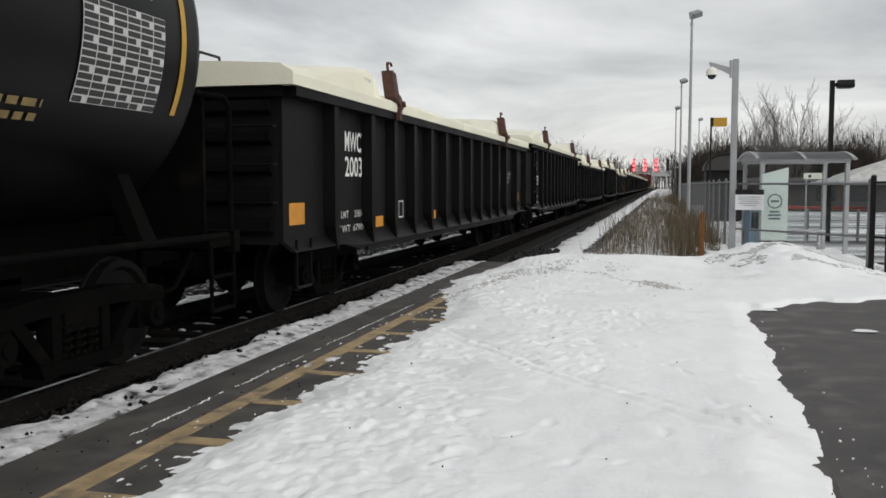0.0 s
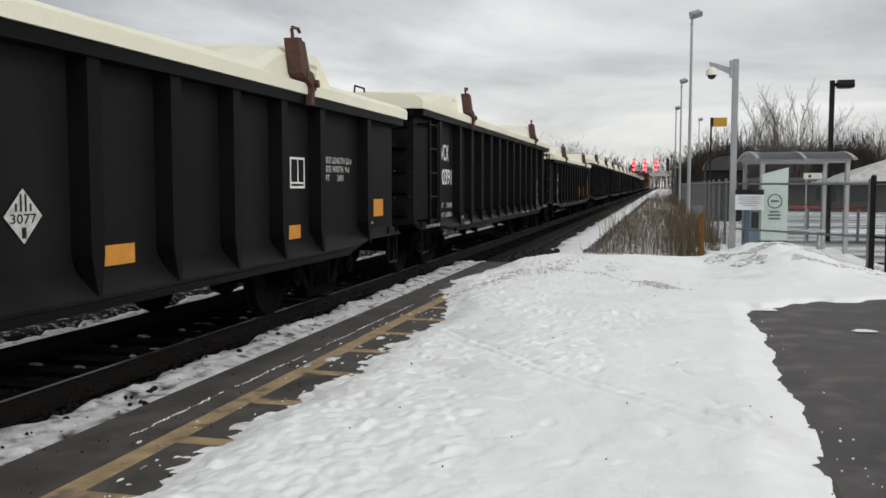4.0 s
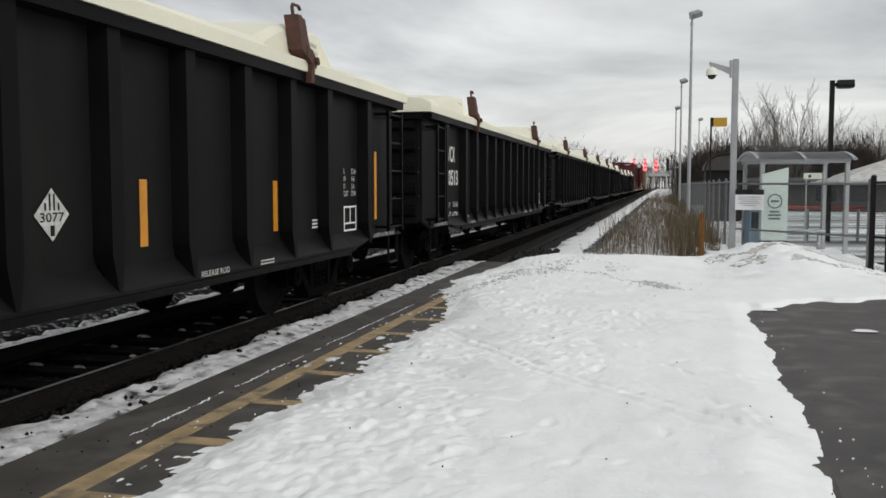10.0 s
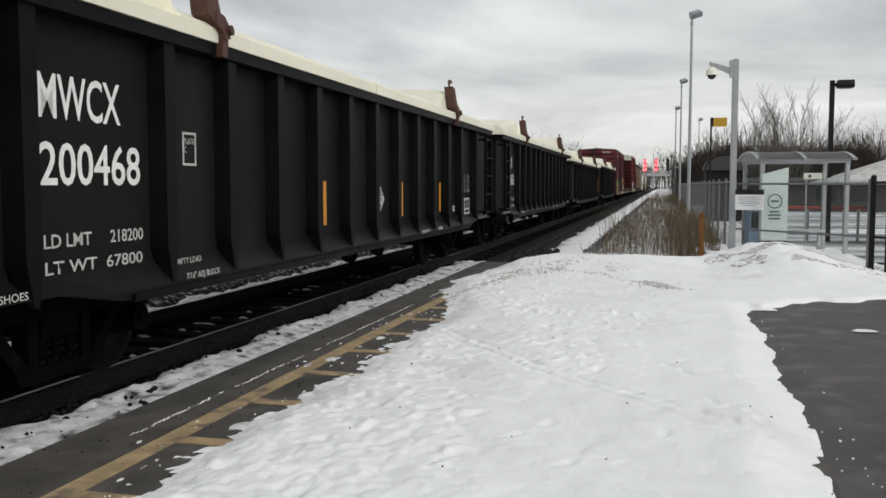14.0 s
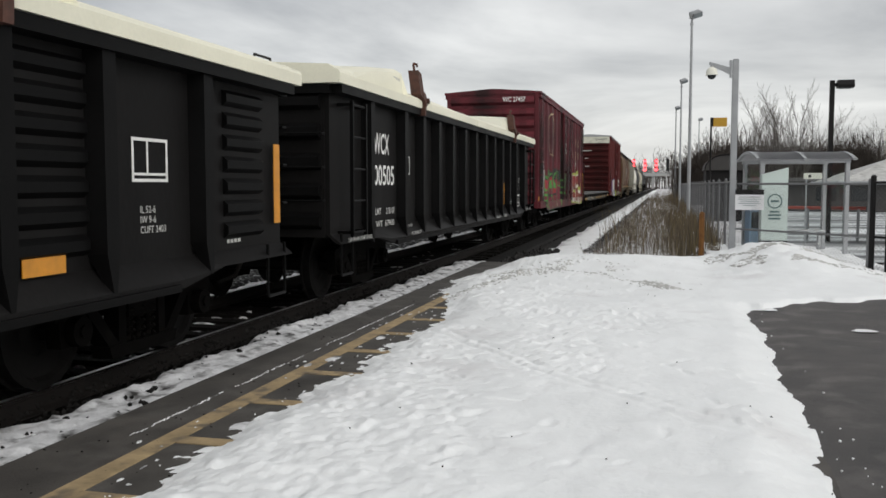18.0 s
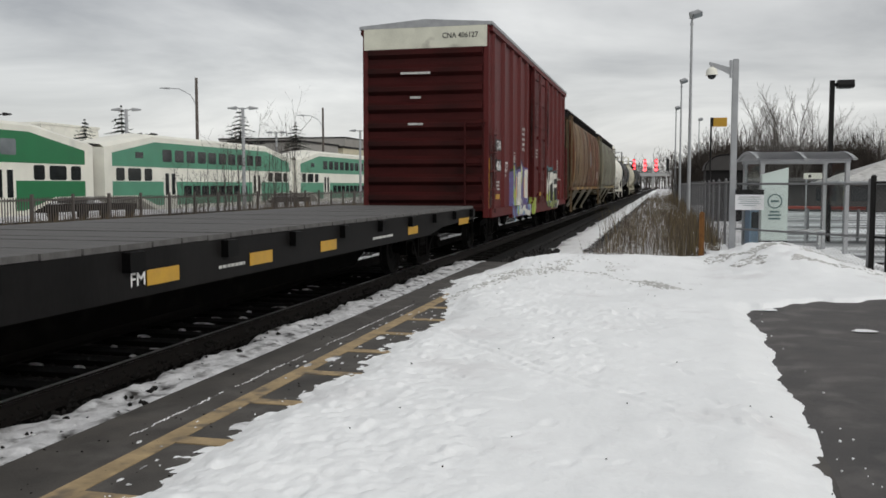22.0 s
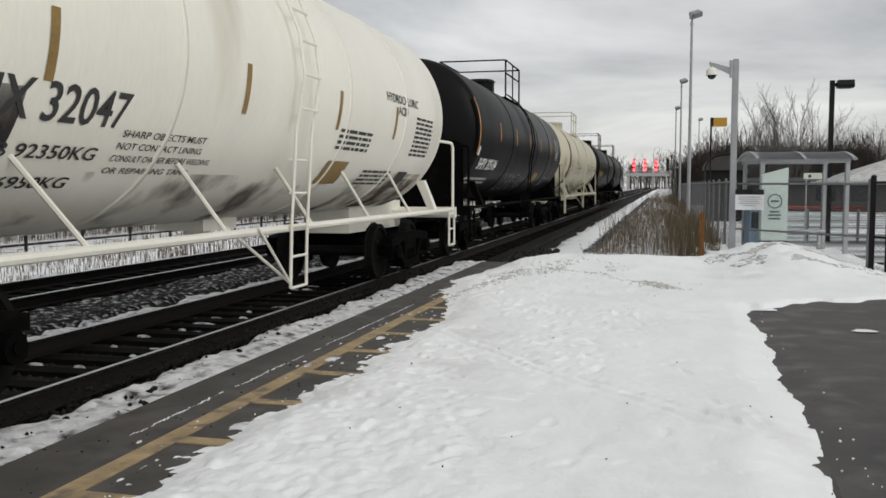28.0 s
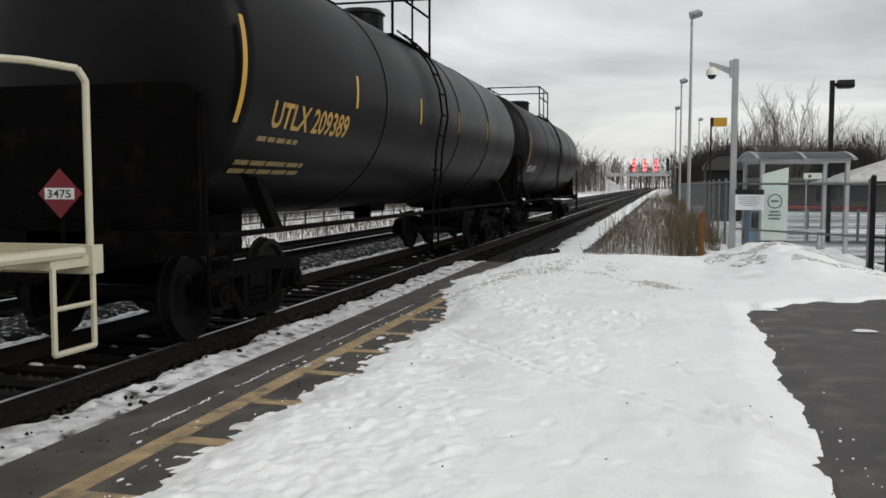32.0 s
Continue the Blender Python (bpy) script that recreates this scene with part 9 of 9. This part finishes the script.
for x, y, h in ((-26.8, 54.0, 6.6), (-27.3, 78.8, 6.6), (-27.3, 106, 6.6), (-34.9, 53.2, 6.6), (-36, 79.5, 6.6), (-27.3, 134, 6.6)):
    twin_lamp(x, y, h)
for x, y, h in ((-46, 54.4, 6.6), (-44, 70, 6.0), (-46, 96, 6.4)):
    twin_lamp(x, y, h, True)


def utility_pole(x, y, h):
    ob = thing("street_lamp", pose(x, y, -0.4), "tall wooden pole with curved street-lamp arms", "street lamp", "street lamps beyond the yard")
    bm = bmesh.new()
    rod(bm, (0, 0, 0), (0, 0, h), 0.17, 8, 0.12)
    part("pole", bm, BARK, ob)
    bm = bmesh.new()
    pipe(bm, [(0, 0, h - 2.3), (-0.5, -0.2, h - 1.4), (-1.3, -0.5, h - 0.95), (-2.2, -0.9, h - 0.9)], 0.04, 6)
    rod(bm, (-2.0, -0.8, h - 0.92), (-2.8, -1.1, h - 0.9), 0.09, 8, 0.04)
    part("lamp_arm", bm, GREY_POLE, ob)
    return ob


utility_pole(-38.5, 69.0, 11.0)
utility_pole(-38.9, 99.0, 11.0)
utility_pole(-38.9, 127.0, 11.0)

CREAM_WALL = mat("cream_block_wall", (0.50, 0.46, 0.34), 0.8, var=0.12, scale=0.5)
GREY_WALL = mat("grey_rendered_wall", (0.30, 0.29, 0.27), 0.85, var=0.15, scale=0.4)
BRICK_SIGN = mat("faded_orange_sign", (0.42, 0.15, 0.06), 0.7, var=0.2, scale=2)


def works(name, x0, x1, y0, y1, h, wall, label, windows=0, trim=True):
    ob = thing(name, pose(x0, y0, -0.5), label, "building", "works beyond the yard")
    bm = bmesh.new()
    box(bm, 0, x1 - x0, 0, y1 - y0, 0, h)
    part("wall", bm, wall, ob)
    bm = bmesh.new()
    box(bm, -0.15, x1 - x0 + 0.15, -0.15, y1 - y0 + 0.15, h, h + 0.3)
    part("roof", bm, DARK_POLE if trim else wall, ob)
    for k in range(windows):
        bm = bmesh.new()
        yy = 1.5 + (y1 - y0 - 3) * k / max(windows - 1, 1)
        box(bm, x1 - x0 + 0.004, x1 - x0 + 0.05, yy - 0.6, yy + 0.6, h * 0.55, h * 0.82)
        part("window", bm, DARK_GLASS, ob)
    return ob


works("white_store", -86, -78, 100, 112, 9.9, COACH_WHITE, "small white flat-roofed works building", 2, False)
works("low_store", -62, -50.5, 120, 135, 8.2, GREY_WALL, "low grey flat-roofed works building", 3)
works("long_warehouse", -64, -50, 136, 340, 8.0, CREAM_WALL, "long cream warehouse with dark eaves", 0)
works("factory_block", -110, -76, 208, 300, 13.6, GREY_WALL, "grey factory block with a row of windows", 9)
works("factory_tower", -83, -75.5, 250, 259, 20.7, GREY_WALL, "square grey factory tower")
works("factory_annex", -90, -75.8, 300.5, 330, 14.5, GREY_WALL, "tall grey factory annex with windows", 4)
for y0, y1 in ((150, 163), (170, 180)):
    wall_sign = thing("wall_sign", pose(-50, y0, 5.6), "faded orange painted wall sign", "sign", "warehouse signs")
    bm = bmesh.new()
    box(bm, 0.01, 0.06, 0, y1 - y0, 0, 1.7)
    panel = part("panel", bm, CREAM_WALL if y0 < 165 else BRICK_SIGN, wall_sign)
    yy = 0.4
    while yy < y1 - y0 - 1:
        bm = bmesh.new()
        box(bm, 0.06, 0.09, yy, yy + 0.8, 0.25, 1.45)
        part("letter_bar", bm, BRICK_SIGN if y0 < 165 else CREAM_WALL, panel)
        yy += 1.1

# signal gantry and road bridge far down the line
gantry = thing("signal_gantry", pose(0, 395, -0.4), "steel signal gantry with three red heads lit", "signal gantry")
for x in (-17.5, 7.5):
    bm = bmesh.new()
    box(bm, x - 0.35, x + 0.35, -0.35, 0.35, 0, 7.4)
    part("leg", bm, GREY_POLE, gantry)
bm = bmesh.new()
for z in (6.9, 8.1):
    for y in (-0.5, 0.5):
        box(bm, -18, 8, y - 0.09, y + 0.09, z - 0.09, z + 0.09)
for k in range(20):
    x = -17.5 + 25 * k / 20
    rod(bm, (x, -0.5, 6.9), (x + 1.25, -0.5, 8.1), 0.07, 4)
    rod(bm, (x, 0.5, 8.1), (x + 1.25, 0.5, 6.9), 0.07, 4)
part("truss", bm, GREY_POLE, gantry)
for x, lit in ((-12.2, 1), (-7.6, 1), (-2.9, 1), (1.9, 0)):
    bm = bmesh.new()
    box(bm, x - 0.55, x + 0.55, -0.8, -0.6, 8.0, 13.2)
    head = part("signal_head", bm, DARK_POLE, gantry, "tall black signal head")
    for z in (8.6, 10.4, 12.2):
        bm = bmesh.new()
        rod(bm, (x, -0.86, z), (x, -0.80, z), 0.62, 12)
        part("lens", bm, RED_GLOW if lit else DARK_GLASS, head)

bridge = thing("road_bridge", pose(0, 430, -0.4), "pale concrete road bridge over the tracks", "bridge")
CONC = mat("pale_bridge_concrete", (0.42, 0.42, 0.41), 0.8, var=0.12, scale=0.3)
bm = bmesh.new()
box(bm, -60, 60, 0, 10, 6.2, 7.7)
part("deck", bm, CONC, bridge)
for x in (-16, -4.5, 9):
    bm = bmesh.new()
    box(bm, x - 0.6, x + 0.6, 1, 9, 0, 6.2)
    part("pier", bm, CONC, bridge)
for s in (-1, 1):
    bm = bmesh.new()
    prism_y(bm, [(s * 17, 0), (s * 60, 0), (s * 60, 6.2), (s * 28, 6.2)], 0.5, 9.5)
    part("embankment", fixed(bm), DIRTY_SNOW, bridge)


# ---- motion of the train ----
def motions():
    for car, start in CARS:
        walk(car, [(t, pose(TRACK_X, start - run_to(t), 0)) for t in TIMES])
    # wheels turn with the way run; each step stays under a quarter turn
    steps_n = 640
    turns = []
    for k in range(steps_n + 1):
        t = 32 * k / steps_n
        turns.append((t, math.degrees(run_to(t) / 0.455)))
    for ob in WHEELSETS:
        y, z = ob.location.y, ob.location.z
        walk(ob, [(t, pose(0, y, z, a, 0, 0)) for t, a in turns])


motions()
